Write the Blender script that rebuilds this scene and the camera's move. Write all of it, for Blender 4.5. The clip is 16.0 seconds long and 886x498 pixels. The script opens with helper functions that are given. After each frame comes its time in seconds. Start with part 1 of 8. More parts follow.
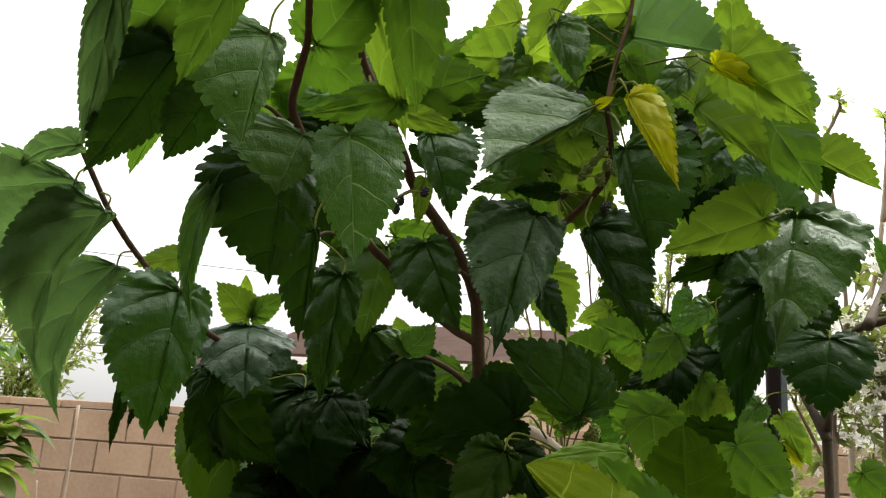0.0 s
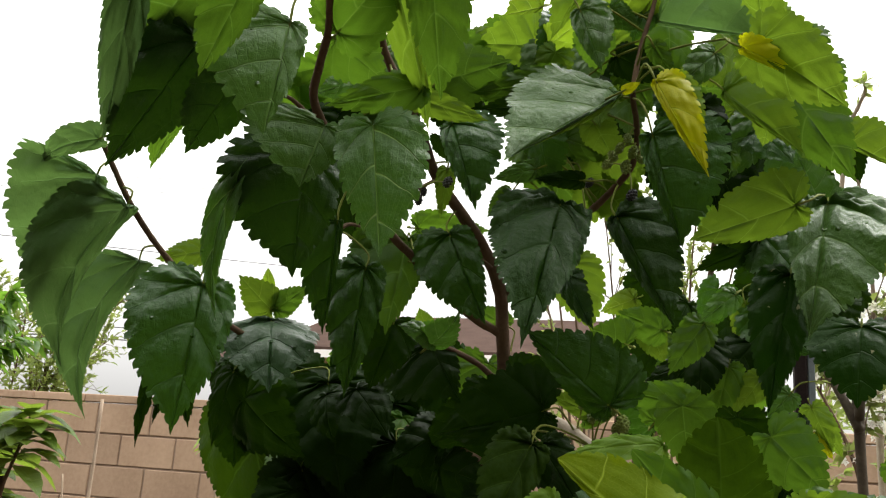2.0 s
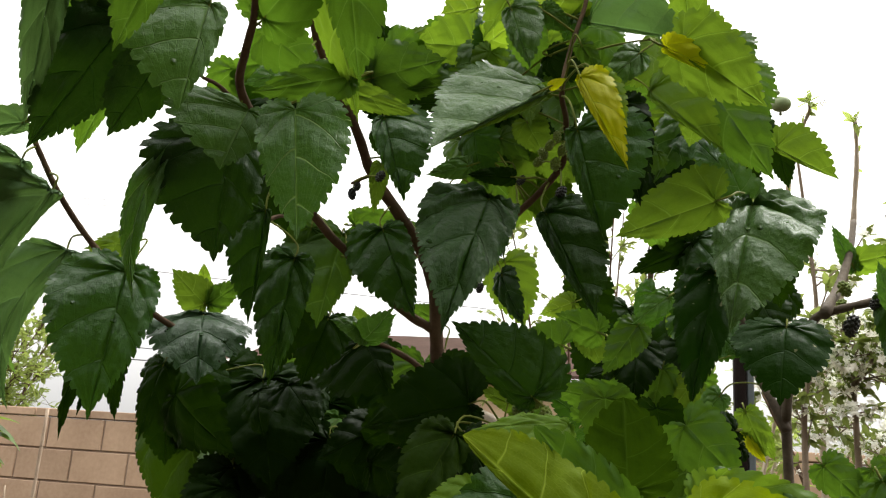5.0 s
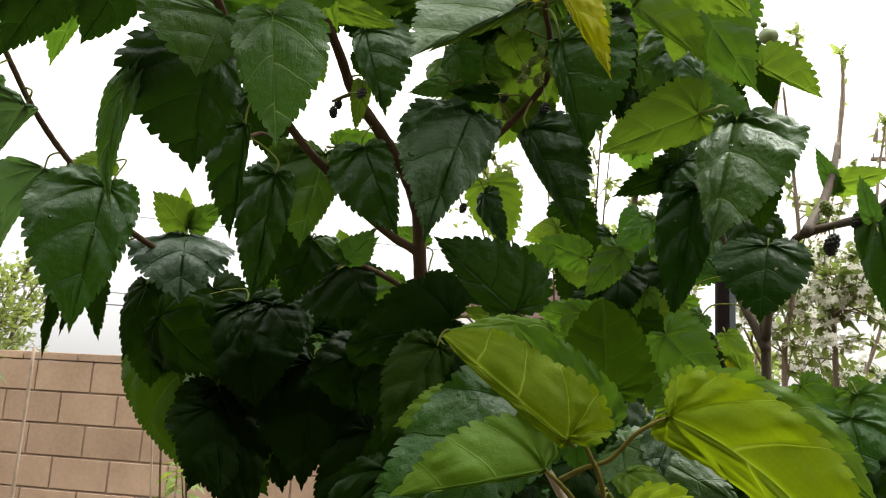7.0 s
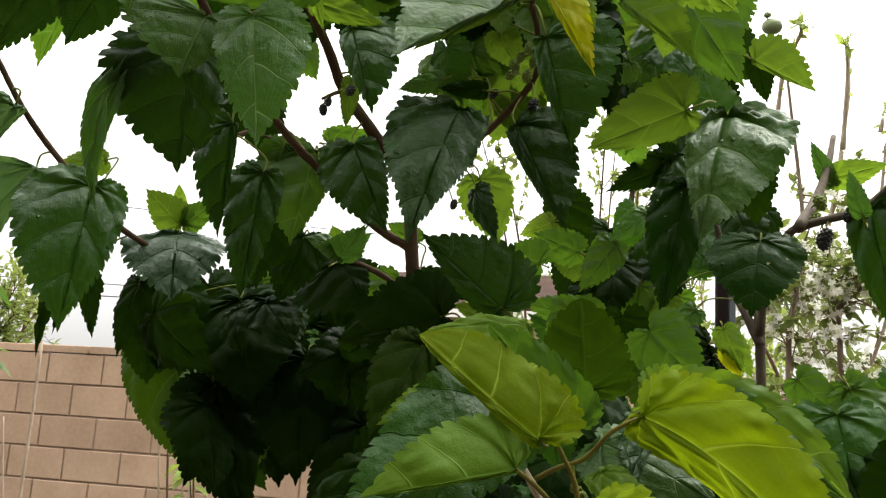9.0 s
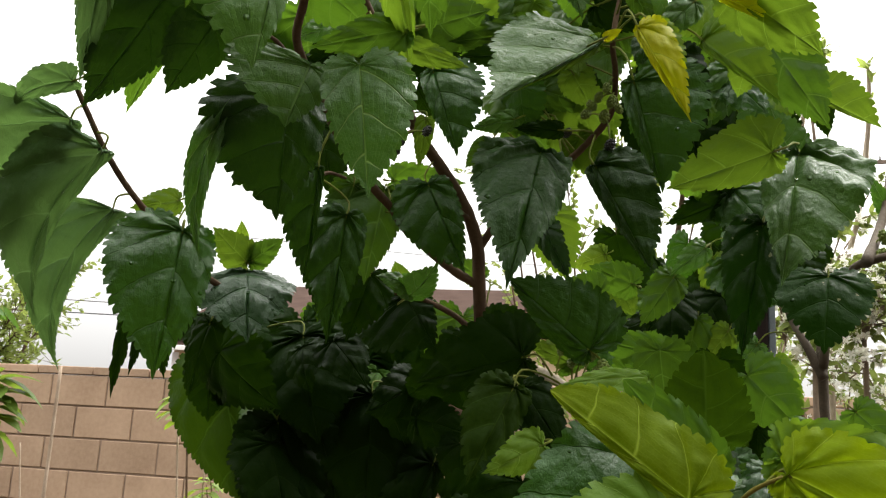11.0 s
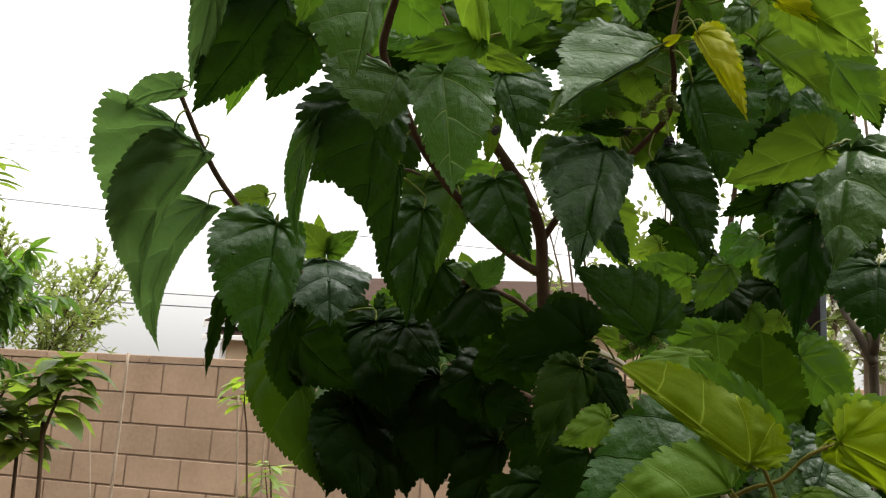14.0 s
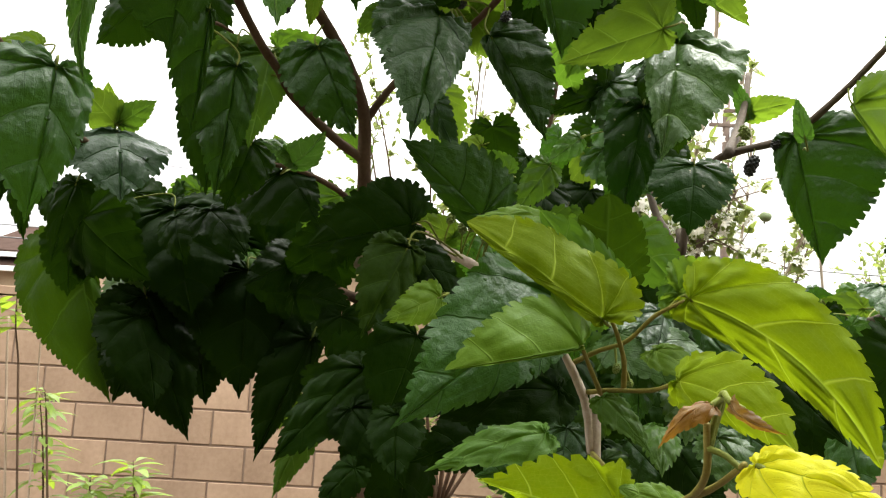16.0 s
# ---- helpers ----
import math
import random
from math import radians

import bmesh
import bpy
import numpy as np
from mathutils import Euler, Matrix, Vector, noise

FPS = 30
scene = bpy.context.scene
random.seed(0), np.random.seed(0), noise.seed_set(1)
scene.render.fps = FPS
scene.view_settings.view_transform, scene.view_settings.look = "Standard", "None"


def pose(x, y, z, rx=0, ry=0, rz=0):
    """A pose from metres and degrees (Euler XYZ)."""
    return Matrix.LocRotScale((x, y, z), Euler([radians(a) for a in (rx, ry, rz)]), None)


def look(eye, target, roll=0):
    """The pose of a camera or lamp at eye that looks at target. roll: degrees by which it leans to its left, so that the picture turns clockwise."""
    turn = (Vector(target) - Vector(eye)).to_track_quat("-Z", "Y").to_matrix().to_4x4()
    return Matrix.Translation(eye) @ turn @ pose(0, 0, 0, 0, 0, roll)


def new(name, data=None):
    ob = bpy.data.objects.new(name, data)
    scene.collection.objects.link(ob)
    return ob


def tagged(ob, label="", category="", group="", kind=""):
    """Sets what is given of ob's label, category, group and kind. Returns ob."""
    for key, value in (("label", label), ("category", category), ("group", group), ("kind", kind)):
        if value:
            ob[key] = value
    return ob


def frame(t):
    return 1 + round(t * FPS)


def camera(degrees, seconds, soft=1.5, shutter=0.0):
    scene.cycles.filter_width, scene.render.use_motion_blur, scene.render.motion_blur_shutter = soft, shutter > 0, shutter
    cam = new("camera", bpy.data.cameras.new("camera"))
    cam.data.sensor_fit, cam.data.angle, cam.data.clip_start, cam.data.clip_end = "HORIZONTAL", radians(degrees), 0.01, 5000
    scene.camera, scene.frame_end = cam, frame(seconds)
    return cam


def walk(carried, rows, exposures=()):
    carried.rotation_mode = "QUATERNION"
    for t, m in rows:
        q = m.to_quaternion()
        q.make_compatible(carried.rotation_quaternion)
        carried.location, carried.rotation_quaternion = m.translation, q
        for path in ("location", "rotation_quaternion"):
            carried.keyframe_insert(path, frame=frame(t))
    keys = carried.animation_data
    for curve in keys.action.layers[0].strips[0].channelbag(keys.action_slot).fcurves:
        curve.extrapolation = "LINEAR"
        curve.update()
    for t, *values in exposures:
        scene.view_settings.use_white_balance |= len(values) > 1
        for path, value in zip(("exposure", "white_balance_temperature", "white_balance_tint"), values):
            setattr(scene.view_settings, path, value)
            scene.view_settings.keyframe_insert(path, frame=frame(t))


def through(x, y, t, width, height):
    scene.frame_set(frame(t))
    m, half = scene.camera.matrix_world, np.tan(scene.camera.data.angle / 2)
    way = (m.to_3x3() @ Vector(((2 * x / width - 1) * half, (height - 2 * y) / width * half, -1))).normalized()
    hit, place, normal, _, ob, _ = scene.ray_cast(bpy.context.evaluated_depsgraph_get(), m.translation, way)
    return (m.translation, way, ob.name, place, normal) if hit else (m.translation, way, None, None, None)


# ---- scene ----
# the camera: hand-held at eye height, drifting a few centimetres and panning over the tree
cam = camera(54.89, 16.0, soft=1.2)
PATH = [
    (0, 3.7018, -5.0492, 1.6368, 103.619, -3.856, 13.134),
    (0.5, 3.6916, -5.0512, 1.6452, 103.052, -3.861, 13.770),
    (1, 3.6849, -5.0443, 1.6397, 103.387, -3.981, 14.042),
    (1.5, 3.6904, -5.0428, 1.6390, 103.427, -3.947, 14.975),
    (2, 3.6948, -5.0418, 1.6380, 102.958, -3.490, 14.472),
    (2.5, 3.7058, -5.0379, 1.6334, 103.284, -3.316, 14.265),
    (3, 3.7165, -5.0362, 1.6373, 103.292, -2.863, 13.586),
    (3.2, 3.7153, -5.0358, 1.6380, 103.383, -2.767, 12.888),
    (5.3, 3.7288, -5.0324, 1.6061, 104.478, -3.831, 11.959),
    (5.5, 3.7310, -5.0271, 1.5985, 103.982, -3.771, 11.889),
    (6, 3.7358, -5.0249, 1.5935, 101.962, -3.361, 11.884),
    (6.5, 3.7345, -5.0219, 1.5944, 100.807, -3.274, 11.397),
    (7, 3.7293, -5.0251, 1.5938, 100.827, -3.350, 11.219),
    (7.5, 3.7236, -5.0199, 1.5959, 100.690, -3.500, 11.396),
    (8, 3.7266, -5.0189, 1.5907, 100.532, -3.629, 11.833),
    (8.5, 3.7365, -5.0234, 1.5942, 100.101, -3.303, 11.772),
    (8.7, 3.7490, -5.0237, 1.5960, 100.123, -3.282, 12.109),
    (10.8, 3.6866, -5.0316, 1.6202, 100.891, -2.036, 9.776),
    (11, 3.6756, -5.0428, 1.6170, 101.224, -2.862, 11.641),
    (11.5, 3.6718, -5.0493, 1.6203, 101.484, -3.635, 14.310),
    (12, 3.6779, -5.0557, 1.6209, 101.296, -3.578, 15.634),
    (12.5, 3.6664, -5.0744, 1.6223, 101.279, -3.400, 15.526),
    (13, 3.6497, -5.0938, 1.6172, 100.774, -3.334, 15.270),
    (13.5, 3.6446, -5.1158, 1.6196, 100.498, -2.742, 14.803),
    (14, 3.6639, -5.1026, 1.6046, 100.491, -3.343, 14.465),
    (14.5, 3.6957, -5.0904, 1.5986, 99.517, -2.729, 11.118),
    (15, 3.7111, -5.0931, 1.6056, 99.269, -1.564, 8.704),
    (15.5, 3.7064, -5.0834, 1.5830, 98.360, -1.900, 3.839),
    (15.75, 3.6709, -5.0578, 1.5725, 97.230, -2.513, 1.430),
    (16, 3.6355, -5.0321, 1.5620, 97.096, -3.126, 0.922),
]
walk(cam, [(row[0], pose(*row[1:])) for row in PATH],
     [(0, 0.3), (3, 0.3), (5.5, 0.3), (8.5, 0.42), (11, 0.4), (12.5, 0.22), (13.5, 0.02), (14.5, 0.45), (15.5, 0.6), (16, 0.85)])

# ---- world: bright overcast sky, soft high sun behind the cloud ----
world = bpy.data.worlds.new("overcast_sky")
scene.world = world
world.use_nodes = True
wn, wl = world.node_tree.nodes, world.node_tree.links
wn.clear()
sky = wn.new("ShaderNodeTexSky")
sky.sky_type, sky.sun_disc = "NISHITA", False
sky.sun_elevation, sky.sun_rotation = radians(58), radians(35)
sky.air_density, sky.dust_density, sky.ozone_density = 1.0, 4.0, 1.0
grey = wn.new("ShaderNodeHueSaturation")
grey.inputs["Saturation"].default_value = 0.12
grey.inputs["Value"].default_value = 0.10
cloud = wn.new("ShaderNodeMix")
cloud.data_type, cloud.blend_type = "RGBA", "MIX"
cloud.inputs[0].default_value = 0.72
cloud.inputs[7].default_value = (1.0, 0.985, 0.96, 1)
back = wn.new("ShaderNodeBackground")
back.inputs["Strength"].default_value = 1.15
wout = wn.new("ShaderNodeOutputWorld")
wl.new(sky.outputs[0], grey.inputs["Color"])
wl.new(grey.outputs[0], cloud.inputs[6])
# an overcast sky is about several times as bright overhead as at the horizon
toward = wn.new("ShaderNodeSeparateXYZ")
wl.new(wn.new("ShaderNodeTexCoord").outputs["Generated"], toward.inputs[0])
lift = wn.new("ShaderNodeMath")
lift.operation, lift.use_clamp = "MAXIMUM", False
lift.inputs[1].default_value = 0.0
wl.new(toward.outputs["Z"], lift.inputs[0])
swell = wn.new("ShaderNodeMath")
swell.operation = "MULTIPLY_ADD"
swell.inputs[1].default_value, swell.inputs[2].default_value = 3.6, 0.55
wl.new(lift.outputs[0], swell.inputs[0])
dome = wn.new("ShaderNodeVectorMath")
dome.operation = "SCALE"
wl.new(cloud.outputs[2], dome.inputs[0])
wl.new(swell.outputs[0], dome.inputs["Scale"])
wl.new(dome.outputs[0], back.inputs["Color"])
wl.new(back.outputs[0], wout.inputs["Surface"])

sun = new("sun", bpy.data.lights.new("sun", "SUN"))
sun.data.energy, sun.data.angle, sun.data.color = 1.5, radians(20), (1.0, 0.97, 0.92)
sun.matrix_world = look((3.0 + 4.0, -2.0 + 5.5, 11.0), (3.0, -2.0, 0.0))

# ---- building helpers ----
def mesh_from(name, verts, faces, uvs=None, smooth=True):
    me = bpy.data.meshes.new(name)
    me.from_pydata([tuple(v) for v in verts], [], [tuple(f) for f in faces])
    if uvs is not None:
        layer = me.uv_layers.new(name="UVMap")
        loop_verts = np.zeros(len(me.loops), dtype=np.int32)
        me.loops.foreach_get("vertex_index", loop_verts)
        layer.data.foreach_set("uv", np.asarray(uvs, dtype=np.float32)[loop_verts].ravel())
    if smooth:
        me.polygons.foreach_set("use_smooth", [True] * len(me.polygons))
    me.update()
    return me


def thing(name, label, category, group="", kind="", place=(0, 0, 0)):
    ob = new(name)
    ob.empty_display_size = 0.1
    ob.location = place
    return tagged(ob, label, category, group, kind)


def part(name, me, material, parent=None, label="", kind=""):
    if isinstance(me, bmesh.types.BMesh):
        bm, me = me, bpy.data.meshes.new(name)
        bm.to_mesh(me)
        bm.free()
    if material is not None and not me.materials:
        me.materials.append(material)
    ob = new(name, me)
    if parent is not None:
        ob.parent = parent
        ob.matrix_parent_inverse = Matrix.Translation(-Vector(parent.location)) if parent.type == "EMPTY" else Matrix.Identity(4)
    return tagged(ob, label, "", "", kind)


def box(bm, x0, x1, y0, y1, z0, z1, bevel=0.0):
    made = bmesh.ops.create_cube(bm, size=1.0, matrix=Matrix.Translation(((x0 + x1) / 2, (y0 + y1) / 2, (z0 + z1) / 2)) @ Matrix.Diagonal((x1 - x0, y1 - y0, z1 - z0, 1)))
    if bevel:
        edges = list({e for v in made["verts"] for e in v.link_edges})
        bmesh.ops.bevel(bm, geom=edges, offset=bevel, segments=1, affect="EDGES")
    return bm


def smooth_line(points, steps=6):
    """A Catmull-Rom line through the points."""
    p = [Vector(q) for q in points]
    p = [p[0] * 2 - p[1]] + p + [p[-1] * 2 - p[-2]]
    line = []
    for i in range(1, len(p) - 2):
        for k in range(steps):
            t = k / steps
            line.append(0.5 * (2 * p[i] + (p[i + 1] - p[i - 1]) * t + (2 * p[i - 1] - 5 * p[i] + 4 * p[i + 1] - p[i + 2]) * t * t
                               + (3 * p[i] - p[i - 1] - 3 * p[i + 1] + p[i + 2]) * t * t * t))
    line.append(p[-2])
    return line


def tube_data(line, r0, r1, sides=7, rough=0.0, rng=None):
    """Vertices and faces of a tapered tube along a line, with closed ends."""
    verts, faces = [], []
    n = len(line)
    side = Vector((1, 0, 0))
    for i, c in enumerate(line):
        ahead = (line[min(i + 1, n - 1)] - line[max(i - 1, 0)]).normalized()
        side = side - ahead * side.dot(ahead)
        if side.length < 1e-4:
            side = ahead.orthogonal()
        side.normalize()
        other = ahead.cross(side)
        r = r0 + (r1 - r0) * i / (n - 1)
        if rough and rng:
            r *= 1 + rough * rng.uniform(-1, 1)
        for k in range(sides):
            a = 2 * math.pi * k / sides
            verts.append(c + side * (r * math.cos(a)) + other * (r * math.sin(a)))
    for i in range(n - 1):
        for k in range(sides):
            k2 = (k + 1) % sides
            faces.append((i * sides + k, i * sides + k2, (i + 1) * sides + k2, (i + 1) * sides + k))
    faces.append(tuple(range(sides))[::-1])
    faces.append(tuple((n - 1) * sides + k for k in range(sides)))
    return verts, faces


def tube(name, points, r0, r1, sides=7, steps=6, rough=0.0, seed=0):
    rng = random.Random(seed)
    return mesh_from(name, *tube_data(smooth_line(points, steps), r0, r1, sides, rough, rng))


# ---- node helpers ----
def material(name, rough=0.6, specular=0.4):
    m = bpy.data.materials.new(name)
    m.use_nodes = True
    nodes = m.node_tree.nodes
    bsdf = nodes["Principled BSDF"]
    bsdf.inputs["Roughness"].default_value = rough
    bsdf.inputs["Specular IOR Level"].default_value = specular
    return m, nodes, m.node_tree.links, bsdf


def noise_tex(nodes, links, scale, detail=4.0, vector=None, rough=0.55):
    n = nodes.new("ShaderNodeTexNoise")
    n.inputs["Scale"].default_value, n.inputs["Detail"].default_value, n.inputs["Roughness"].default_value = scale, detail, rough
    if vector is not None:
        links.new(vector, n.inputs["Vector"])
    return n.outputs["Fac"]


def ramp(nodes, links, fac, stops):
    r = nodes.new("ShaderNodeValToRGB")
    while len(r.color_ramp.elements) < len(stops):
        r.color_ramp.elements.new(0.5)
    for e, (at, colour) in zip(r.color_ramp.elements, stops):
        e.position, e.color = at, (*colour, 1)
    links.new(fac, r.inputs["Fac"])
    return r.outputs["Color"]


def mix(nodes, links, fac, a, b, blend="MIX"):
    m = nodes.new("ShaderNodeMix")
    m.data_type, m.blend_type = "RGBA", blend
    for value, socket in ((fac, m.inputs[0]), (a, m.inputs[6]), (b, m.inputs[7])):
        if isinstance(value, (int, float)):
            socket.default_value = value
        elif isinstance(value, tuple):
            socket.default_value = (*value, 1)
        else:
            links.new(value, socket)
    return m.outputs[2]


def calc(nodes, links, op, a, b=None, c=None):
    m = nodes.new("ShaderNodeMath")
    m.operation = op
    for value, socket in zip((a, b, c), m.inputs):
        if value is None:
            continue
        if isinstance(value, (int, float)):
            socket.default_value = value
        else:
            links.new(value, socket)
    return m.outputs[0]


def bump(nodes, links, bsdf, height, strength, distance=0.002):
    b = nodes.new("ShaderNodeBump")
    b.inputs["Strength"].default_value, b.inputs["Distance"].default_value = strength, distance
    links.new(height, b.inputs["Height"])
    links.new(b.outputs["Normal"], bsdf.inputs["Normal"])
    return b.outputs["Normal"]


def place(nodes):
    return nodes.new("ShaderNodeTexCoord").outputs["Object"]


def mottled(name, dark, light, scale, rough=0.8, bump_scale=None, bump_strength=0.3, specular=0.3, each=0.0, distance=0.002):
    """A plain rough surface, varied at two scales."""
    m, nodes, links, bsdf = material(name, rough, specular)
    where = nodes.new("ShaderNodeNewGeometry").outputs["Position"]
    wide = noise_tex(nodes, links, scale, 5, where)
    fine = noise_tex(nodes, links, scale * 14, 4, where)
    fac = calc(nodes, links, "ADD", calc(nodes, links, "MULTIPLY", wide, 0.65), calc(nodes, links, "MULTIPLY", fine, 0.35))
    colour = ramp(nodes, links, fac, [(0.3, dark), (0.7, light)])
    if each:
        rnd = nodes.new("ShaderNodeObjectInfo").outputs["Random"]
        shade = calc(nodes, links, "MULTIPLY_ADD", rnd, 2 * each, 1 - each)
        colour = mix(nodes, links, 1.0, colour, shade, "MULTIPLY")
    links.new(colour, bsdf.inputs["Base Color"])
    bump(nodes, links, bsdf, noise_tex(nodes, links, bump_scale or scale * 20, 6, where), bump_strength, distance)
    return m


def leaf_material(name, colour, vein, through_colour, through=0.35, rough=0.42, specular=0.4, relief=0.5, spots=0.0, veined=0.75, ribs=-0.3, drops=0.0):
    """A leaf: veins from the blade's own coordinates, light passing through the blade, beads of rain."""
    m, nodes, links, bsdf = material(name, rough, specular)
    uv = nodes.new("ShaderNodeUVMap").outputs["UV"]
    where = place(nodes)
    sep = nodes.new("ShaderNodeSeparateXYZ")
    links.new(uv, sep.inputs[0])
    rho, side = sep.outputs[0], sep.outputs[1]
    wobble = noise_tex(nodes, links, 45, 3, where)
    rho = calc(nodes, links, "ADD", rho, calc(nodes, links, "MULTIPLY", calc(nodes, links, "SUBTRACT", wobble, 0.5), calc(nodes, links, "MULTIPLY", side, 0.32)))
    frac = calc(nodes, links, "FRACT", rho)
    away = calc(nodes, links, "SUBTRACT", 0.5, calc(nodes, links, "ABSOLUTE", calc(nodes, links, "SUBTRACT", frac, 0.5)))
    wide = calc(nodes, links, "MULTIPLY_ADD", side, -0.026, 0.043)
    lateral = calc(nodes, links, "MAXIMUM", calc(nodes, links, "SUBTRACT", 1.0, calc(nodes, links, "DIVIDE", away, wide)), 0.0)
    mid = calc(nodes, links, "MAXIMUM", calc(nodes, links, "SUBTRACT", 1.0, calc(nodes, links, "DIVIDE", side, 0.028)), 0.0)
    # rungs between the side veins
    rung = calc(nodes, links, "ADD", calc(nodes, links, "MULTIPLY", side, 8.0), calc(nodes, links, "ADD", calc(nodes, links, "MULTIPLY", calc(nodes, links, "FLOOR", rho), 0.37), calc(nodes, links, "MULTIPLY", wobble, 1.6)))
    rung = calc(nodes, links, "ABSOLUTE", calc(nodes, links, "SUBTRACT", calc(nodes, links, "FRACT", rung), 0.5))
    rung = calc(nodes, links, "MULTIPLY", calc(nodes, links, "MAXIMUM", calc(nodes, links, "SUBTRACT", 1.0, calc(nodes, links, "DIVIDE", rung, 0.07)), 0.0), 0.16)
    net = nodes.new("ShaderNodeTexVoronoi")
    net.feature = "DISTANCE_TO_EDGE"
    net.inputs["Scale"].default_value = 380
    links.new(where, net.inputs["Vector"])
    fine = calc(nodes, links, "MULTIPLY", calc(nodes, links, "MAXIMUM", calc(nodes, links, "SUBTRACT", 1.0, calc(nodes, links, "DIVIDE", net.outputs["Distance"], 0.14)), 0.0), 0.09)
    veins = calc(nodes, links, "MINIMUM", calc(nodes, links, "MAXIMUM", calc(nodes, links, "MAXIMUM", lateral, mid), calc(nodes, links, "ADD", rung, fine)), 1.0)
    blotch = noise_tex(nodes, links, 16, 5, where)
    rnd = nodes.new("ShaderNodeObjectInfo").outputs["Random"]
    shade = calc(nodes, links, "ADD", calc(nodes, links, "MULTIPLY_ADD", blotch, 0.6, 0.45), calc(nodes, links, "MULTIPLY", rnd, 0.5))
    base = mix(nodes, links, 1.0, colour, shade, "MULTIPLY")
    base = mix(nodes, links, calc(nodes, links, "MULTIPLY", veins, veined), base, vein)
    if spots:
        speck = noise_tex(nodes, links, 90, 2, where)
        base = mix(nodes, links, calc(nodes, links, "MULTIPLY", calc(nodes, links, "GREATER_THAN", speck, 0.71), spots), base, (0.55, 0.5, 0.3))
    links.new(base, bsdf.inputs["Base Color"])
    pads = nodes.new("ShaderNodeTexVoronoi")
    pads.feature = "SMOOTH_F1"
    pads.inputs["Scale"].default_value = 190
    links.new(where, pads.inputs["Vector"])
    height = calc(nodes, links, "ADD", calc(nodes, links, "MULTIPLY", noise_tex(nodes, links, 70, 4, where), 1.0), calc(nodes, links, "MULTIPLY", veins, ribs))
    height = calc(nodes, links, "ADD", height, calc(nodes, links, "MULTIPLY", pads.outputs["Distance"], -0.45))
    if drops:
        bead = nodes.new("ShaderNodeTexVoronoi")
        bead.inputs["Scale"].default_value = 95
        links.new(where, bead.inputs["Vector"])
        tint = nodes.new("ShaderNodeSeparateXYZ")
        links.new(bead.outputs["Color"], tint.inputs[0])
        size = calc(nodes, links, "MULTIPLY", calc(nodes, links, "MAXIMUM", calc(nodes, links, "SUBTRACT", tint.outputs[0], 1.0 - drops), 0.0), 0.26 / drops)
        dome = calc(nodes, links, "MAXIMUM", calc(nodes, links, "SUBTRACT", size, bead.outputs["Distance"]), 0.0)
        wet = calc(nodes, links, "GREATER_THAN", dome, 0.0)
        height = calc(nodes, links, "ADD", height, calc(nodes, links, "MULTIPLY", calc(nodes, links, "POWER", dome, 0.6), 4.0))
        links.new(calc(nodes, links, "MULTIPLY_ADD", wet, 0.12 - rough, rough), bsdf.inputs["Roughness"])
    normal = bump(nodes, links, bsdf, height, relief, 0.0016)
    trans = nodes.new("ShaderNodeBsdfTranslucent")
    tcol = mix(nodes, links, 1.0, through_colour, calc(nodes, links, "ADD", calc(nodes, links, "MULTIPLY_ADD", blotch, 0.5, 0.55), calc(nodes, links, "MULTIPLY", rnd, 0.4)), "MULTIPLY")
    tcol = mix(nodes, links, calc(nodes, links, "MULTIPLY", veins, 0.7 * veined), tcol, tuple(min(0.9, 1.6 * c) for c in vein))
    links.new(tcol, trans.inputs["Color"])
    links.new(normal, trans.inputs["Normal"])
    both = nodes.new("ShaderNodeMixShader")
    both.inputs[0].default_value = through
    links.new(bsdf.outputs[0], both.inputs[1])
    links.new(trans.outputs[0], both.inputs[2])
    links.new(both.outputs[0], nodes["Material Output"].inputs["Surface"])
    return m


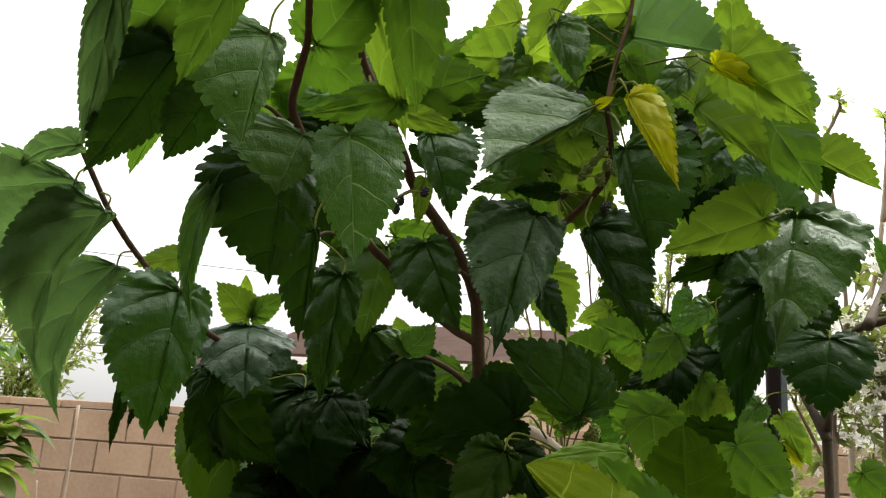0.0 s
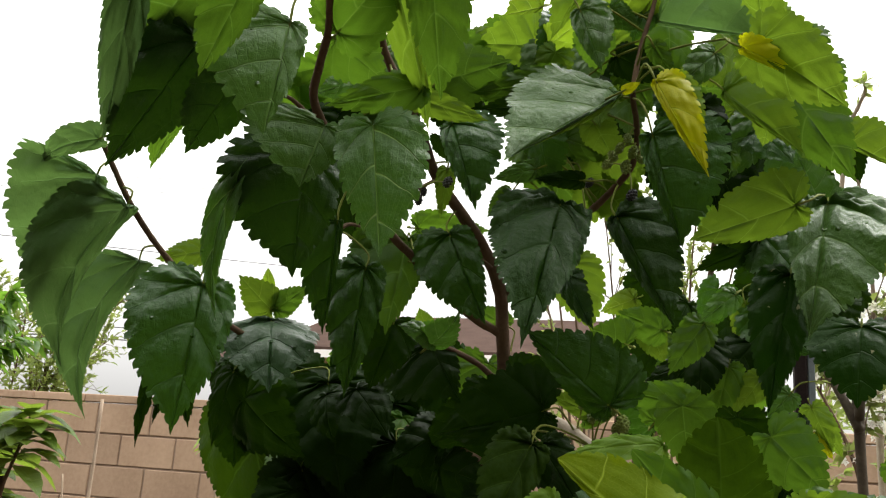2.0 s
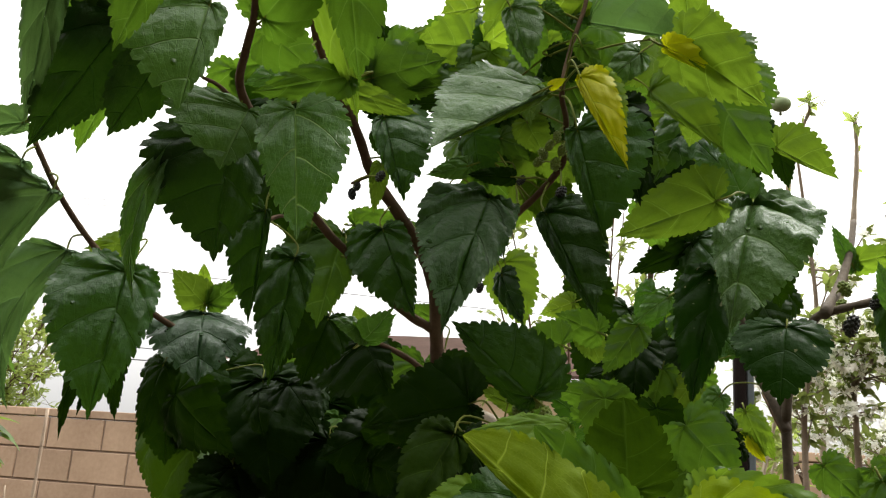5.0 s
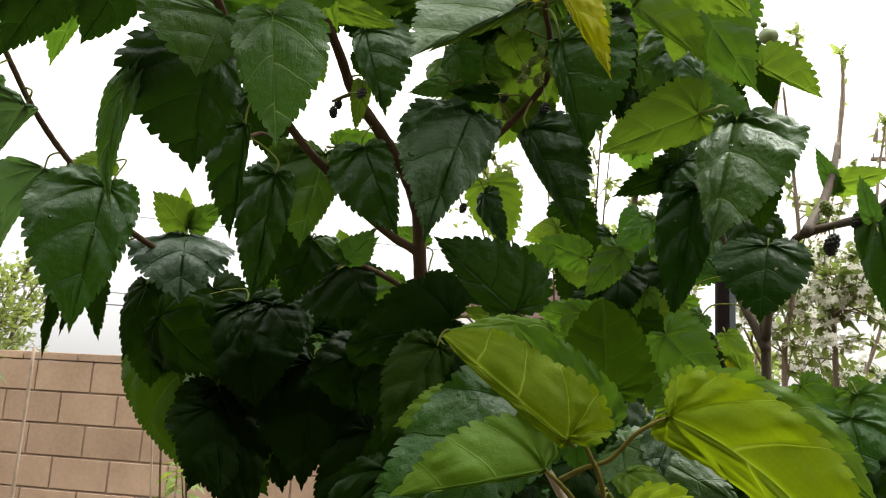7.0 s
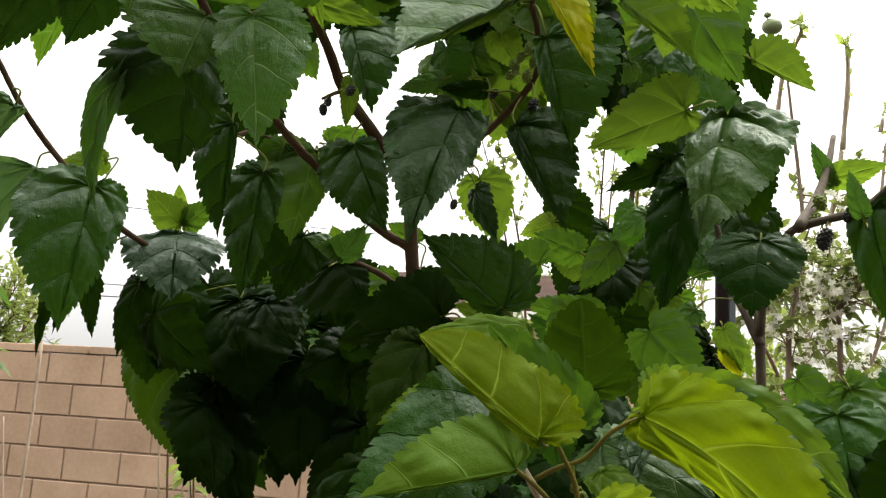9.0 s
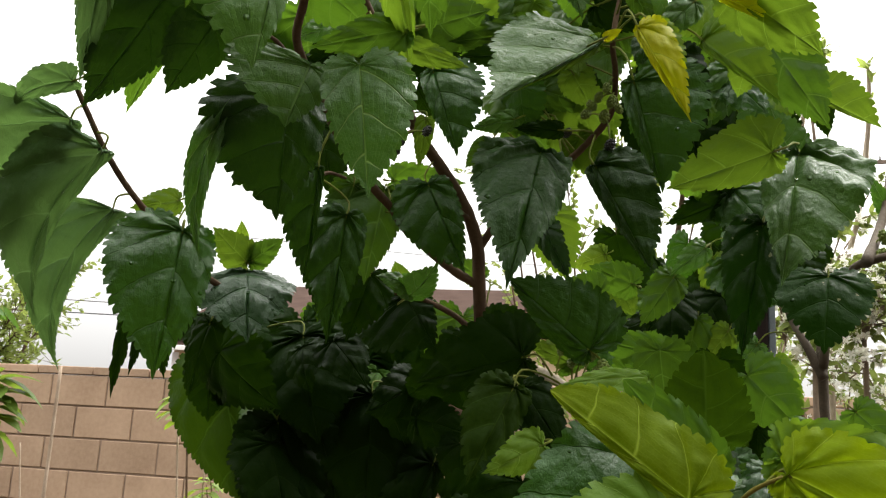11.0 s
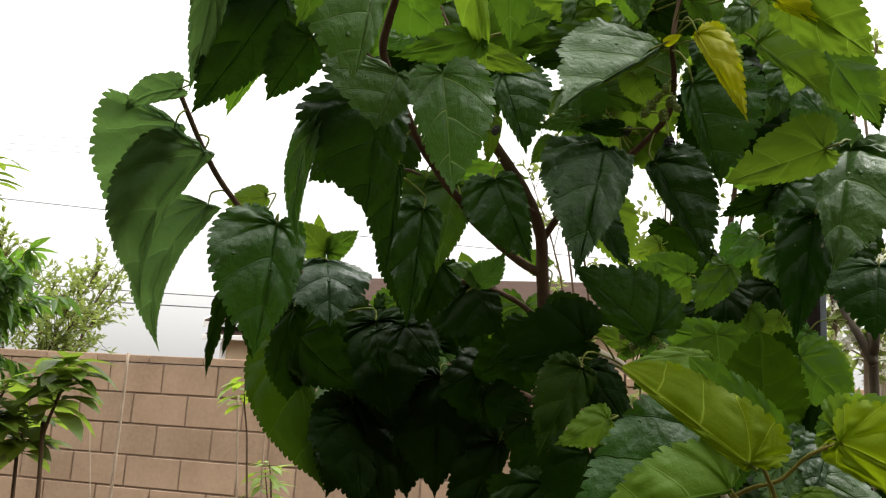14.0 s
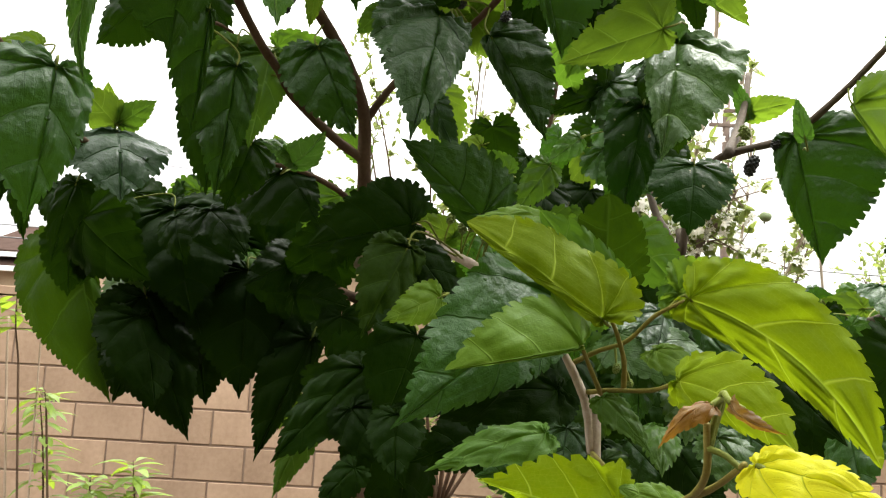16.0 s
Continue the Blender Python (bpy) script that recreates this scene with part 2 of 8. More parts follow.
LEAF = {
    # Darker than the leaf's own green: shade inside the crown is in this colour.
    "dark": leaf_material("leaf_dark_green_shaded", (0.0060, 0.0180, 0.0012), (0.014, 0.034, 0.003), (0.026, 0.068, 0.002), 0.16, 0.45, 0.03, 0.8, 0.0, 0.5, -0.3, 0.06),
    "deep": leaf_material("leaf_deep_green", (0.0130, 0.0400, 0.0040), (0.026, 0.065, 0.010), (0.034, 0.095, 0.003), 0.22, 0.38, 0.14, 1.4, 0.0, 0.5, -0.4, 0.08),
    # Paler and greyer for the sky's haze, which is put into this colour.
    "soft": leaf_material("leaf_hazy_green", (0.072, 0.150, 0.046), (0.13, 0.23, 0.08), (0.115, 0.220, 0.045), 0.30, 0.45, 0.14, 1.1, 0.0, 0.5, -0.3),
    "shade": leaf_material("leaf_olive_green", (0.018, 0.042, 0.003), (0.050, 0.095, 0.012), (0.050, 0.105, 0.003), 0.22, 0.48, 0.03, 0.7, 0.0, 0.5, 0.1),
    "satin": leaf_material("leaf_satin_green", (0.022, 0.070, 0.0080), (0.042, 0.100, 0.018), (0.052, 0.145, 0.005), 0.28, 0.40, 0.24, 1.4, 0.0, 0.5, -0.35, 0.08),
    "veined": leaf_material("leaf_green_pale_veins", (0.030, 0.085, 0.010), (0.21, 0.33, 0.09), (0.075, 0.190, 0.010), 0.30, 0.38, 0.26, 1.4, 0.0, 0.9, -0.4, 0.06),
    "mid": leaf_material("leaf_mid_green", (0.034, 0.082, 0.008), (0.12, 0.21, 0.04), (0.110, 0.225, 0.012), 0.38, 0.45, 0.10, 0.7, 0.0, 0.5, 0.2),
    "gloss": leaf_material("leaf_glossy_green", (0.054, 0.125, 0.020), (0.16, 0.26, 0.08), (0.075, 0.19, 0.012), 0.26, 0.38, 0.26, 1.4, 0.0, 0.6, -0.4, 0.22),
    "beaded": leaf_material("leaf_wet_dark", (0.016, 0.042, 0.012), (0.030, 0.070, 0.022), (0.030, 0.090, 0.006), 0.18, 0.36, 0.20, 1.2, 0.0, 0.5, -0.5, 0.40),
    "light": leaf_material("leaf_light_green", (0.066, 0.130, 0.010), (0.17, 0.27, 0.04), (0.180, 0.300, 0.016), 0.42, 0.45, 0.08, 0.6, 0.0, 0.6, 0.3),
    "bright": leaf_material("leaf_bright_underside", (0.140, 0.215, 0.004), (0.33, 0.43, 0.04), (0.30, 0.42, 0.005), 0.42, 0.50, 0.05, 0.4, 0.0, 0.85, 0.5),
    "pale": leaf_material("leaf_pale_green", (0.105, 0.180, 0.018), (0.25, 0.35, 0.07), (0.27, 0.43, 0.018), 0.45, 0.5, 0.10, 0.5),
    "yellow": leaf_material("leaf_yellowing", (0.42, 0.42, 0.008), (0.24, 0.32, 0.02), (0.58, 0.62, 0.004), 0.45, 0.48, 0.1, 0.6),
    "holed": leaf_material("leaf_dark_speckled", (0.010, 0.032, 0.003), (0.022, 0.055, 0.008), (0.020, 0.075, 0.002), 0.18, 0.42, 0.06, 0.9, 0.5, 0.5, -0.4, 0.2),
    "red": leaf_material("leaf_young_bronze", (0.13, 0.075, 0.014), (0.25, 0.15, 0.03), (0.42, 0.22, 0.02), 0.4, 0.5, 0.3),
}
PETIOLE = mottled("petiole_green", (0.10, 0.13, 0.020), (0.17, 0.19, 0.035), 60, 0.6, None, 0.3, 0.08)
SHOOT = mottled("shoot_green_brown", (0.12, 0.11, 0.02), (0.22, 0.19, 0.045), 40, 0.6, None, 0.3, 0.1)
BARK = mottled("bark_brown", (0.056, 0.034, 0.021), (0.130, 0.086, 0.053), 22, 0.85, 180, 0.5, 0.08)
BARK_PALE = mottled("bark_pale", (0.30, 0.24, 0.17), (0.50, 0.43, 0.33), 30, 0.75, 200, 0.5)
BARK_GREY = mottled("bark_grey_brown", (0.055, 0.042, 0.028), (0.135, 0.105, 0.072), 24, 0.8, 180, 0.5)
PEAR_BARK = mottled("bark_tan", (0.13, 0.095, 0.066), (0.26, 0.20, 0.14), 26, 0.8, 180, 0.5)

# ---- ground and block wall ----
SOIL = mottled("garden_soil", (0.045, 0.034, 0.024), (0.105, 0.08, 0.056), 3, 0.95)
BLOCK = mottled("concrete_block_tan", (0.268, 0.180, 0.116), (0.435, 0.306, 0.207), 2.6, 0.92, 160, 0.5, 0.2, 0.11)
MORTAR = mottled("mortar_grey_brown", (0.205, 0.145, 0.103), (0.27, 0.197, 0.146), 6, 0.95)
ground = part("ground", mesh_from("ground", [(-400, -400, 0), (400, -400, 0), (400, 400, 0), (-400, 400, 0)], [(0, 1, 2, 3)], smooth=False), SOIL)
tagged(ground, "damp dark brown garden soil stretching to the horizon", "ground", kind="structure")
WALL_TOP, COURSE, BLOCK_LONG = 1.83, 0.203, 0.406
core = box(bmesh.new(), -30, 30, 0.009, 0.135, 0, 1.775)
wall = part("wall_north", core, MORTAR)
tagged(wall, "tan concrete block garden wall with flat cap course", "wall", kind="structure")

# ---- houses beyond the wall ----
ROOF = mottled("roof_shingle_red_brown", (0.040, 0.025, 0.019), (0.070, 0.046, 0.037), 3, 1.0, 60, 0.6, 0.03)
STUCCO = mottled("stucco_tan", (0.42, 0.31, 0.20), (0.52, 0.40, 0.27), 1.5, 0.9, 120, 0.4)
WHITE = mottled("white_painted_trim", (0.62, 0.60, 0.57), (0.74, 0.72, 0.69), 4, 0.6)
GLASS_DARK = mottled("window_dark_glass", (0.03, 0.035, 0.04), (0.06, 0.065, 0.07), 2, 0.1, 40, 0.0, 0.6)


def house(name, label, base, yaw, length, depth, eave, ridge, over=0.5, window_at=(), skirt=False):
    """A gabled house: its long front looks along -y of its own axes, base is the left front corner."""
    ob = thing(name, label, "house", place=base)
    ob.rotation_euler = (0, 0, radians(yaw))
    def own(part_name, bm, mat, label="", holder=None):
        o = part(part_name, bm, mat, None, label)
        o.parent = holder or ob
        return o
    own("wall", box(bmesh.new(), 0, length, 0, depth, 0, eave), STUCCO)
    mid = depth / 2
    gable = bmesh.new()
    for x in (0.0, length - 0.12):
        vs = [gable.verts.new(p) for p in ((x, 0, eave), (x, depth, eave), (x, mid, ridge - 0.05), (x + 0.12, 0, eave), (x + 0.12, depth, eave), (x + 0.12, mid, ridge - 0.05))]
        for f in ((0, 2, 1), (3, 4, 5), (0, 3, 5, 2), (1, 2, 5, 4)):
            gable.faces.new([vs[i] for i in f])
    own("gable", gable, STUCCO)
    rise = (ridge - eave) / mid
    roof = bmesh.new()
    low = eave - over * rise
    for s in (0, 1):
        y0, y1 = (-over, mid) if s == 0 else (depth + over, mid)
        pts = [(-over, y0, low), (length + over, y0, low), (length + over, y1, ridge), (-over, y1, ridge)]
        vs = [roof.verts.new((x, y, z + 0.03)) for x, y, z in pts] + [roof.verts.new((x, y, z + 0.13)) for x, y, z in pts]
        for f in ((0, 1, 2, 3), (7, 6, 5, 4), (0, 4, 5, 1), (1, 5, 6, 2), (2, 6, 7, 3), (3, 7, 4, 0)):
            roof.faces.new([vs[i] for i in f])
    own("roof", roof, ROOF, "brown shingle roof")
    own("fascia", box(bmesh.new(), -over, length + over, -over - 0.03, -over - 0.003, low - 0.05, low + 0.08), WHITE, "white painted fascia board")
    for x in (-over - 0.03, length + over + 0.003):
        rake = bmesh.new()
        for y0, y1 in ((-over, mid), (mid, depth + over)):
            z0, z1 = (low, ridge) if y0 < mid - 0.01 and y1 <= mid else (ridge, low)
            vs = [rake.verts.new(p) for p in ((x, y0, z0 - 0.08), (x, y1, z1 - 0.08), (x, y1, z1 + 0.15), (x, y0, z0 + 0.15), (x + 0.027, y0, z0 - 0.08), (x + 0.027, y1, z1 - 0.08), (x + 0.027, y1, z1 + 0.15), (x + 0.027, y0, z0 + 0.15))]
            for f in ((0, 1, 2, 3), (7, 6, 5, 4), (0, 4, 5, 1), (2, 6, 7, 3), (0, 3, 7, 4), (1, 5, 6, 2)):
                rake.faces.new([vs[i] for i in f])
        own("rake_board", rake, WHITE)
    for x0, x1, z0, z1 in window_at:
        frame_ob = own("window", box(box(box(box(bmesh.new(), x0 - 0.07, x1 + 0.07, -0.05, -0.002, z0 - 0.07, z0), x0 - 0.07, x1 + 0.07, -0.05, -0.002, z1, z1 + 0.07), x0 - 0.07, x0, -0.05, -0.002, z0, z1), x1, x1 + 0.07, -0.05, -0.002, z0, z1), WHITE)
        own("pane", box(bmesh.new(), x0, x1, -0.02, -0.004, z0, z1), GLASS_DARK, "", frame_ob)
    if skirt:
        # a lower shingle skirt along the front, its white gutter and the corner board under it
        lean = bmesh.new()
        pts = [(-0.3, -0.5, eave - 0.52), (length, -0.5, eave - 0.52), (length, -0.003, eave - 0.22), (-0.3, -0.003, eave - 0.22)]
        vs = [lean.verts.new(p) for p in pts] + [lean.verts.new((x, y, z + 0.08)) for x, y, z in pts]
        for f in ((0, 3, 2, 1), (4, 5, 6, 7), (0, 1, 5, 4), (1, 2, 6, 5), (2, 3, 7, 6), (3, 0, 4, 7)):
            lean.faces.new([vs[i] for i in f])
        own("skirt_roof", lean, ROOF, "brown shingle skirt roof")
        own("gutter", box(bmesh.new(), -0.32, length, -0.60, -0.503, eave - 0.58, eave - 0.44, 0.015), WHITE, "white painted gutter")
        own("corner_board", box(bmesh.new(), -0.03, 0.16, -0.03, -0.003, 0.0, eave - 0.6), WHITE)
    return ob


house("house", "tan stucco house with brown shingle roof beyond the wall", (-2.43, 8.43, 0), 0, 5.6, 5.0, 3.10, 3.93, 0.4, ((2.75, 3.15, 1.2, 2.75),))
house("house", "tan stucco house with white eaves and shingle roof beyond the wall", (-8.80, 17.24, 0), 0, 6.2, 5.0, 3.68, 4.55, 0.4, (), True)

# ---- overhead wires and pole ----
WIRE = mottled("wire_grey", (0.10, 0.10, 0.10), (0.16, 0.16, 0.16), 5, 0.6)
POLE = mottled("utility_pole_brown", (0.10, 0.07, 0.055), (0.17, 0.13, 0.10), 4, 0.9)


def wire(a, b, r=0.008, sag=0.25):
    a, b = Vector(a), Vector(b)
    d = b - a
    line = [a - d + d * 3 * k / 24 + Vector((0, 0, -sag * (1 - ((k - 12) / 12) ** 2))) for k in range(25)]
    ob = part("power_line", mesh_from("power_line", *tube_data(line, r, r, 5)), WIRE)
    return tagged(ob, "thin grey overhead power line against the sky", "power line", "overhead power lines")


wire((-16.49, 15.83, 9.30), (-8.23, 21.07, 10.39), 0.007)
wire((-16.51, 15.90, 9.05), (-8.24, 21.15, 10.11), 0.007)
wire((-16.52, 15.95, 8.87), (-8.25, 21.21, 9.93), 0.007)
wire((-14.9, 10.05, 6.2), (-5.4, 17.8, 6.6), 0.012)
wire((-10.51, 14.10, 4.2), (-4.75, 17.7, 4.40), 0.014, 0.1)
wire((-11.26, 13.57, 3.85), (-4.0, 18.3, 4.13), 0.018, 0.1)
pole = thing("utility_pole", "brown wooden utility pole with two crossarms", "utility pole", place=(12.1, 22.5, 0))
part("shaft", tube("shaft", [(12.1, 22.5, 0), (12.1, 22.5, 5), (12.1, 22.5, 10.5)], 0.17, 0.12, 10, 2), POLE, pole)
for z, half in ((10.05, 0.78), (9.55, 0.58)):
    arm = part("crossarm", box(bmesh.new(), 12.1 - half, 12.1 + half, 22.36, 22.46, z - 0.06, z + 0.06, 0.01), POLE, pole)
    for dx in (-half + 0.08, -0.3, 0.3, half - 0.08):
        part("insulator", tube("insulator", [(12.1 + dx, 22.41, z + 0.055), (12.1 + dx, 22.41, z + 0.2)], 0.03, 0.02, 7, 1), WIRE, arm)
part("transformer", tube("transformer", [(12.4, 22.3, 8.6), (12.4, 22.3, 9.4)], 0.2, 0.2, 12, 1), WIRE, pole)
for px, py, high, tips in ((-24.79, 10.69, 8.7, (8.21, 7.99, 7.81)), (-24.40, 2.30, 6.4, (5.8,))):
    far_pole = thing("utility_pole", "brown wooden utility pole with a short crossarm", "utility pole", place=(px, py, 0))
    part("shaft", tube("shaft", [(px, py + 0.16, 0), (px, py + 0.16, high / 2), (px, py + 0.16, high)], 0.15, 0.11, 10, 2), POLE, far_pole)
    for z in tips:
        part("crossarm", box(bmesh.new(), px - 0.35, px + 0.35, py - 0.12, py + 0.06, z - 0.05, z + 0.05, 0.01), POLE, far_pole)
wire((13.05, 23.2, 5.1), (18.3, 21.3, 4.7), 0.02, 0.05)

# ---- a plain unseen wall closes the yard behind the camera, added to block light ----
BLOCKER = mottled("blocker_brown", (0.06, 0.045, 0.035), (0.11, 0.085, 0.065), 3, 0.8)
rear = part("blocker_wall", box(bmesh.new(), -9, 17, -6.7, -6.5, 0, 4.6), BLOCKER)
tagged(rear, "plain dark brown unseen wall behind the yard, added to block light", "wall", kind="structure")


# ---- small foliage ----
def blade(verts, faces, uvs, base, along, normal, length, width, curl=0.2, fold=0.25):
    """One simple pointed leaf, folded along its midrib and curling at its tip."""
    along = along.normalized()
    up = (normal - along * normal.dot(along))
    up = up.normalized() if up.length > 1e-4 else along.orthogonal().normalized()
    across = along.cross(up)
    first = len(verts)
    prof = ((0.0, 0.06), (0.2, 0.75), (0.45, 1.0), (0.72, 0.72), (0.9, 0.3), (1.0, 0.02))
    for y, w in prof:
        c = base + along * (y * length) - up * (curl * y * y * length)
        for s in (-1, 0, 1):
            verts.append(c + across * (s * w * width / 2) + up * (fold * abs(s) * w * width / 2))
            uvs.append((y * 6.5, abs(s)))
    for i in range(len(prof) - 1):
        for k in (0, 1):
            a = first + i * 3 + k
            faces.append((a, a + 1, a + 4, a + 3))


def toward(rng, out, spread):
    v = Vector((rng.gauss(0, 1), rng.gauss(0, 1), rng.gauss(0, 1)))
    return (out + v * spread).normalized()


PEACH = leaf_material("peach_leaf", (0.062, 0.140, 0.022), (0.12, 0.21, 0.05), (0.19, 0.38, 0.03), 0.42, 0.45, 0.3)
PEAR_LEAF = leaf_material("pear_leaf", (0.085, 0.145, 0.022), (0.17, 0.24, 0.05), (0.22, 0.32, 0.03), 0.42, 0.42, 0.2)
NEW_LEAF = leaf_material("new_leaf_yellow_green", (0.16, 0.24, 0.035), (0.25, 0.32, 0.07), (0.32, 0.45, 0.03), 0.4, 0.5, 0.35)
FAR_LEAF = leaf_material("far_leaf", (0.15, 0.20, 0.055), (0.18, 0.23, 0.08), (0.34, 0.42, 0.09), 0.45, 0.6, 0.15)
PETAL = leaf_material("white_petal", (0.95, 0.94, 0.84), (0.95, 0.93, 0.82), (0.96, 0.95, 0.84), 0.5, 0.6, 0.1, 0.2)


def bushy_tree(name, label, foot, height, clear, radius, limbs, leaves, leaf_long, leaf_wide, mat, seed, hang=0.5, group="", bark=None, trunk=0.03, wide=(1, 1)):
    """A small tree: trunk, limbs that fork, and leaves along the twigs."""
    rng = random.Random(seed)
    ob = thing(name, label, "tree", group, place=foot)
    foot = Vector(foot)
    top = foot + Vector((rng.uniform(-0.05, 0.05), rng.uniform(-0.05, 0.05), clear))
    part("trunk", tube("trunk", [foot, foot.lerp(top, 0.5) + Vector((0.02, 0.01, 0)), top], trunk, trunk * 0.75, 9, 4, 0.06, seed), bark or BARK, ob)
    ends = []
    for k in range(limbs):
        a = 2 * math.pi * (k + rng.uniform(0.2, 0.8)) / limbs
        tip = top + Vector((wide[0] * radius * rng.uniform(0.5, 1) * math.cos(a), wide[1] * radius * rng.uniform(0.5, 1) * math.sin(a), (height - clear) * rng.uniform(0.45, 1)))
        line = [top, top.lerp(tip, 0.35) + Vector((0.12 * radius * math.cos(a), 0.12 * radius * math.sin(a), -0.02)), top.lerp(tip, 0.7) + Vector((0, 0, 0.05)), tip]
        part("limb", tube("limb", line, trunk * 0.5, trunk * 0.13, 7, 4, 0.06, seed + k), bark or BARK, ob)
        s = smooth_line(line, 5)
        ends += s[3:]
    twig_v, twig_f, verts, faces, uvs = [], [], [], [], []
    twigs = max(10, leaves // 14)
    for k in range(twigs):
        start = rng.choice(ends)
        out = toward(rng, (start - top).normalized() + Vector((0, 0, 0.2)), 0.7)
        reach = radius * rng.uniform(0.15, 0.5)
        line = smooth_line([start, start + out * reach * 0.5 + Vector((0, 0, 0.02)), start + out * reach + Vector((0, 0, -0.1 * reach))], 4)
        v, f = tube_data(line, trunk * 0.12, trunk * 0.05, 4)
        twig_f += [tuple(i + len(twig_v) for i in q) for q in f]
        twig_v += v
        for j in range(14):
            c = line[min(len(line) - 1, int(rng.uniform(0.15, 1) * len(line)))]
            d = toward(rng, out + Vector((0, 0, -hang)), 0.55)
            blade(verts, faces, uvs, c, d, Vector((rng.gauss(0, 0.5), rng.gauss(0, 0.5), 1)), leaf_long * rng.uniform(0.6, 1.15), leaf_wide * rng.uniform(0.7, 1.1), rng.uniform(0.1, 0.5))
    part("twig", mesh_from("twig", twig_v, twig_f), bark or BARK, ob, kind="stuff")
    part("foliage", mesh_from("foliage", verts, faces, uvs), mat, ob, kind="stuff")
    return ob


def flower(verts, faces, c, facing, size, rng):
    facing = facing.normalized()
    a = facing.orthogonal().normalized()
    b = facing.cross(a)
    turn = rng.uniform(0, 6.28)
    for k in range(5):
        t = turn + k * 2 * math.pi / 5
        d, s = a * math.cos(t) + b * math.sin(t), -a * math.sin(t) + b * math.cos(t)
        n = len(verts)
        verts += [c, c + d * size * 0.5 + s * size * 0.3 + facing * size * 0.1, c + d * size + facing * size * 0.25, c + d * size * 0.5 - s * size * 0.3 + facing * size * 0.1]
        faces.append((n, n + 1, n + 2, n + 3))


def blossom_on(owner, lines, spurs, seed, per=4, leaf_long=0.035, flowers=0.6, from_z=1.5):
    """Short spurs along stems, with tufts of small leaves and clusters of white flowers."""
    rng = random.Random(seed)
    fv, ff, lv, lf, lu, tv, tf = [], [], [], [], [], [], []
    cand = [c for line in lines for c in line if c.z > from_z]
    for k in range(spurs):
        c = rng.choice(cand) + Vector((0, 0, rng.uniform(-0.03, 0.03)))
        if rng.random() < (c.z - 1.93) / 0.3:
            continue  # the shoots' tops are nearly bare
        out = toward(rng, Vector((0, 0, 0.5)), 0.8)
        end = c + out * rng.uniform(0.02, 0.09)
        v, f = tube_data([c, c.lerp(end, 0.5), end], 0.0022, 0.0015, 5)
        tf += [tuple(i + len(tv) for i in q) for q in f]
        tv += v
        for j in range(rng.randint(4, 8)):
            d = toward(rng, out, 0.9)
            blade(lv, lf, lu, end, d, Vector((rng.gauss(0, 0.6), rng.gauss(0, 0.6), 1)), leaf_long * rng.uniform(0.6, 1.3), leaf_long * 0.45, rng.uniform(0, 0.4))
        if rng.random() < flowers:
            for j in range(per + rng.randint(-1, 3)):
                d = toward(rng, out, 0.8)
                flower(fv, ff, end + d * rng.uniform(0.012, 0.035), toward(rng, d, 0.3), rng.uniform(0.008, 0.014), rng)
    part("spur", mesh_from("spur", tv, tf), PEAR_BARK, owner, kind="stuff")
    part("leaf_tuft", mesh_from("leaf_tuft", lv, lf, lu), FAR_LEAF, owner, kind="stuff")
    part("blossom", mesh_from("blossom", fv, ff, smooth=False), PETAL, owner, "clusters of white blossom", "stuff")


bushy_tree("peach_tree", "bushy peach tree with long drooping green leaves", (0.33, -2.2, 0), 2.15, 0.8, 0.62, 14, 11000, 0.11, 0.034, PEACH, 5, 1.1)
bushy_tree("shrub_tree", "sparse light-green tree beyond the wall", (-2.08, 1.5, 0), 3.0, 1.25, 1.0, 12, 6600, 0.068, 0.034, FAR_LEAF, 6, 0.0)
bushy_tree("garden_tree", "dense dark-green tree beyond the wall", (8.6, 3.6, 0), 2.75, 1.0, 1.5, 10, 3000, 0.09, 0.045, FAR_LEAF, 7, 0.2)
bushy_tree("pear_tree", "young pear tree with small leaves and white blossom", (3.62, -2.0, 0), 2.95, 1.0, 0.50, 12, 2600, 0.032, 0.015, FAR_LEAF, 8, 0.1, trunk=0.014)
bushy_tree("pear_tree", "young pear tree with small leaves and white blossom", (4.6, -1.8, 0), 2.1, 0.8, 0.5, 8, 900, 0.04, 0.018, FAR_LEAF, 9, 0.1)

bushy_tree("garden_shrub", "loose light-green garden shrub before the wall", (4.05, -1.1, 0), 2.35, 0.7, 0.55, 14, 3600, 0.05, 0.022, FAR_LEAF, 12, 0.1, bark=BARK_PALE)

# ---- mulberry leaf ----
EDGE = ((0, 0), (0.035, -0.075), (0.12, -0.145), (0.24, -0.15), (0.35, -0.085), (0.42, 0.04), (0.437, 0.18), (0.412, 0.33), (0.358, 0.48), (0.28, 0.62), (0.188, 0.74), (0.10, 0.84), (0.04, 0.91), (0.014, 0.96), (0, 1))
COLS = (0.0, 0.05, 0.15, 0.29, 0.44, 0.59, 0.73, 0.85, 0.95, 1.0)


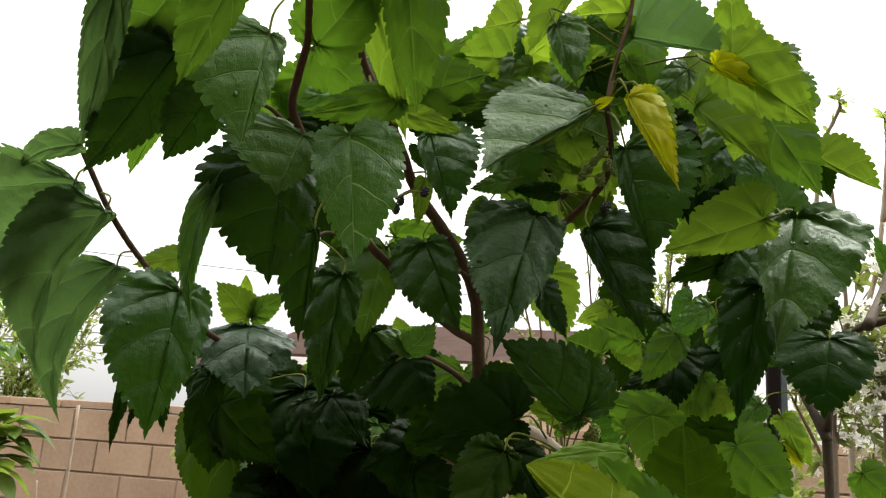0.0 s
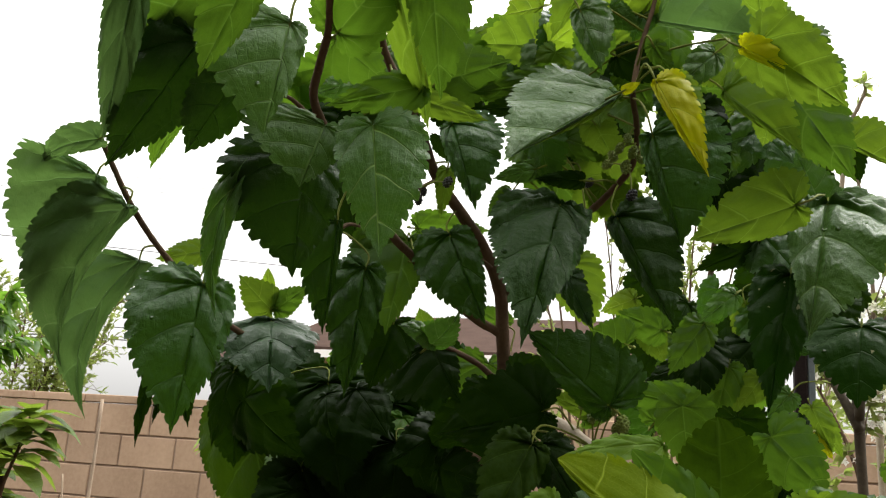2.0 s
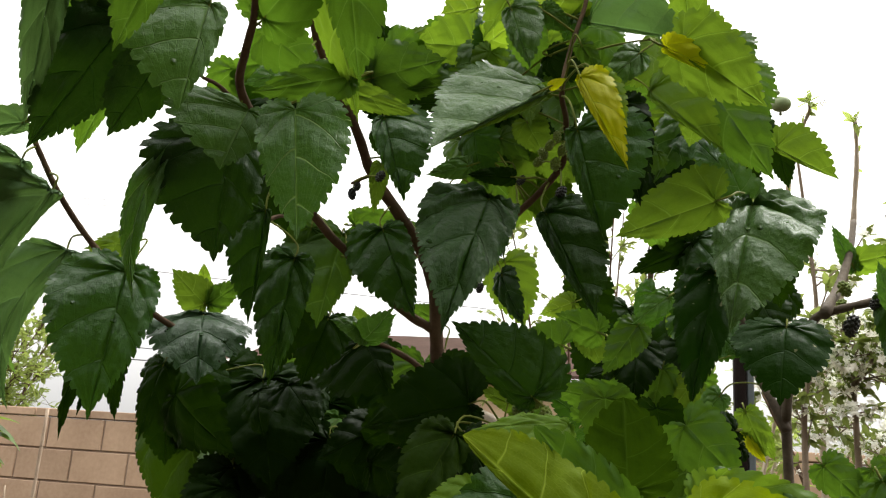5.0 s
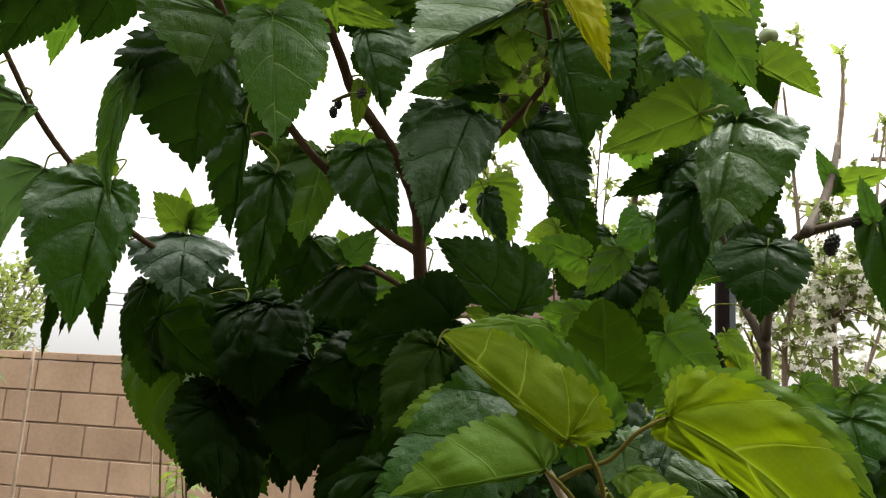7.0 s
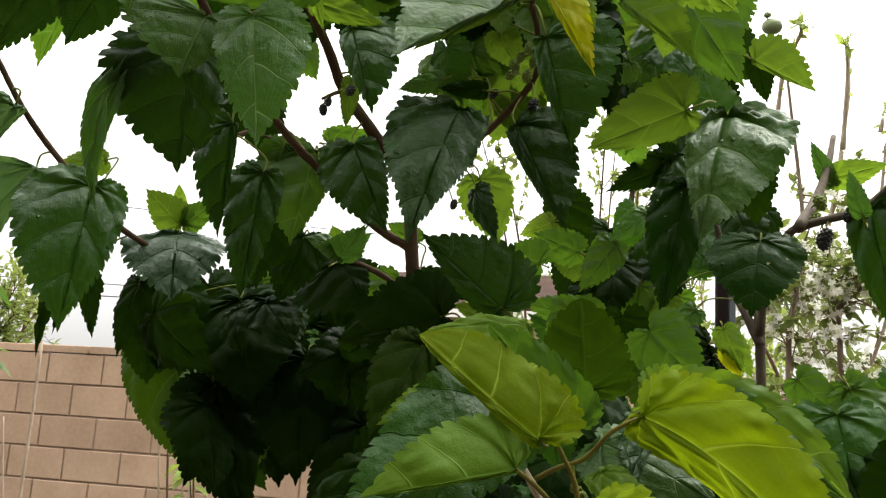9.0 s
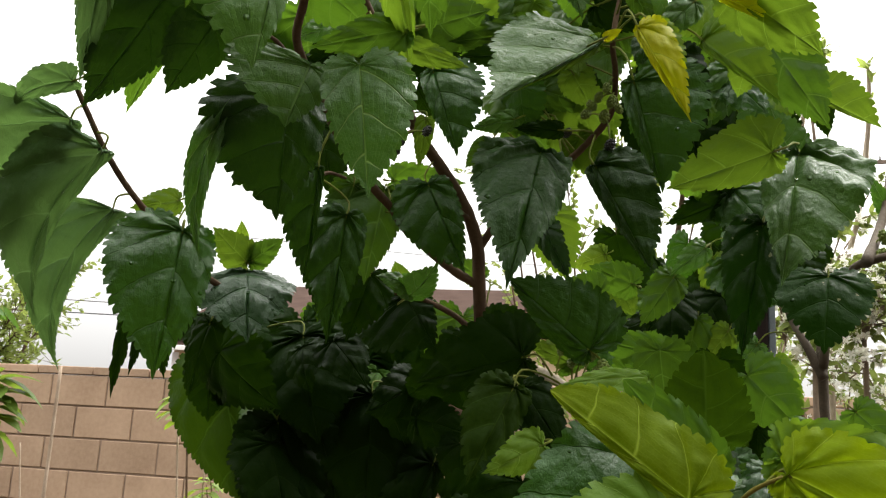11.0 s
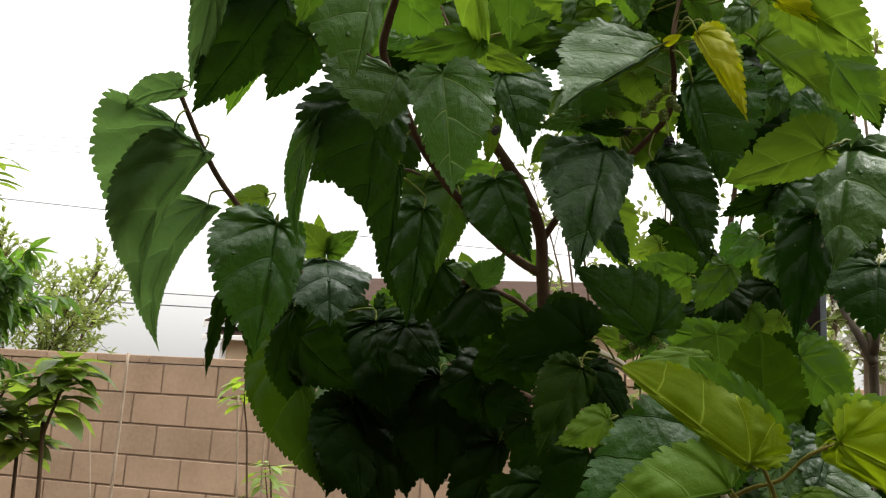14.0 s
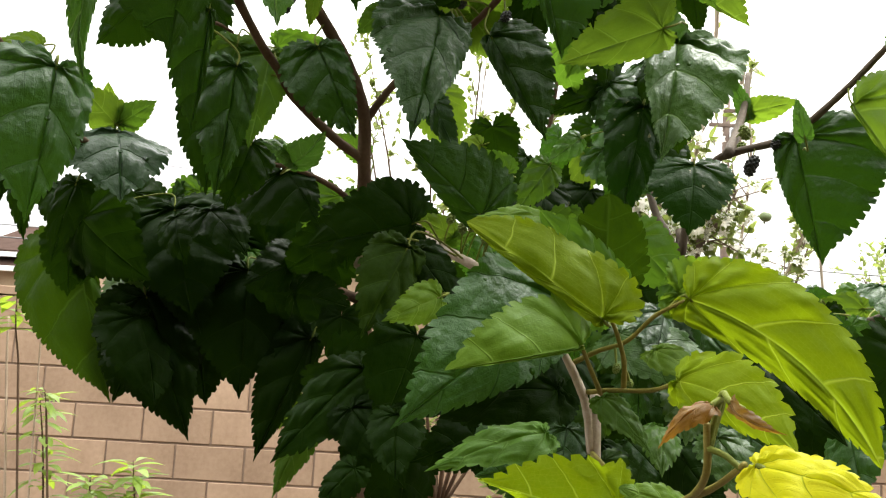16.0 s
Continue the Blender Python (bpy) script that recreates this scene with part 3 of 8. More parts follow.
def half_edge(teeth, depth, rng, plump):
    """One half of the blade's outline, from the notch at the stalk to the tip, with forward-pointing teeth."""
    line = smooth_line([(x * (1 + plump * (1 - y)), y, 0) for x, y in EDGE], 24)
    q = np.array([(v.x, v.y) for v in line])
    run = np.r_[0, np.cumsum(np.linalg.norm(np.diff(q, axis=0), axis=1))]
    at = np.linspace(0, 1, 3 * teeth + 1)
    jit = np.array([rng.uniform(-0.3, 0.3) for _ in range(teeth + 1)]) / (3 * teeth)
    at[3:-1:3] += jit[1:-1]
    q = np.stack([np.interp(at * run[-1], run, q[:, k]) for k in (0, 1)], 1)
    out = q.copy()
    size = 1.0
    for i in range(1, len(q) - 1):
        d = q[i + 1] - q[i - 1]
        d /= np.linalg.norm(d)
        normal = np.array((d[1], -d[0]))
        fade = min(1, 6 * at[i]) * min(1, 7 * (1 - at[i]))
        if i % 3 == 1:
            size = rng.uniform(0.65, 1.3)
        out[i] += fade * depth * size * (normal * 0.62 - d * 0.05, normal * 0.80 + d * 0.42, -normal * 0.12 + d * 0.05)[(i - 1) % 3]
    return q, out, at


def leaf_mesh(length, halves, fold, bow, seed, quilt=0.012, droop=0.0, wave=0.02, bend=0.0, blunt=0.0, lobe=1.0):
    """The blade in its own axes: x across, y from the stalk to the tip, z up from its face. Unit: metres.
    halves: the widths to the two sides of the midrib; bend: how far the midrib bows sideways."""
    rng = random.Random(seed)
    verts, faces, uvs = [], [], []
    teeth = min(36, max(14, int(length / 0.0046)))
    rows = 3 * teeth + 1
    phase = rng.uniform(0, 6.28)
    twist, curl, cup = rng.uniform(-0.15, 0.15), rng.uniform(-0.02, 0.12), rng.uniform(0.0, 0.05)
    for sgn, half in zip((-1, 1), halves):
        q, out, at = half_edge(teeth, min(0.05, max(0.022, 0.0043 / length)), rng, rng.uniform(-0.05, 0.05))
        start = np.maximum.accumulate(np.clip(q[:, 1] - 0.95 * q[:, 0] * (1 - 0.4 * at), 0, 1))
        start[-1] = 1
        first = len(verts)
        shift = rng.uniform(0.35, 0.75)
        swell = [rng.uniform(0.5, 1.3) for _ in range(10)]
        lumps = [rng.uniform(0, 6.28) for _ in range(10)]
        for i in range(rows):
            rho = 6.4 * at[i] ** 0.92 + shift
            pad = abs(math.sin(math.pi * rho)) ** 0.8
            for s in COLS:
                e = out[i] if s == 1 else q[i]
                x = sgn * e[0] * s
                if blunt and e[1] > 0.2 and e[0] > 0.001:
                    x *= (0.437 / e[0]) ** (blunt * min(1.0, 2.5 * (e[1] - 0.2)))
                y = start[i] + (e[1] - start[i]) * s ** 1.45
                edge = s * e[0] / 0.44
                if y < 0:
                    y *= lobe * min(1.0, half / (0.4 * length))
                z = quilt * swell[int(rho)] * pad * min(1, 6 * s) * (1 - 0.45 * s) * (1 + 0.45 * math.sin(17 * s + lumps[int(rho)])) * min(1, 6 * (1 - at[i]))
                z += wave * edge * edge * (math.sin(9 * y + phase + sgn * 0.8) + 0.6 * math.sin(23 * y + 2 * phase) * s)
                z += 0.35 * quilt * math.sin(31 * x + 17 * y + phase) * math.sin(27 * y - 12 * x + 2 * phase) * edge
                X, Y = x * half / 0.437, y * length
                Z = z * length - fold * abs(X) + bow * 4 * y * (1 - y) * length - (droop + cup) * edge ** 2 * 2 * half + twist * X * (y - 0.35) - curl * y ** 3 * (1 - y) * 3 * length
                verts.append((X + bend * 4 * max(y, 0) * (1 - y) * length, Y, Z))
                uvs.append((rho, s * max(0.02, e[0] / 0.44) if s < 0.2 else s))
        n = len(COLS)
        for i in range(rows - 1):
            for k in range(n - 1):
                a = first + i * n + k
                f = (a, a + 1, a + n + 1, a + n)
                faces.append(f if sgn > 0 else f[::-1])
    return mesh_from("leaf", verts, faces, uvs)


def blade_pose(base, tip, normal):
    base, tip, normal = Vector(base), Vector(tip), Vector(normal)
    along = (tip - base).normalized()
    up = (normal - along * normal.dot(along)).normalized()
    across = along.cross(up)
    return Matrix.Translation(base) @ Matrix((across, along, up)).transposed().to_4x4(), (tip - base).length


WOOD_LINES = []  # lines along the tree's wood, to which leaf stalks run


def stalk_from(owner, base, along):
    """Where the leaf's stalk meets the wood: the nearest place on a limb, preferring those behind the blade's base."""
    best, score = None, 9
    for holder, line in WOOD_LINES:
        for c in line if holder is owner else ():
            d = (c - base).length
            s = d - 0.25 * (base - c).dot(along)
            if 0.012 < d and s < score:
                best, score = c, s
    return best


def mulberry_leaf(tree, kind, base, tip, width, normal, fold=0.15, bow=0.06, droop=0.03, quilt=0.048, wave=0.03, foot=None, stalk=True, bend=0.0, blunt=0.0, lobe=1.0, seed=[100]):
    seed[0] += 1
    m, length = blade_pose(base, tip, normal)
    halves = width if type(width) is tuple else (width / 2, width / 2)
    ob = part("leaf", leaf_mesh(length, halves, fold, bow, seed[0], quilt, droop, wave, bend, blunt, lobe), LEAF[kind], tree)
    ob.matrix_basis = m
    along = (Vector(tip) - Vector(base)).normalized()
    up = m.to_3x3() @ Vector((0, 0, 1))
    if not stalk:
        return ob
    start = Vector(foot) if foot else stalk_from(tree, Vector(base), along)
    if start is None or (start - Vector(base)).length > 0.085:
        start = Vector(base) - along * 0.010 - up * 0.035
    reach = (start - Vector(base)).length
    p1 = Vector(base) - along * min(0.02, reach * 0.3) - up * 0.003
    line = [start, start.lerp(p1, 0.5) + Vector((0, 0, 0.05 * reach)), p1, Vector(base), Vector(base) + along * 0.004 - up * 0.0006]
    inv = m.inverted()
    part("petiole", tube("petiole", [inv @ p for p in line], 0.0010, 0.0008, 6, 4), PETIOLE, ob)
    return ob

# ---- the trees' wood ----
pear = thing("pear_tree", "espaliered pear tree with upright bare stems and white blossom", "tree")
whip = thing("pear_whip", "single dark upright pear stem behind the mulberry", "tree")
tree = thing("mulberry_tree", "leafy mulberry tree with large toothed green leaves and dark berries", "tree", "mulberry trees")
side = thing("mulberry_tree", "mulberry tree with a long bare arm and speckled dark leaves", "tree", "mulberry trees")
young = thing("mulberry_shoot", "low mulberry shoot with bright yellow-green backlit leaves", "tree", "mulberry trees")


def limb(owner, name, r0, r1, bark, points, seed=[0]):
    seed[0] += 1
    ob = part(name, tube(name, points, r0, r1, 10, 7, 0.07, seed[0]), bark, owner)
    WOOD_LINES.append((owner, smooth_line(points, 7)))
    return ob


limb(tree, "trunk", 0.0092, 0.0026, BARK, [(3.560, -4.144, 0.000), (3.555, -4.154, 0.824), (3.540, -4.174, 1.649), (3.536, -4.193, 1.704), (3.534, -4.208, 1.748), (3.533, -4.225, 1.788), (3.521, -4.245, 1.824), (3.501, -4.274, 1.856), (3.482, -4.298, 1.883), (3.474, -4.322, 1.911), (3.465, -4.360, 1.941), (3.456, -4.399, 1.967), (3.456, -4.422, 1.988), (3.458, -4.449, 2.015)])
limb(tree, "branch", 0.0048, 0.0023, BARK, [(3.532, -4.209, 1.750), (3.509, -4.231, 1.762), (3.473, -4.266, 1.791), (3.462, -4.295, 1.808), (3.454, -4.332, 1.818), (3.445, -4.396, 1.839), (3.446, -4.471, 1.859), (3.447, -4.512, 1.874), (3.456, -4.528, 1.893), (3.468, -4.545, 1.912), (3.475, -4.565, 1.931), (3.483, -4.585, 1.948)])
limb(tree, "branch", 0.0040, 0.0016, BARK, [(3.533, -4.219, 1.783), (3.560, -4.231, 1.819), (3.594, -4.243, 1.845), (3.623, -4.264, 1.860), (3.653, -4.289, 1.882), (3.665, -4.305, 1.898), (3.667, -4.334, 1.919), (3.665, -4.362, 1.934), (3.671, -4.350, 1.982), (3.682, -4.341, 2.030), (3.685, -4.341, 2.069)])
limb(tree, "branch", 0.0038, 0.0020, BARK, [(3.536, -4.193, 1.704), (3.526, -4.195, 1.706), (3.506, -4.195, 1.721), (3.472, -4.195, 1.736), (3.435, -4.196, 1.742), (3.400, -4.206, 1.728)])
limb(tree, "branch", 0.0060, 0.0040, BARK_PALE, [(3.531, -4.168, 1.648), (3.547, -4.198, 1.667), (3.575, -4.242, 1.669), (3.606, -4.279, 1.661), (3.634, -4.317, 1.644), (3.663, -4.346, 1.626)])
limb(tree, "branch", 0.0052, 0.0025, BARK, [(3.534, -4.170, 1.613), (3.480, -4.134, 1.633), (3.419, -4.102, 1.649), (3.363, -4.082, 1.676), (3.311, -4.082, 1.693), (3.269, -4.128, 1.691), (3.258, -4.217, 1.702)])
limb(tree, "branch", 0.0034, 0.0019, BARK, [(3.338, -4.273, 1.704), (3.307, -4.302, 1.726), (3.284, -4.341, 1.746), (3.271, -4.390, 1.778), (3.260, -4.415, 1.800), (3.259, -4.447, 1.820), (3.256, -4.468, 1.841), (3.253, -4.484, 1.859), (3.253, -4.494, 1.868)])
limb(tree, "twig", 0.0022, 0.0013, BARK, [(3.445, -4.472, 1.859), (3.436, -4.504, 1.870), (3.437, -4.527, 1.869), (3.433, -4.540, 1.868)])
limb(tree, "twig", 0.0020, 0.0012, BARK, [(3.482, -4.298, 1.883), (3.476, -4.318, 1.871), (3.473, -4.328, 1.864)])
limb(tree, "twig", 0.0020, 0.0012, BARK, [(3.521, -4.245, 1.824), (3.516, -4.254, 1.836), (3.514, -4.262, 1.821), (3.530, -4.255, 1.807)])
limb(tree, "twig", 0.0020, 0.0012, BARK, [(3.423, -4.386, 1.811), (3.425, -4.366, 1.821), (3.432, -4.342, 1.823)])
limb(side, "trunk", 0.0060, 0.0028, BARK_GREY, [(3.908, -4.017, 0.000), (3.903, -4.027, 0.822), (3.888, -4.047, 1.644), (3.885, -4.062, 1.691), (3.891, -4.083, 1.746), (3.904, -4.116, 1.785), (3.921, -4.134, 1.794), (3.961, -4.172, 1.801), (3.980, -4.195, 1.817), (4.001, -4.224, 1.841), (4.022, -4.256, 1.870), (4.042, -4.290, 1.898)])
limb(side, "branch", 0.0055, 0.0035, BARK_GREY, [(3.886, -4.061, 1.678), (3.871, -4.051, 1.715), (3.860, -4.033, 1.746), (3.849, -4.021, 1.797), (3.831, -4.034, 1.862)])
limb(side, "branch", 0.0060, 0.0030, BARK_GREY, [(3.910, -4.147, 1.788), (3.938, -4.090, 1.831), (3.958, -4.053, 1.875), (3.973, -4.018, 1.923)])
limb(side, "branch", 0.0026, 0.0020, BARK_GREY, [(4.034, -4.269, 1.889), (4.042, -4.282, 1.900), (4.048, -4.293, 1.906), (4.057, -4.309, 1.907)])
limb(side, "branch", 0.0060, 0.0030, BARK_GREY, [(3.908, -4.084, 1.606), (3.979, -4.122, 1.602), (4.034, -4.171, 1.615), (4.061, -4.203, 1.629), (4.094, -4.229, 1.642)])
limb(young, "stem", 0.0032, 0.0022, BARK_PALE, [(3.736, -4.515, 0.000), (3.731, -4.525, 0.741), (3.716, -4.545, 1.483), (3.713, -4.546, 1.513), (3.709, -4.548, 1.538), (3.701, -4.552, 1.556), (3.693, -4.556, 1.569)])
limb(young, "branch", 0.0015, 0.0010, SHOOT, [(3.709, -4.550, 1.546), (3.719, -4.565, 1.548), (3.734, -4.593, 1.550), (3.739, -4.625, 1.555)])
limb(young, "branch", 0.0015, 0.0010, SHOOT, [(3.701, -4.551, 1.562), (3.713, -4.558, 1.569), (3.727, -4.566, 1.575), (3.740, -4.575, 1.589), (3.753, -4.584, 1.597)])
limb(young, "branch", 0.0015, 0.0010, SHOOT, [(3.725, -4.571, 1.549), (3.723, -4.580, 1.564), (3.717, -4.590, 1.578), (3.711, -4.594, 1.589)])
limb(young, "branch", 0.0015, 0.0010, SHOOT, [(3.715, -4.559, 1.546), (3.705, -4.582, 1.560), (3.697, -4.607, 1.570)])
limb(young, "branch", 0.0015, 0.0009, SHOOT, [(3.713, -4.546, 1.513), (3.722, -4.640, 1.500), (3.712, -4.740, 1.518), (3.704, -4.795, 1.533), (3.702, -4.803, 1.548)])
limb(young, "branch", 0.0012, 0.0008, SHOOT, [(3.712, -4.740, 1.518), (3.708, -4.790, 1.530), (3.709, -4.812, 1.539)])
limb(pear, "stem", 0.0090, 0.0040, BARK_PALE, [(4.198, -2.742, 0.000), (4.193, -2.752, 0.876), (4.178, -2.772, 1.751), (4.202, -2.797, 1.939), (4.215, -2.819, 2.046), (4.238, -2.852, 2.162), (4.253, -2.879, 2.314), (4.262, -2.891, 2.401), (4.257, -2.917, 2.522)])
limb(pear, "stem", 0.0080, 0.0030, PEAR_BARK, [(4.123, -2.929, 0.000), (4.118, -2.939, 0.856), (4.103, -2.959, 1.712), (4.117, -2.978, 1.879), (4.135, -2.981, 1.998), (4.131, -2.979, 2.131), (4.112, -2.996, 2.304), (4.102, -3.007, 2.393)])
limb(pear, "stem", 0.0100, 0.0040, PEAR_BARK, [(4.250, -2.853, 0.000), (4.245, -2.863, 0.855), (4.230, -2.883, 1.710), (4.227, -2.890, 1.810), (4.224, -2.904, 1.924)])
limb(pear, "branch", 0.0050, 0.0020, PEAR_BARK, [(4.227, -2.896, 1.868), (4.247, -2.927, 1.904), (4.270, -2.959, 1.939), (4.294, -2.987, 1.999)])
limb(pear, "branch", 0.0050, 0.0020, PEAR_BARK, [(4.225, -2.901, 1.907), (4.205, -2.901, 1.933), (4.207, -2.906, 1.959)])
limb(pear, "branch", 0.0060, 0.0020, PEAR_BARK, [(4.197, -2.675, 1.777), (4.259, -2.646, 1.870), (4.322, -2.621, 1.964), (4.365, -2.656, 2.095)])
limb(pear, "branch", 0.0050, 0.0020, BARK_PALE, [(4.308, -2.763, 1.701), (4.361, -2.794, 1.880), (4.375, -2.837, 2.100), (4.367, -2.848, 2.235), (4.361, -2.868, 2.368)])
limb(pear, "branch", 0.0050, 0.0020, BARK_PALE, [(4.347, -2.670, 1.707), (4.472, -2.711, 1.770), (4.538, -2.748, 1.906), (4.567, -2.781, 2.039)])
limb(whip, "stem", 0.0060, 0.0030, BARK, [(3.740, -3.772, 0.000), (3.735, -3.782, 0.856), (3.720, -3.802, 1.712), (3.729, -3.818, 1.778), (3.740, -3.835, 1.831), (3.748, -3.855, 1.881), (3.755, -3.870, 1.943), (3.764, -3.889, 2.010)])
limb(pear, "branch", 0.0060, 0.0030, PEAR_BARK, [(4.036, -2.985, 1.835), (4.028, -2.994, 1.922), (4.023, -2.986, 2.001)])

# ---- blossom on the pear stems, post, stakes, saplings ----
blossom_on(pear, [line for holder, line in WOOD_LINES if holder is pear], 400, 21, 8, 0.036, 0.8, 1.3)
POST = mottled("post_dark_brown", (0.008, 0.0055, 0.005), (0.018, 0.012, 0.010), 12, 0.6, None, 0.3, 0.06)
EDGE_METAL = mottled("post_pale_edge", (0.07, 0.085, 0.09), (0.13, 0.15, 0.16), 20, 0.5)
post = thing("garden_post", "dark brown garden post with a pale edge strip", "post", place=(3.9, -3.58, 0))
part("shaft", box(bmesh.new(), 3.885, 3.904, -3.60, -3.575, 0, 1.95, 0.003), POST, post)
part("strip", box(bmesh.new(), 3.905, 3.915, -3.598, -3.58, 0, 1.95, 0.001), EDGE_METAL, post, "pale metal edge strip")
CANE = mottled("cane_pale_brown", (0.26, 0.19, 0.13), (0.42, 0.33, 0.24), 20, 0.8)


def stake(points, r, label="thin weathered wooden garden stake"):
    return tagged(part("garden_stake", tube("garden_stake", points, r, r * 0.8, 8, 4, 0.05, 3), CANE), label, "stake", "garden stakes")


def sapling(label, points, r, leaves, seed, mat, leaf_long, leaf_wide, low=0.5, flowers=0, category="sapling"):
    """A thin stem with single leaves along its upper part."""
    rng = random.Random(seed)
    ob = thing("sapling", label, category, "saplings by the wall", place=points[0])
    part("stem", tube("stem", points, r, r * 0.4, 7, 5, 0.05, seed), BARK, ob)
    line = smooth_line(points, 12)
    for k in range(leaves):
        c = line[int(len(line) * (low + (1 - low) * (k + rng.random()) / leaves)) - 1]
        verts, faces, uvs = [], [], []
        a = k * 2.4 + rng.uniform(-0.5, 0.5)
        d = Vector((math.cos(a), math.sin(a), rng.uniform(-0.3, 0.5)))
        blade(verts, faces, uvs, c + d * 0.012, d, Vector((0, 0, 1)), leaf_long * rng.uniform(0.65, 1.15), leaf_wide * rng.uniform(0.8, 1.1), rng.uniform(0.15, 0.5), 0.2)
        v, f = tube_data([c, c + d * 0.007, c + d * 0.014], 0.0012, 0.001, 5)
        n = len(verts)
        part("leaf", mesh_from("leaf", verts + v, faces + [tuple(i + n for i in q) for q in f], uvs + [(0.5, 0)] * len(v)), mat, ob)
    return ob

# ---- the leaves of the mulberry: kind, base, tip, width, the way its face looks, fold, bow ----
mulberry_leaf(tree, "veined", (3.504, -4.539, 1.842), (3.519, -4.548, 1.749), (0.035, 0.024), (0.30, -0.94, 0.14), -0.10, 0.05, quilt=0.018, stalk=False)
mulberry_leaf(tree, "deep", (3.607, -4.360, 1.838), (3.595, -4.457, 1.706), (0.027, 0.049), (0.29, -0.78, 0.55), 0.05, 0.08)
mulberry_leaf(tree, "deep", (3.651, -4.319, 1.838), (3.699, -4.357, 1.737), (0.041, 0.011), (-0.19, -0.95, 0.26), 0.10, 0.05)
mulberry_leaf(tree, "gloss", (3.833, -4.236, 1.872), (3.803, -4.305, 1.737), (0.062, 0.030), (-0.03, -0.89, 0.46), -0.15, 0.10, quilt=0.06)
mulberry_leaf(tree, "beaded", (3.315, -4.276, 1.747), (3.347, -4.331, 1.674), (0.045, 0.051), (0.30, -0.70, 0.65), 0.10, 0.14, quilt=0.06, wave=0.04)
mulberry_leaf(tree, "satin", (3.344, -4.458, 1.747), (3.344, -4.477, 1.633), (0.026, 0.050), (0.53, -0.83, 0.14), 0.15, 0.10)
mulberry_leaf(tree, "soft", (3.253, -4.484, 1.832), (3.185, -4.442, 1.738), (0.010, 0.058), (0.38, -0.71, -0.59), 0.10, 0.08, lobe=0.2)
mulberry_leaf(tree, "soft", (3.277, -4.473, 1.810), (3.197, -4.420, 1.682), (0.010, 0.046), (0.43, -0.71, -0.56), 0.25, 0.08, lobe=0.3, bend=0.122)
mulberry_leaf(tree, "soft", (3.235, -4.388, 1.783), (3.183, -4.360, 1.641), (0.014, 0.033), (0.52, -0.78, -0.34), 0.20, 0.06, lobe=0.2, bend=0.159)
mulberry_leaf(tree, "soft", (3.271, -4.511, 1.851), (3.212, -4.500, 1.835), (0.008, 0.015), (0.02, -0.81, -0.59), 0.10, 0.10, bend=0.100)
mulberry_leaf(tree, "deep", (3.443, -4.510, 1.834), (3.438, -4.499, 1.746), (0.027, 0.053), (0.43, -0.89, -0.13), 0.10, 0.07)
mulberry_leaf(tree, "veined", (3.409, -4.510, 1.837), (3.401, -4.531, 1.709), (0.010, 0.013), (0.53, -0.84, 0.11), 0.30, 0.05, bend=0.117)
mulberry_leaf(tree, "gloss", (3.468, -4.536, 1.844), (3.458, -4.545, 1.798), (0.017, 0.053), (0.52, -0.85, 0.06), 0.10, 0.08, stalk=False)
mulberry_leaf(tree, "gloss", (3.473, -4.612, 1.880), (3.469, -4.622, 1.805), (0.011, 0.050), (0.53, -0.85, 0.08), 0.15, 0.10, quilt=0.03)
mulberry_leaf(tree, "deep", (3.382, -4.563, 1.901), (3.303, -4.541, 1.817), (0.027, 0.032), (0.38, -0.74, -0.55), 0.20, 0.08)
mulberry_leaf(tree, "mid", (3.363, -4.524, 1.906), (3.301, -4.485, 1.834), (0.009, 0.031), (0.32, -0.69, -0.65), 0.20, 0.08)
mulberry_leaf(tree, "deep", (3.405, -4.555, 1.869), (3.365, -4.539, 1.826), (0.019, 0.022), (0.32, -0.75, -0.58), 0.10, 0.06)
mulberry_leaf(tree, "soft", (3.361, -4.615, 1.922), (3.303, -4.547, 1.832), (0.012, 0.015), (0.43, -0.56, -0.71), 0.20, 0.05)
mulberry_leaf(tree, "mid", (3.383, -4.582, 1.936), (3.330, -4.565, 1.888), (0.031, 0.034), (0.35, -0.70, -0.63), -0.10, 0.08)
mulberry_leaf(tree, "mid", (3.480, -4.674, 1.881), (3.437, -4.646, 1.832), (0.012, 0.019), (0.31, -0.67, -0.67), 0.20, 0.10)
mulberry_leaf(tree, "light", (3.519, -4.569, 1.942), (3.508, -4.423, 1.881), (0.013, 0.017), (0.33, -0.34, -0.88), 0.90, 0.06, bend=-0.013)
mulberry_leaf(tree, "mid", (3.564, -4.629, 1.910), (3.559, -4.571, 1.843), (0.022, 0.016), (0.26, -0.72, -0.64), 0.15, 0.10)
mulberry_leaf(tree, "mid", (3.474, -4.542, 1.911), (3.531, -4.569, 1.954), 0.052, (0.14, -0.74, -0.65), 0.10, 0.06)
mulberry_leaf(tree, "light", (3.563, -4.255, 2.037), (3.506, -4.284, 2.029), (0.020, 0.035), (0.46, -0.78, -0.43), -0.05, 0.05)
mulberry_leaf(tree, "pale", (3.576, -4.306, 2.051), (3.544, -4.326, 2.034), (0.004, 0.025), (0.62, -0.71, -0.33), 0.10, 0.05)
mulberry_leaf(tree, "pale", (3.579, -4.288, 2.018), (3.615, -4.312, 2.031), 0.035, (-0.25, -0.72, -0.65), 0.10, 0.05)
mulberry_leaf(tree, "light", (3.631, -4.367, 2.049), (3.594, -4.361, 1.987), (0.008, 0.025), (0.28, -0.93, -0.24), 0.20, 0.08)
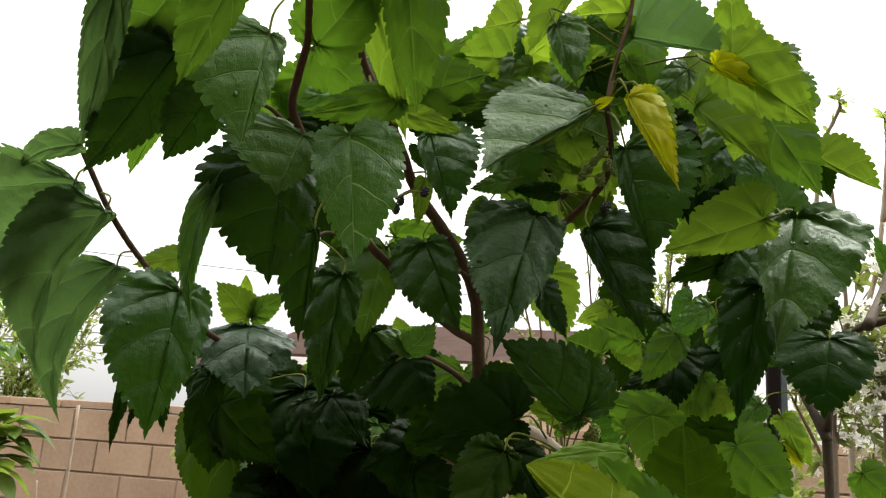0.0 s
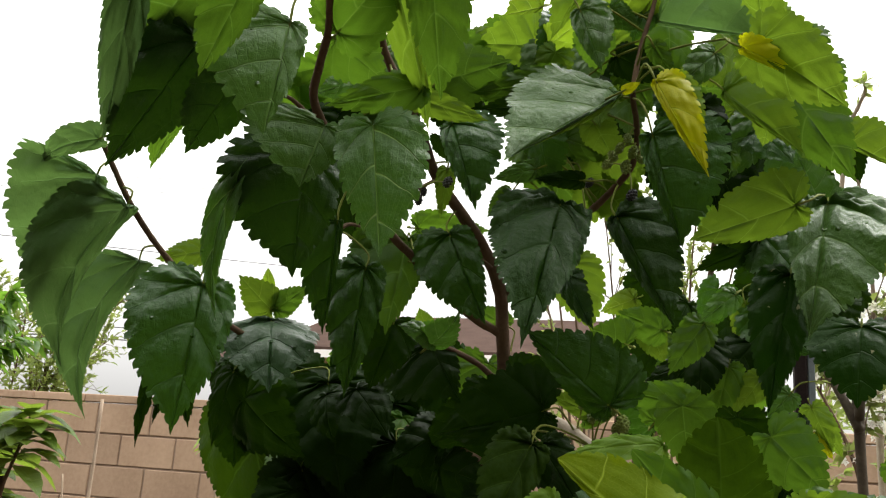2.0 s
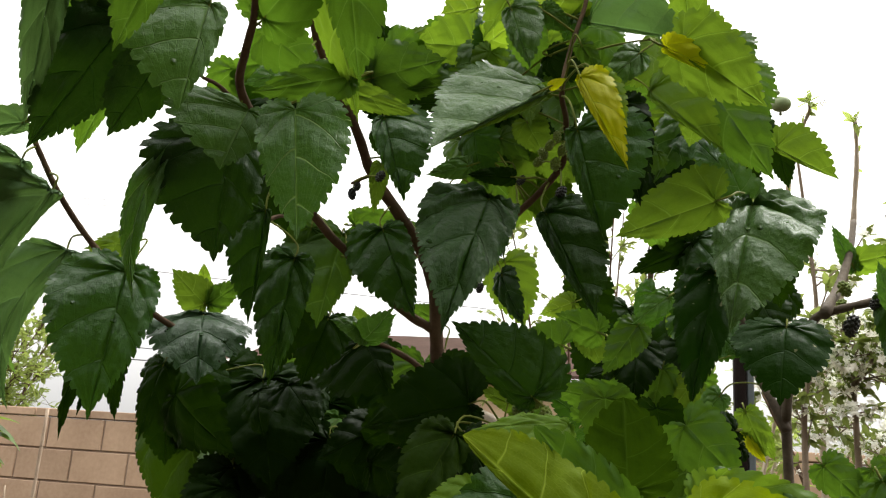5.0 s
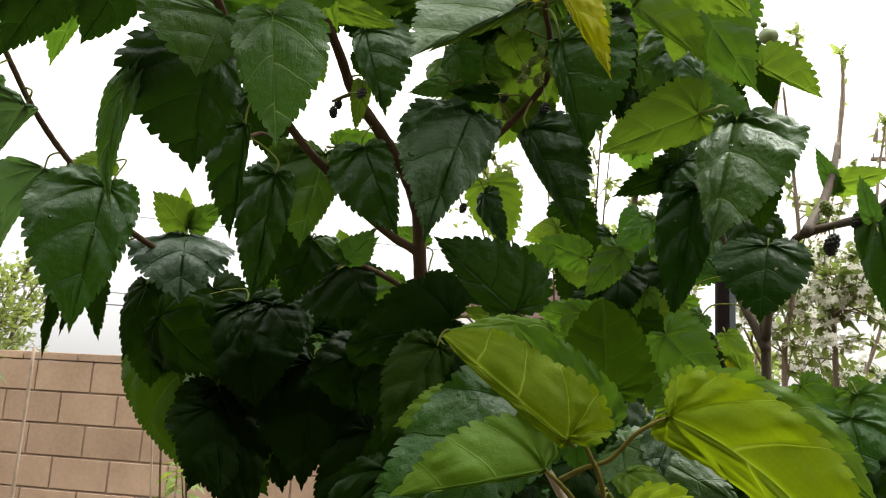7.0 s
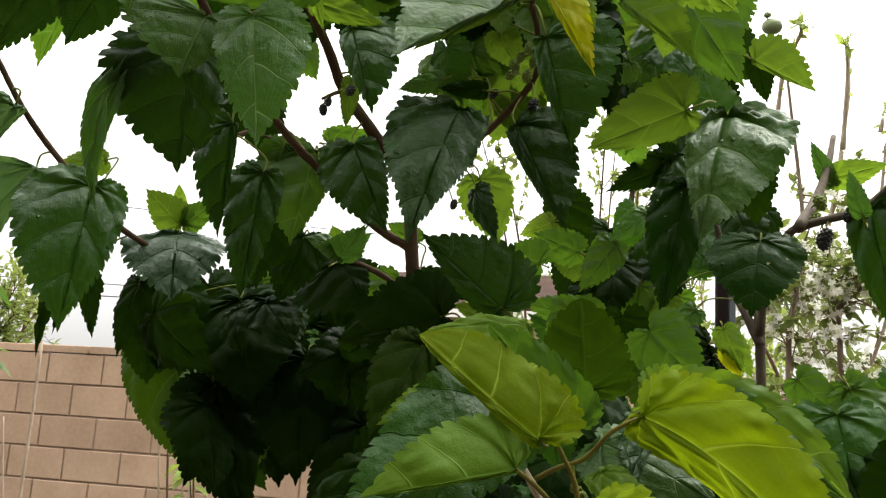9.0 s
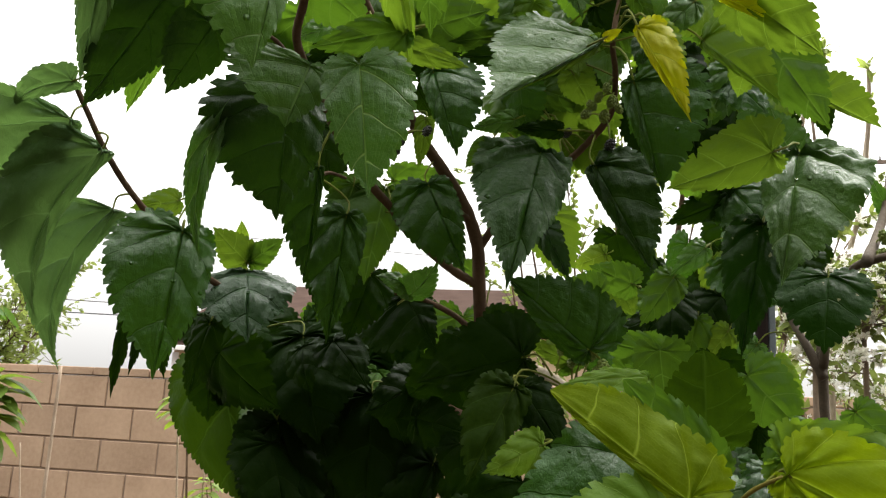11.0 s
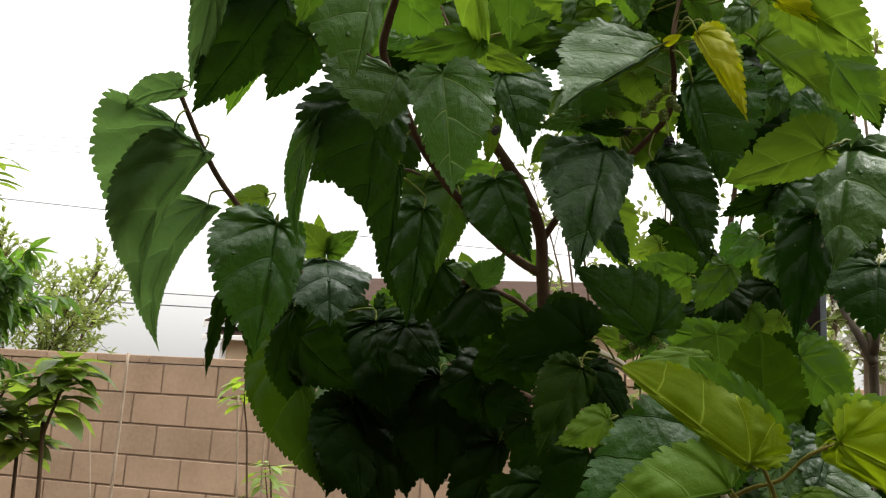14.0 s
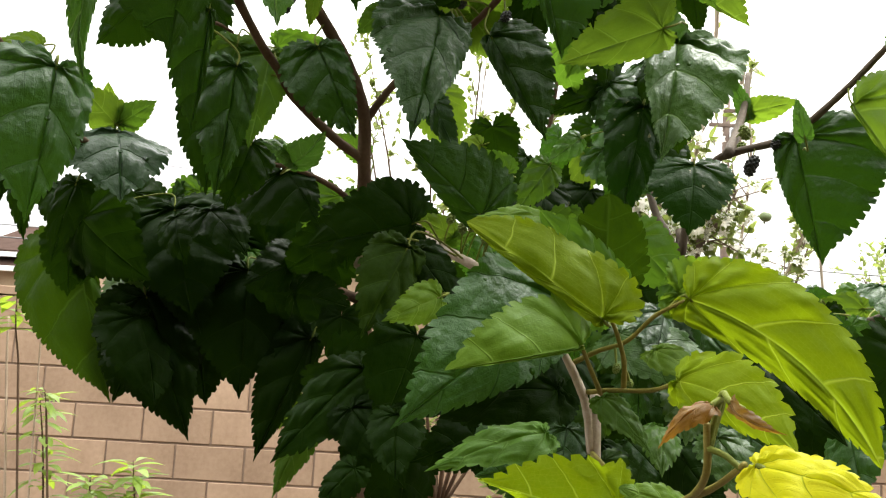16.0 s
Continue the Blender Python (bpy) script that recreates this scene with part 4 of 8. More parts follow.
mulberry_leaf(tree, "pale", (3.679, -4.334, 2.038), (3.623, -4.337, 2.035), 0.039, (0.06, -0.94, -0.33), 0.10, 0.06)
mulberry_leaf(tree, "gloss", (3.622, -4.387, 2.000), (3.641, -4.389, 1.942), (0.022, 0.010), (-0.07, -1.00, 0.03), 0.20, 0.05)
mulberry_leaf(tree, "soft", (3.685, -4.324, 2.019), (3.773, -4.335, 1.991), (0.051, 0.004), (-0.24, -0.88, -0.40), 0.10, 0.16)
mulberry_leaf(tree, "light", (3.760, -4.400, 1.953), (3.828, -4.372, 1.910), (0.033, 0.023), (0.03, -0.86, -0.51), 0.10, 0.12)
mulberry_leaf(tree, "yellow", (3.749, -4.404, 1.949), (3.806, -4.383, 1.927), (0.013, 0.005), (0.13, -0.84, -0.52), 0.10, 0.10)
mulberry_leaf(tree, "light", (3.739, -4.352, 1.936), (3.795, -4.374, 1.872), (0.035, 0.006), (-0.41, -0.91, -0.04), 0.15, 0.14)
mulberry_leaf(tree, "mid", (3.788, -4.339, 1.945), (3.833, -4.364, 1.851), (0.031, 0.028), (-0.38, -0.92, 0.06), 0.12, 0.10)
mulberry_leaf(tree, "yellow", (3.685, -4.429, 1.913), (3.722, -4.440, 1.833), (0.019, 0.005), (-0.21, -0.98, 0.04), 0.30, 0.10)
mulberry_leaf(tree, "satin", (3.682, -4.404, 1.880), (3.704, -4.398, 1.792), (0.051, 0.011), (-0.04, -1.00, -0.08), -0.10, 0.08)
mulberry_leaf(tree, "gloss", (3.653, -4.389, 1.921), (3.582, -4.484, 1.834), (0.003, 0.048), (0.74, -0.66, 0.13), 0.90, 0.06)
mulberry_leaf(tree, "light", (3.653, -4.379, 1.923), (3.585, -4.456, 1.849), (0.005, 0.010), (0.71, -0.70, 0.08), 0.10, 0.06)
mulberry_leaf(tree, "light", (3.789, -4.363, 1.835), (3.710, -4.312, 1.819), (0.017, 0.030), (-0.45, -0.81, -0.36), 0.05, 0.10)
mulberry_leaf(tree, "satin", (3.517, -4.384, 1.903), (3.543, -4.394, 1.824), (0.039, 0.012), (0.10, -0.98, 0.16), 0.10, 0.10)
mulberry_leaf(tree, "deep", (3.498, -4.300, 1.828), (3.539, -4.314, 1.743), (0.020, 0.040), (0.06, -0.98, 0.20), 0.10, 0.06)
mulberry_leaf(tree, "mid", (3.448, -4.272, 1.830), (3.442, -4.299, 1.733), (0.022, 0.049), (0.37, -0.90, 0.23), 0.10, 0.06)
mulberry_leaf(tree, "deep", (3.451, -4.388, 1.777), (3.445, -4.398, 1.669), (0.018, 0.027), (0.37, -0.93, 0.06), 0.10, 0.05)
mulberry_leaf(tree, "deep", (3.437, -4.424, 1.808), (3.427, -4.410, 1.717), (0.005, 0.027), (0.39, -0.90, -0.18), 0.20, 0.05)
mulberry_leaf(tree, "beaded", (3.601, -4.232, 1.803), (3.626, -4.241, 1.751), 0.029, (-0.49, -0.87, -0.10), 0.20, 0.05)
mulberry_leaf(tree, "light", (3.598, -4.196, 1.824), (3.622, -4.201, 1.755), (0.028, 0.026), (0.02, -1.00, 0.07), 0.10, 0.05)
mulberry_leaf(tree, "deep", (3.649, -4.351, 1.676), (3.581, -4.361, 1.734), (0.015, 0.042), (0.09, -0.99, -0.07), 0.10, 0.10)
mulberry_leaf(tree, "dark", (3.593, -4.318, 1.671), (3.499, -4.316, 1.646), (0.021, 0.040), (0.01, -1.00, -0.08), 0.10, 0.12)
mulberry_leaf(tree, "dark", (3.547, -4.215, 1.708), (3.617, -4.215, 1.695), (0.023, 0.003), (-0.01, -1.00, -0.05), 0.10, 0.08, bend=0.000, stalk=False)
mulberry_leaf(tree, "light", (3.627, -4.229, 1.675), (3.585, -4.244, 1.691), (0.009, 0.014), (0.28, -0.95, -0.12), 0.10, 0.08, bend=0.000, stalk=False)
mulberry_leaf(tree, "mid", (3.618, -4.229, 1.668), (3.651, -4.224, 1.680), (0.009, 0.008), (0.17, -0.99, -0.02), 0.10, 0.08, bend=0.000, stalk=False)
mulberry_leaf(tree, "dark", (3.455, -4.190, 1.738), (3.496, -4.216, 1.681), (0.020, 0.059), (-0.04, -0.92, 0.39), 0.10, 0.08)
mulberry_leaf(tree, "gloss", (3.446, -4.173, 1.752), (3.486, -4.186, 1.770), 0.024, (0.03, -0.78, -0.62), 0.20, 0.10)
mulberry_leaf(tree, "gloss", (3.445, -4.174, 1.753), (3.416, -4.205, 1.760), 0.019, (0.74, -0.66, 0.10), 0.20, 0.10)
mulberry_leaf(tree, "holed", (3.798, -4.252, 1.802), (3.774, -4.277, 1.679), (0.022, 0.029), (-0.05, -0.98, 0.21), 0.15, 0.06)
mulberry_leaf(tree, "holed", (3.873, -4.154, 1.773), (3.860, -4.184, 1.693), (0.041, 0.045), (-0.13, -0.92, 0.37), 0.10, 0.10, quilt=0.03)
mulberry_leaf(tree, "dark", (3.798, -4.053, 1.881), (3.719, -4.071, 1.843), (0.017, 0.024), (0.27, -0.96, -0.08), 0.10, 0.08)
mulberry_leaf(tree, "shade", (3.161, -4.009, 1.677), (3.225, -4.004, 1.483), (0.019, 0.077), (0.36, -0.93, 0.09), 0.90, 0.06)
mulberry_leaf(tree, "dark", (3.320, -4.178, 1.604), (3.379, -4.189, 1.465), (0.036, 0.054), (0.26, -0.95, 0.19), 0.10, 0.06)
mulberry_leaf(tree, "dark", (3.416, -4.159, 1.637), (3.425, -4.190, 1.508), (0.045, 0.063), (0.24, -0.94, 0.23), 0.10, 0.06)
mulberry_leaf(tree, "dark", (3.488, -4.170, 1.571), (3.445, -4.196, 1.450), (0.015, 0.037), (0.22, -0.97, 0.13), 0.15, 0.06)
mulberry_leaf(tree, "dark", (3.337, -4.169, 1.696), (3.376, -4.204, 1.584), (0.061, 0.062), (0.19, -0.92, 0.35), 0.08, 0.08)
mulberry_leaf(tree, "shade", (3.593, -4.380, 1.642), (3.566, -4.420, 1.570), (0.016, 0.028), (0.27, -0.88, 0.39), 0.10, 0.06)
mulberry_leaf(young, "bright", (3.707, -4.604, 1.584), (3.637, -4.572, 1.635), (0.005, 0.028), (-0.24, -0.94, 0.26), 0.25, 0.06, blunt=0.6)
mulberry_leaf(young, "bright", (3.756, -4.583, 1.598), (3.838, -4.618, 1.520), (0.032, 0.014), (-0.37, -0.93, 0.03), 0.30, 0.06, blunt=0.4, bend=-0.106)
mulberry_leaf(young, "light", (3.760, -4.540, 1.605), (3.865, -4.527, 1.557), (0.025, 0.016), (0.08, -0.99, -0.09), 0.20, 0.06, blunt=0.4, bend=-0.115, stalk=False)
mulberry_leaf(young, "light", (3.696, -4.606, 1.570), (3.630, -4.639, 1.555), (0.002, 0.027), (0.43, -0.90, 0.11), 0.30, 0.06, stalk=False, blunt=0.2)
mulberry_leaf(young, "satin", (3.689, -4.556, 1.596), (3.605, -4.616, 1.525), (0.026, 0.040), (0.35, -0.88, 0.32), 0.10, 0.10, quilt=0.03, stalk=False)
mulberry_leaf(young, "shade", (3.724, -4.501, 1.612), (3.721, -4.530, 1.663), (0.026, 0.027), (0.05, -0.87, -0.49), 0.10, 0.08, stalk=False, blunt=0.5)
mulberry_leaf(young, "mid", (3.721, -4.554, 1.591), (3.676, -4.580, 1.642), (0.016, 0.019), (0.25, -0.93, -0.25), 0.10, 0.08, stalk=False, blunt=0.4)
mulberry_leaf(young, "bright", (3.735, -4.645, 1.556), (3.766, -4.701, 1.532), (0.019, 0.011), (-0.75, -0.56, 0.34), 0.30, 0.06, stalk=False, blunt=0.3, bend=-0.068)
mulberry_leaf(side, "deep", (3.966, -4.187, 1.798), (3.986, -4.201, 1.668), (0.078, 0.024), (-0.41, -0.91, 0.03), -0.05, 0.06)
mulberry_leaf(side, "light", (3.998, -4.243, 1.817), (4.055, -4.292, 1.684), (0.059, 0.004), (-0.51, -0.86, 0.10), 0.10, 0.06)
mulberry_leaf(tree, "mid", (3.443, -4.474, 1.941), (3.479, -4.446, 1.914), 0.046, (0.34, -0.84, -0.42), 0.15, 0.06)
mulberry_leaf(tree, "mid", (3.515, -4.473, 1.899), (3.453, -4.508, 1.871), 0.031, (0.57, -0.77, -0.30), 0.15, 0.06)
mulberry_leaf(tree, "light", (3.495, -4.417, 1.913), (3.551, -4.396, 1.900), 0.022, (0.25, -0.89, -0.38), 0.15, 0.06)
mulberry_leaf(tree, "mid", (3.490, -4.348, 1.959), (3.554, -4.324, 1.989), 0.060, (0.47, -0.82, -0.32), 0.15, 0.06)
mulberry_leaf(tree, "mid", (3.599, -4.308, 1.972), (3.517, -4.337, 1.952), 0.034, (0.39, -0.85, -0.36), 0.15, 0.06)
mulberry_leaf(tree, "dark", (3.600, -4.356, 1.931), (3.530, -4.366, 1.923), 0.027, (0.18, -0.91, -0.38), 0.15, 0.06)
mulberry_leaf(tree, "gloss", (3.446, -4.440, 1.922), (3.423, -4.463, 1.900), 0.021, (0.77, -0.63, -0.11), 0.15, 0.06)
mulberry_leaf(tree, "gloss", (3.645, -4.349, 2.019), (3.669, -4.339, 2.003), 0.023, (0.06, -0.88, -0.47), 0.15, 0.06)
mulberry_leaf(tree, "light", (3.644, -4.290, 2.015), (3.719, -4.283, 2.004), 0.035, (0.02, -0.90, -0.44), 0.15, 0.06)
mulberry_leaf(tree, "dark", (3.650, -4.330, 1.984), (3.696, -4.336, 1.954), 0.030, (-0.28, -0.93, -0.24), 0.15, 0.06)
mulberry_leaf(tree, "mid", (3.682, -4.386, 1.964), (3.700, -4.373, 1.938), 0.017, (0.01, -0.91, -0.42), 0.15, 0.06)
mulberry_leaf(tree, "gloss", (3.729, -4.382, 1.956), (3.699, -4.389, 1.923), 0.026, (0.31, -0.95, -0.10), 0.15, 0.06)
mulberry_leaf(tree, "pale", (3.696, -4.410, 1.921), (3.721, -4.414, 1.880), 0.029, (-0.24, -0.97, -0.03), 0.15, 0.06)
mulberry_leaf(tree, "yellow", (3.660, -4.409, 1.916), (3.673, -4.410, 1.922), 0.008, (0.05, -0.91, -0.40), 0.15, 0.06)
mulberry_leaf(tree, "dark", (3.714, -4.384, 1.911), (3.731, -4.376, 1.826), 0.043, (-0.07, -0.99, -0.10), 0.15, 0.06)
mulberry_leaf(tree, "gloss", (3.774, -4.252, 1.951), (3.744, -4.249, 1.890), 0.042, (0.07, -1.00, -0.07), 0.15, 0.06)
mulberry_leaf(tree, "light", (3.629, -4.308, 1.930), (3.646, -4.296, 1.900), 0.033, (0.08, -0.93, -0.35), 0.15, 0.06)
mulberry_leaf(tree, "mid", (3.599, -4.269, 1.930), (3.650, -4.277, 1.907), 0.029, (-0.24, -0.95, -0.21), 0.15, 0.06)
mulberry_leaf(tree, "mid", (3.588, -4.243, 1.915), (3.551, -4.250, 1.915), 0.024, (0.15, -0.93, -0.32), 0.15, 0.06)
mulberry_leaf(tree, "gloss", (3.576, -4.301, 1.890), (3.536, -4.305, 1.880), 0.020, (0.18, -0.93, -0.31), 0.15, 0.06)
mulberry_leaf(tree, "dark", (3.619, -4.311, 1.875), (3.577, -4.317, 1.876), 0.017, (0.13, -0.94, -0.31), 0.15, 0.06)
mulberry_leaf(tree, "light", (3.775, -4.299, 2.007), (3.767, -4.332, 2.069), 0.040, (-0.08, -0.87, -0.48), 0.15, 0.06)
mulberry_leaf(tree, "mid", (3.772, -4.321, 1.960), (3.824, -4.309, 1.914), 0.055, (-0.12, -0.92, -0.38), 0.15, 0.06)
mulberry_leaf(side, "light", (3.867, -4.169, 1.955), (3.925, -4.169, 1.920), (0.031, 0.004), (-0.21, -0.92, -0.35), 0.15, 0.06)
mulberry_leaf(side, "dark", (3.876, -4.125, 1.976), (3.888, -4.111, 1.930), 0.028, (-0.18, -0.93, -0.32), 0.15, 0.06)
mulberry_leaf(tree, "gloss", (3.804, -4.205, 1.933), (3.787, -4.191, 1.894), 0.031, (-0.10, -0.95, -0.31), 0.15, 0.06)
mulberry_leaf(tree, "gloss", (3.830, -4.218, 1.878), (3.811, -4.225, 1.925), 0.042, (-0.17, -0.96, -0.21), 0.15, 0.06)
mulberry_leaf(tree, "mid", (3.420, -4.283, 1.834), (3.406, -4.277, 1.782), 0.040, (0.34, -0.92, -0.20), 0.15, 0.06)
mulberry_leaf(tree, "mid", (3.441, -4.216, 1.857), (3.515, -4.197, 1.859), 0.037, (0.25, -0.94, -0.25), 0.15, 0.06)
mulberry_leaf(tree, "light", (3.302, -4.253, 1.762), (3.272, -4.274, 1.794), 0.037, (0.46, -0.87, -0.16), 0.15, 0.06)
mulberry_leaf(tree, "mid", (3.306, -4.251, 1.763), (3.336, -4.241, 1.790), 0.027, (0.42, -0.89, -0.15), 0.15, 0.06)
mulberry_leaf(tree, "pale", (3.277, -4.213, 1.789), (3.276, -4.219, 1.814), 0.014, (0.45, -0.88, -0.17), 0.15, 0.06)
mulberry_leaf(tree, "light", (3.273, -4.346, 1.802), (3.247, -4.383, 1.785), 0.025, (0.83, -0.56, -0.04), 0.15, 0.06)
mulberry_leaf(tree, "light", (3.443, -4.164, 1.757), (3.434, -4.170, 1.781), 0.022, (0.28, -0.95, -0.14), 0.15, 0.06)
mulberry_leaf(tree, "mid", (3.530, -4.175, 1.763), (3.499, -4.184, 1.781), 0.027, (0.21, -0.97, -0.15), 0.15, 0.06)
mulberry_leaf(tree, "light", (3.496, -4.317, 1.886), (3.489, -4.306, 1.842), 0.018, (0.26, -0.92, -0.28), 0.15, 0.06)
mulberry_leaf(tree, "mid", (3.549, -4.279, 1.873), (3.527, -4.277, 1.851), 0.023, (0.20, -0.94, -0.27), 0.15, 0.06)
mulberry_leaf(tree, "mid", (3.382, -4.191, 1.726), (3.433, -4.177, 1.756), 0.026, (0.32, -0.94, -0.11), 0.15, 0.06)
mulberry_leaf(side, "mid", (3.647, -4.059, 1.762), (3.606, -4.064, 1.778), 0.052, (0.08, -0.99, -0.13), 0.15, 0.06)
mulberry_leaf(side, "pale", (3.652, -3.967, 1.830), (3.610, -3.967, 1.813), 0.031, (0.06, -0.98, -0.17), 0.15, 0.06)
mulberry_leaf(side, "mid", (3.686, -4.010, 1.786), (3.634, -4.015, 1.807), 0.043, (0.04, -0.99, -0.15), 0.15, 0.06)
mulberry_leaf(side, "light", (3.668, -3.961, 1.796), (3.690, -3.955, 1.752), 0.038, (0.02, -0.99, -0.12), 0.15, 0.06)
mulberry_leaf(side, "gloss", (3.764, -4.068, 1.818), (3.725, -4.081, 1.784), 0.028, (0.25, -0.97, 0.08), 0.15, 0.06)
mulberry_leaf(side, "mid", (3.731, -4.061, 1.786), (3.693, -4.073, 1.727), 0.041, (0.15, -0.98, 0.12), 0.15, 0.06)
mulberry_leaf(side, "light", (3.783, -3.969, 1.826), (3.787, -3.960, 1.761), 0.038, (-0.08, -0.99, -0.14), 0.15, 0.06)
mulberry_leaf(side, "dark", (3.713, -4.005, 1.749), (3.667, -4.053, 1.721), 0.026, (0.63, -0.74, 0.24), 0.15, 0.06)
mulberry_leaf(side, "mid", (3.760, -4.007, 1.746), (3.744, -4.001, 1.678), 0.040, (-0.05, -1.00, -0.07), 0.15, 0.06)
mulberry_leaf(side, "light", (3.795, -4.008, 1.733), (3.771, -4.003, 1.699), 0.033, (-0.08, -0.99, -0.08), 0.15, 0.06)
mulberry_leaf(side, "mid", (3.717, -4.151, 1.691), (3.641, -4.174, 1.703), 0.038, (0.27, -0.96, -0.11), 0.15, 0.06)
mulberry_leaf(side, "mid", (3.681, -4.150, 1.674), (3.709, -4.153, 1.717), 0.037, (0.01, -1.00, -0.07), 0.15, 0.06)
mulberry_leaf(side, "gloss", (3.819, -4.059, 1.713), (3.795, -4.055, 1.685), 0.028, (-0.11, -0.99, -0.06), 0.15, 0.06)
mulberry_leaf(side, "light", (3.869, -3.863, 1.713), (3.892, -3.865, 1.657), 0.033, (-0.15, -0.99, -0.04), 0.15, 0.06)
mulberry_leaf(side, "yellow", (3.869, -3.862, 1.686), (3.892, -3.864, 1.649), 0.022, (-0.15, -0.99, -0.03), 0.15, 0.06)
mulberry_leaf(tree, "dark", (3.291, -4.295, 1.695), (3.277, -4.297, 1.623), 0.033, (0.04, -1.00, 0.02), 0.15, 0.06)
mulberry_leaf(tree, "dark", (3.240, -4.346, 1.704), (3.227, -4.344, 1.618), 0.016, (0.12, -0.99, -0.01), 0.15, 0.06)
mulberry_leaf(tree, "dark", (3.248, -4.311, 1.698), (3.257, -4.308, 1.639), 0.022, (0.08, -0.99, 0.07), 0.15, 0.06)
mulberry_leaf(tree, "dark", (3.259, -4.351, 1.699), (3.247, -4.353, 1.639), 0.014, (0.10, -1.00, -0.02), 0.15, 0.06)
mulberry_leaf(tree, "light", (3.263, -4.144, 1.645), (3.285, -4.139, 1.710), 0.028, (0.46, -0.88, -0.08), 0.15, 0.06)
mulberry_leaf(tree, "light", (3.621, -4.435, 1.602), (3.584, -4.464, 1.582), 0.028, (0.55, -0.82, 0.17), 0.15, 0.06)
mulberry_leaf(tree, "dark", (3.598, -4.359, 1.643), (3.638, -4.391, 1.591), 0.040, (-0.15, -0.89, 0.43), 0.15, 0.06)
mulberry_leaf(young, "light", (3.690, -4.528, 1.645), (3.642, -4.575, 1.638), 0.018, (0.53, -0.63, 0.57), 0.15, 0.06, stalk=False)
mulberry_leaf(young, "dark", (3.720, -4.444, 1.617), (3.743, -4.484, 1.570), 0.043, (0.01, -0.76, 0.65), 0.15, 0.06, stalk=False)
mulberry_leaf(side, "dark", (3.825, -4.131, 1.671), (3.738, -4.175, 1.641), 0.042, (0.42, -0.90, 0.09), 0.15, 0.06)
mulberry_leaf(side, "dark", (3.828, -4.130, 1.659), (3.759, -4.174, 1.614), 0.036, (0.40, -0.88, 0.25), 0.15, 0.06)
mulberry_leaf(young, "gloss", (3.735, -4.504, 1.581), (3.799, -4.529, 1.552), 0.047, (-0.01, -0.76, 0.65), 0.15, 0.06, quilt=0.03, stalk=False)
mulberry_leaf(young, "light", (3.736, -4.594, 1.570), (3.762, -4.616, 1.553), 0.020, (-0.09, -0.68, 0.73), 0.15, 0.06, stalk=False)
mulberry_leaf(young, "mid", (3.767, -4.525, 1.616), (3.852, -4.579, 1.563), 0.042, (-0.25, -0.85, 0.47), 0.15, 0.06, stalk=False)
mulberry_leaf(side, "mid", (3.944, -3.944, 1.649), (3.994, -3.954, 1.601), 0.045, (-0.21, -0.98, -0.03), 0.15, 0.06)
mulberry_leaf(side, "mid", (3.993, -3.955, 1.647), (4.039, -3.966, 1.591), 0.045, (-0.25, -0.97, -0.02), 0.15, 0.06)
mulberry_leaf(side, "dark", (3.932, -4.145, 1.585), (3.986, -4.160, 1.552), 0.055, (-0.25, -0.97, 0.03), 0.15, 0.06)
mulberry_leaf(side, "light", (3.878, -3.837, 1.705), (3.908, -3.837, 1.653), 0.033, (-0.13, -0.99, -0.07), 0.15, 0.06)
mulberry_leaf(side, "light", (3.788, -3.933, 1.728), (3.751, -3.928, 1.697), 0.034, (-0.03, -0.99, -0.11), 0.15, 0.06)
mulberry_leaf(young, "dark", (3.568, -4.396, 1.548), (3.510, -4.430, 1.481), 0.052, (-0.06, -0.87, 0.49), 0.15, 0.06, stalk=False)
mulberry_leaf(young, "mid", (3.522, -4.364, 1.500), (3.502, -4.375, 1.448), 0.024, (-0.05, -0.97, 0.22), 0.15, 0.06, stalk=False)
mulberry_leaf(tree, "light", (3.474, -4.168, 1.521), (3.463, -4.173, 1.479), 0.019, (0.19, -0.98, 0.07), 0.15, 0.06)
mulberry_leaf(young, "dark", (3.570, -4.441, 1.483), (3.547, -4.448, 1.455), 0.027, (-0.20, -0.90, 0.40), 0.15, 0.06, stalk=False)
mulberry_leaf(young, "dark", (3.689, -4.575, 1.547), (3.602, -4.594, 1.534), 0.042, (0.06, -0.74, 0.67), 0.15, 0.06, stalk=False)
mulberry_leaf(young, "mid", (3.676, -4.645, 1.530), (3.624, -4.665, 1.513), 0.022, (0.04, -0.69, 0.72), 0.15, 0.06, stalk=False)
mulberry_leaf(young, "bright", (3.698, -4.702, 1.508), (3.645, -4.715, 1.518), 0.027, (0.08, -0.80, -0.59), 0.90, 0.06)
mulberry_leaf(young, "light", (3.721, -4.707, 1.510), (3.697, -4.701, 1.517), 0.018, (0.01, -0.74, 0.67), 0.15, 0.06, stalk=False)
mulberry_leaf(young, "red", (3.703, -4.804, 1.553), (3.688, -4.808, 1.541), 0.006, (-0.17, -0.82, 0.54), 0.70, 0.30, wave=0.06)
mulberry_leaf(young, "red", (3.707, -4.806, 1.554), (3.718, -4.817, 1.547), 0.004, (-0.75, -0.66, -0.09), 0.70, 0.30, wave=0.06)
mulberry_leaf(young, "yellow", (3.711, -4.815, 1.539), (3.732, -4.840, 1.534), 0.017, (-0.44, -0.51, 0.74), 0.15, 0.06)
mulberry_leaf(young, "mid", (3.715, -4.569, 1.544), (3.735, -4.595, 1.519), 0.018, (-0.12, -0.73, 0.67), 0.15, 0.06, stalk=False)
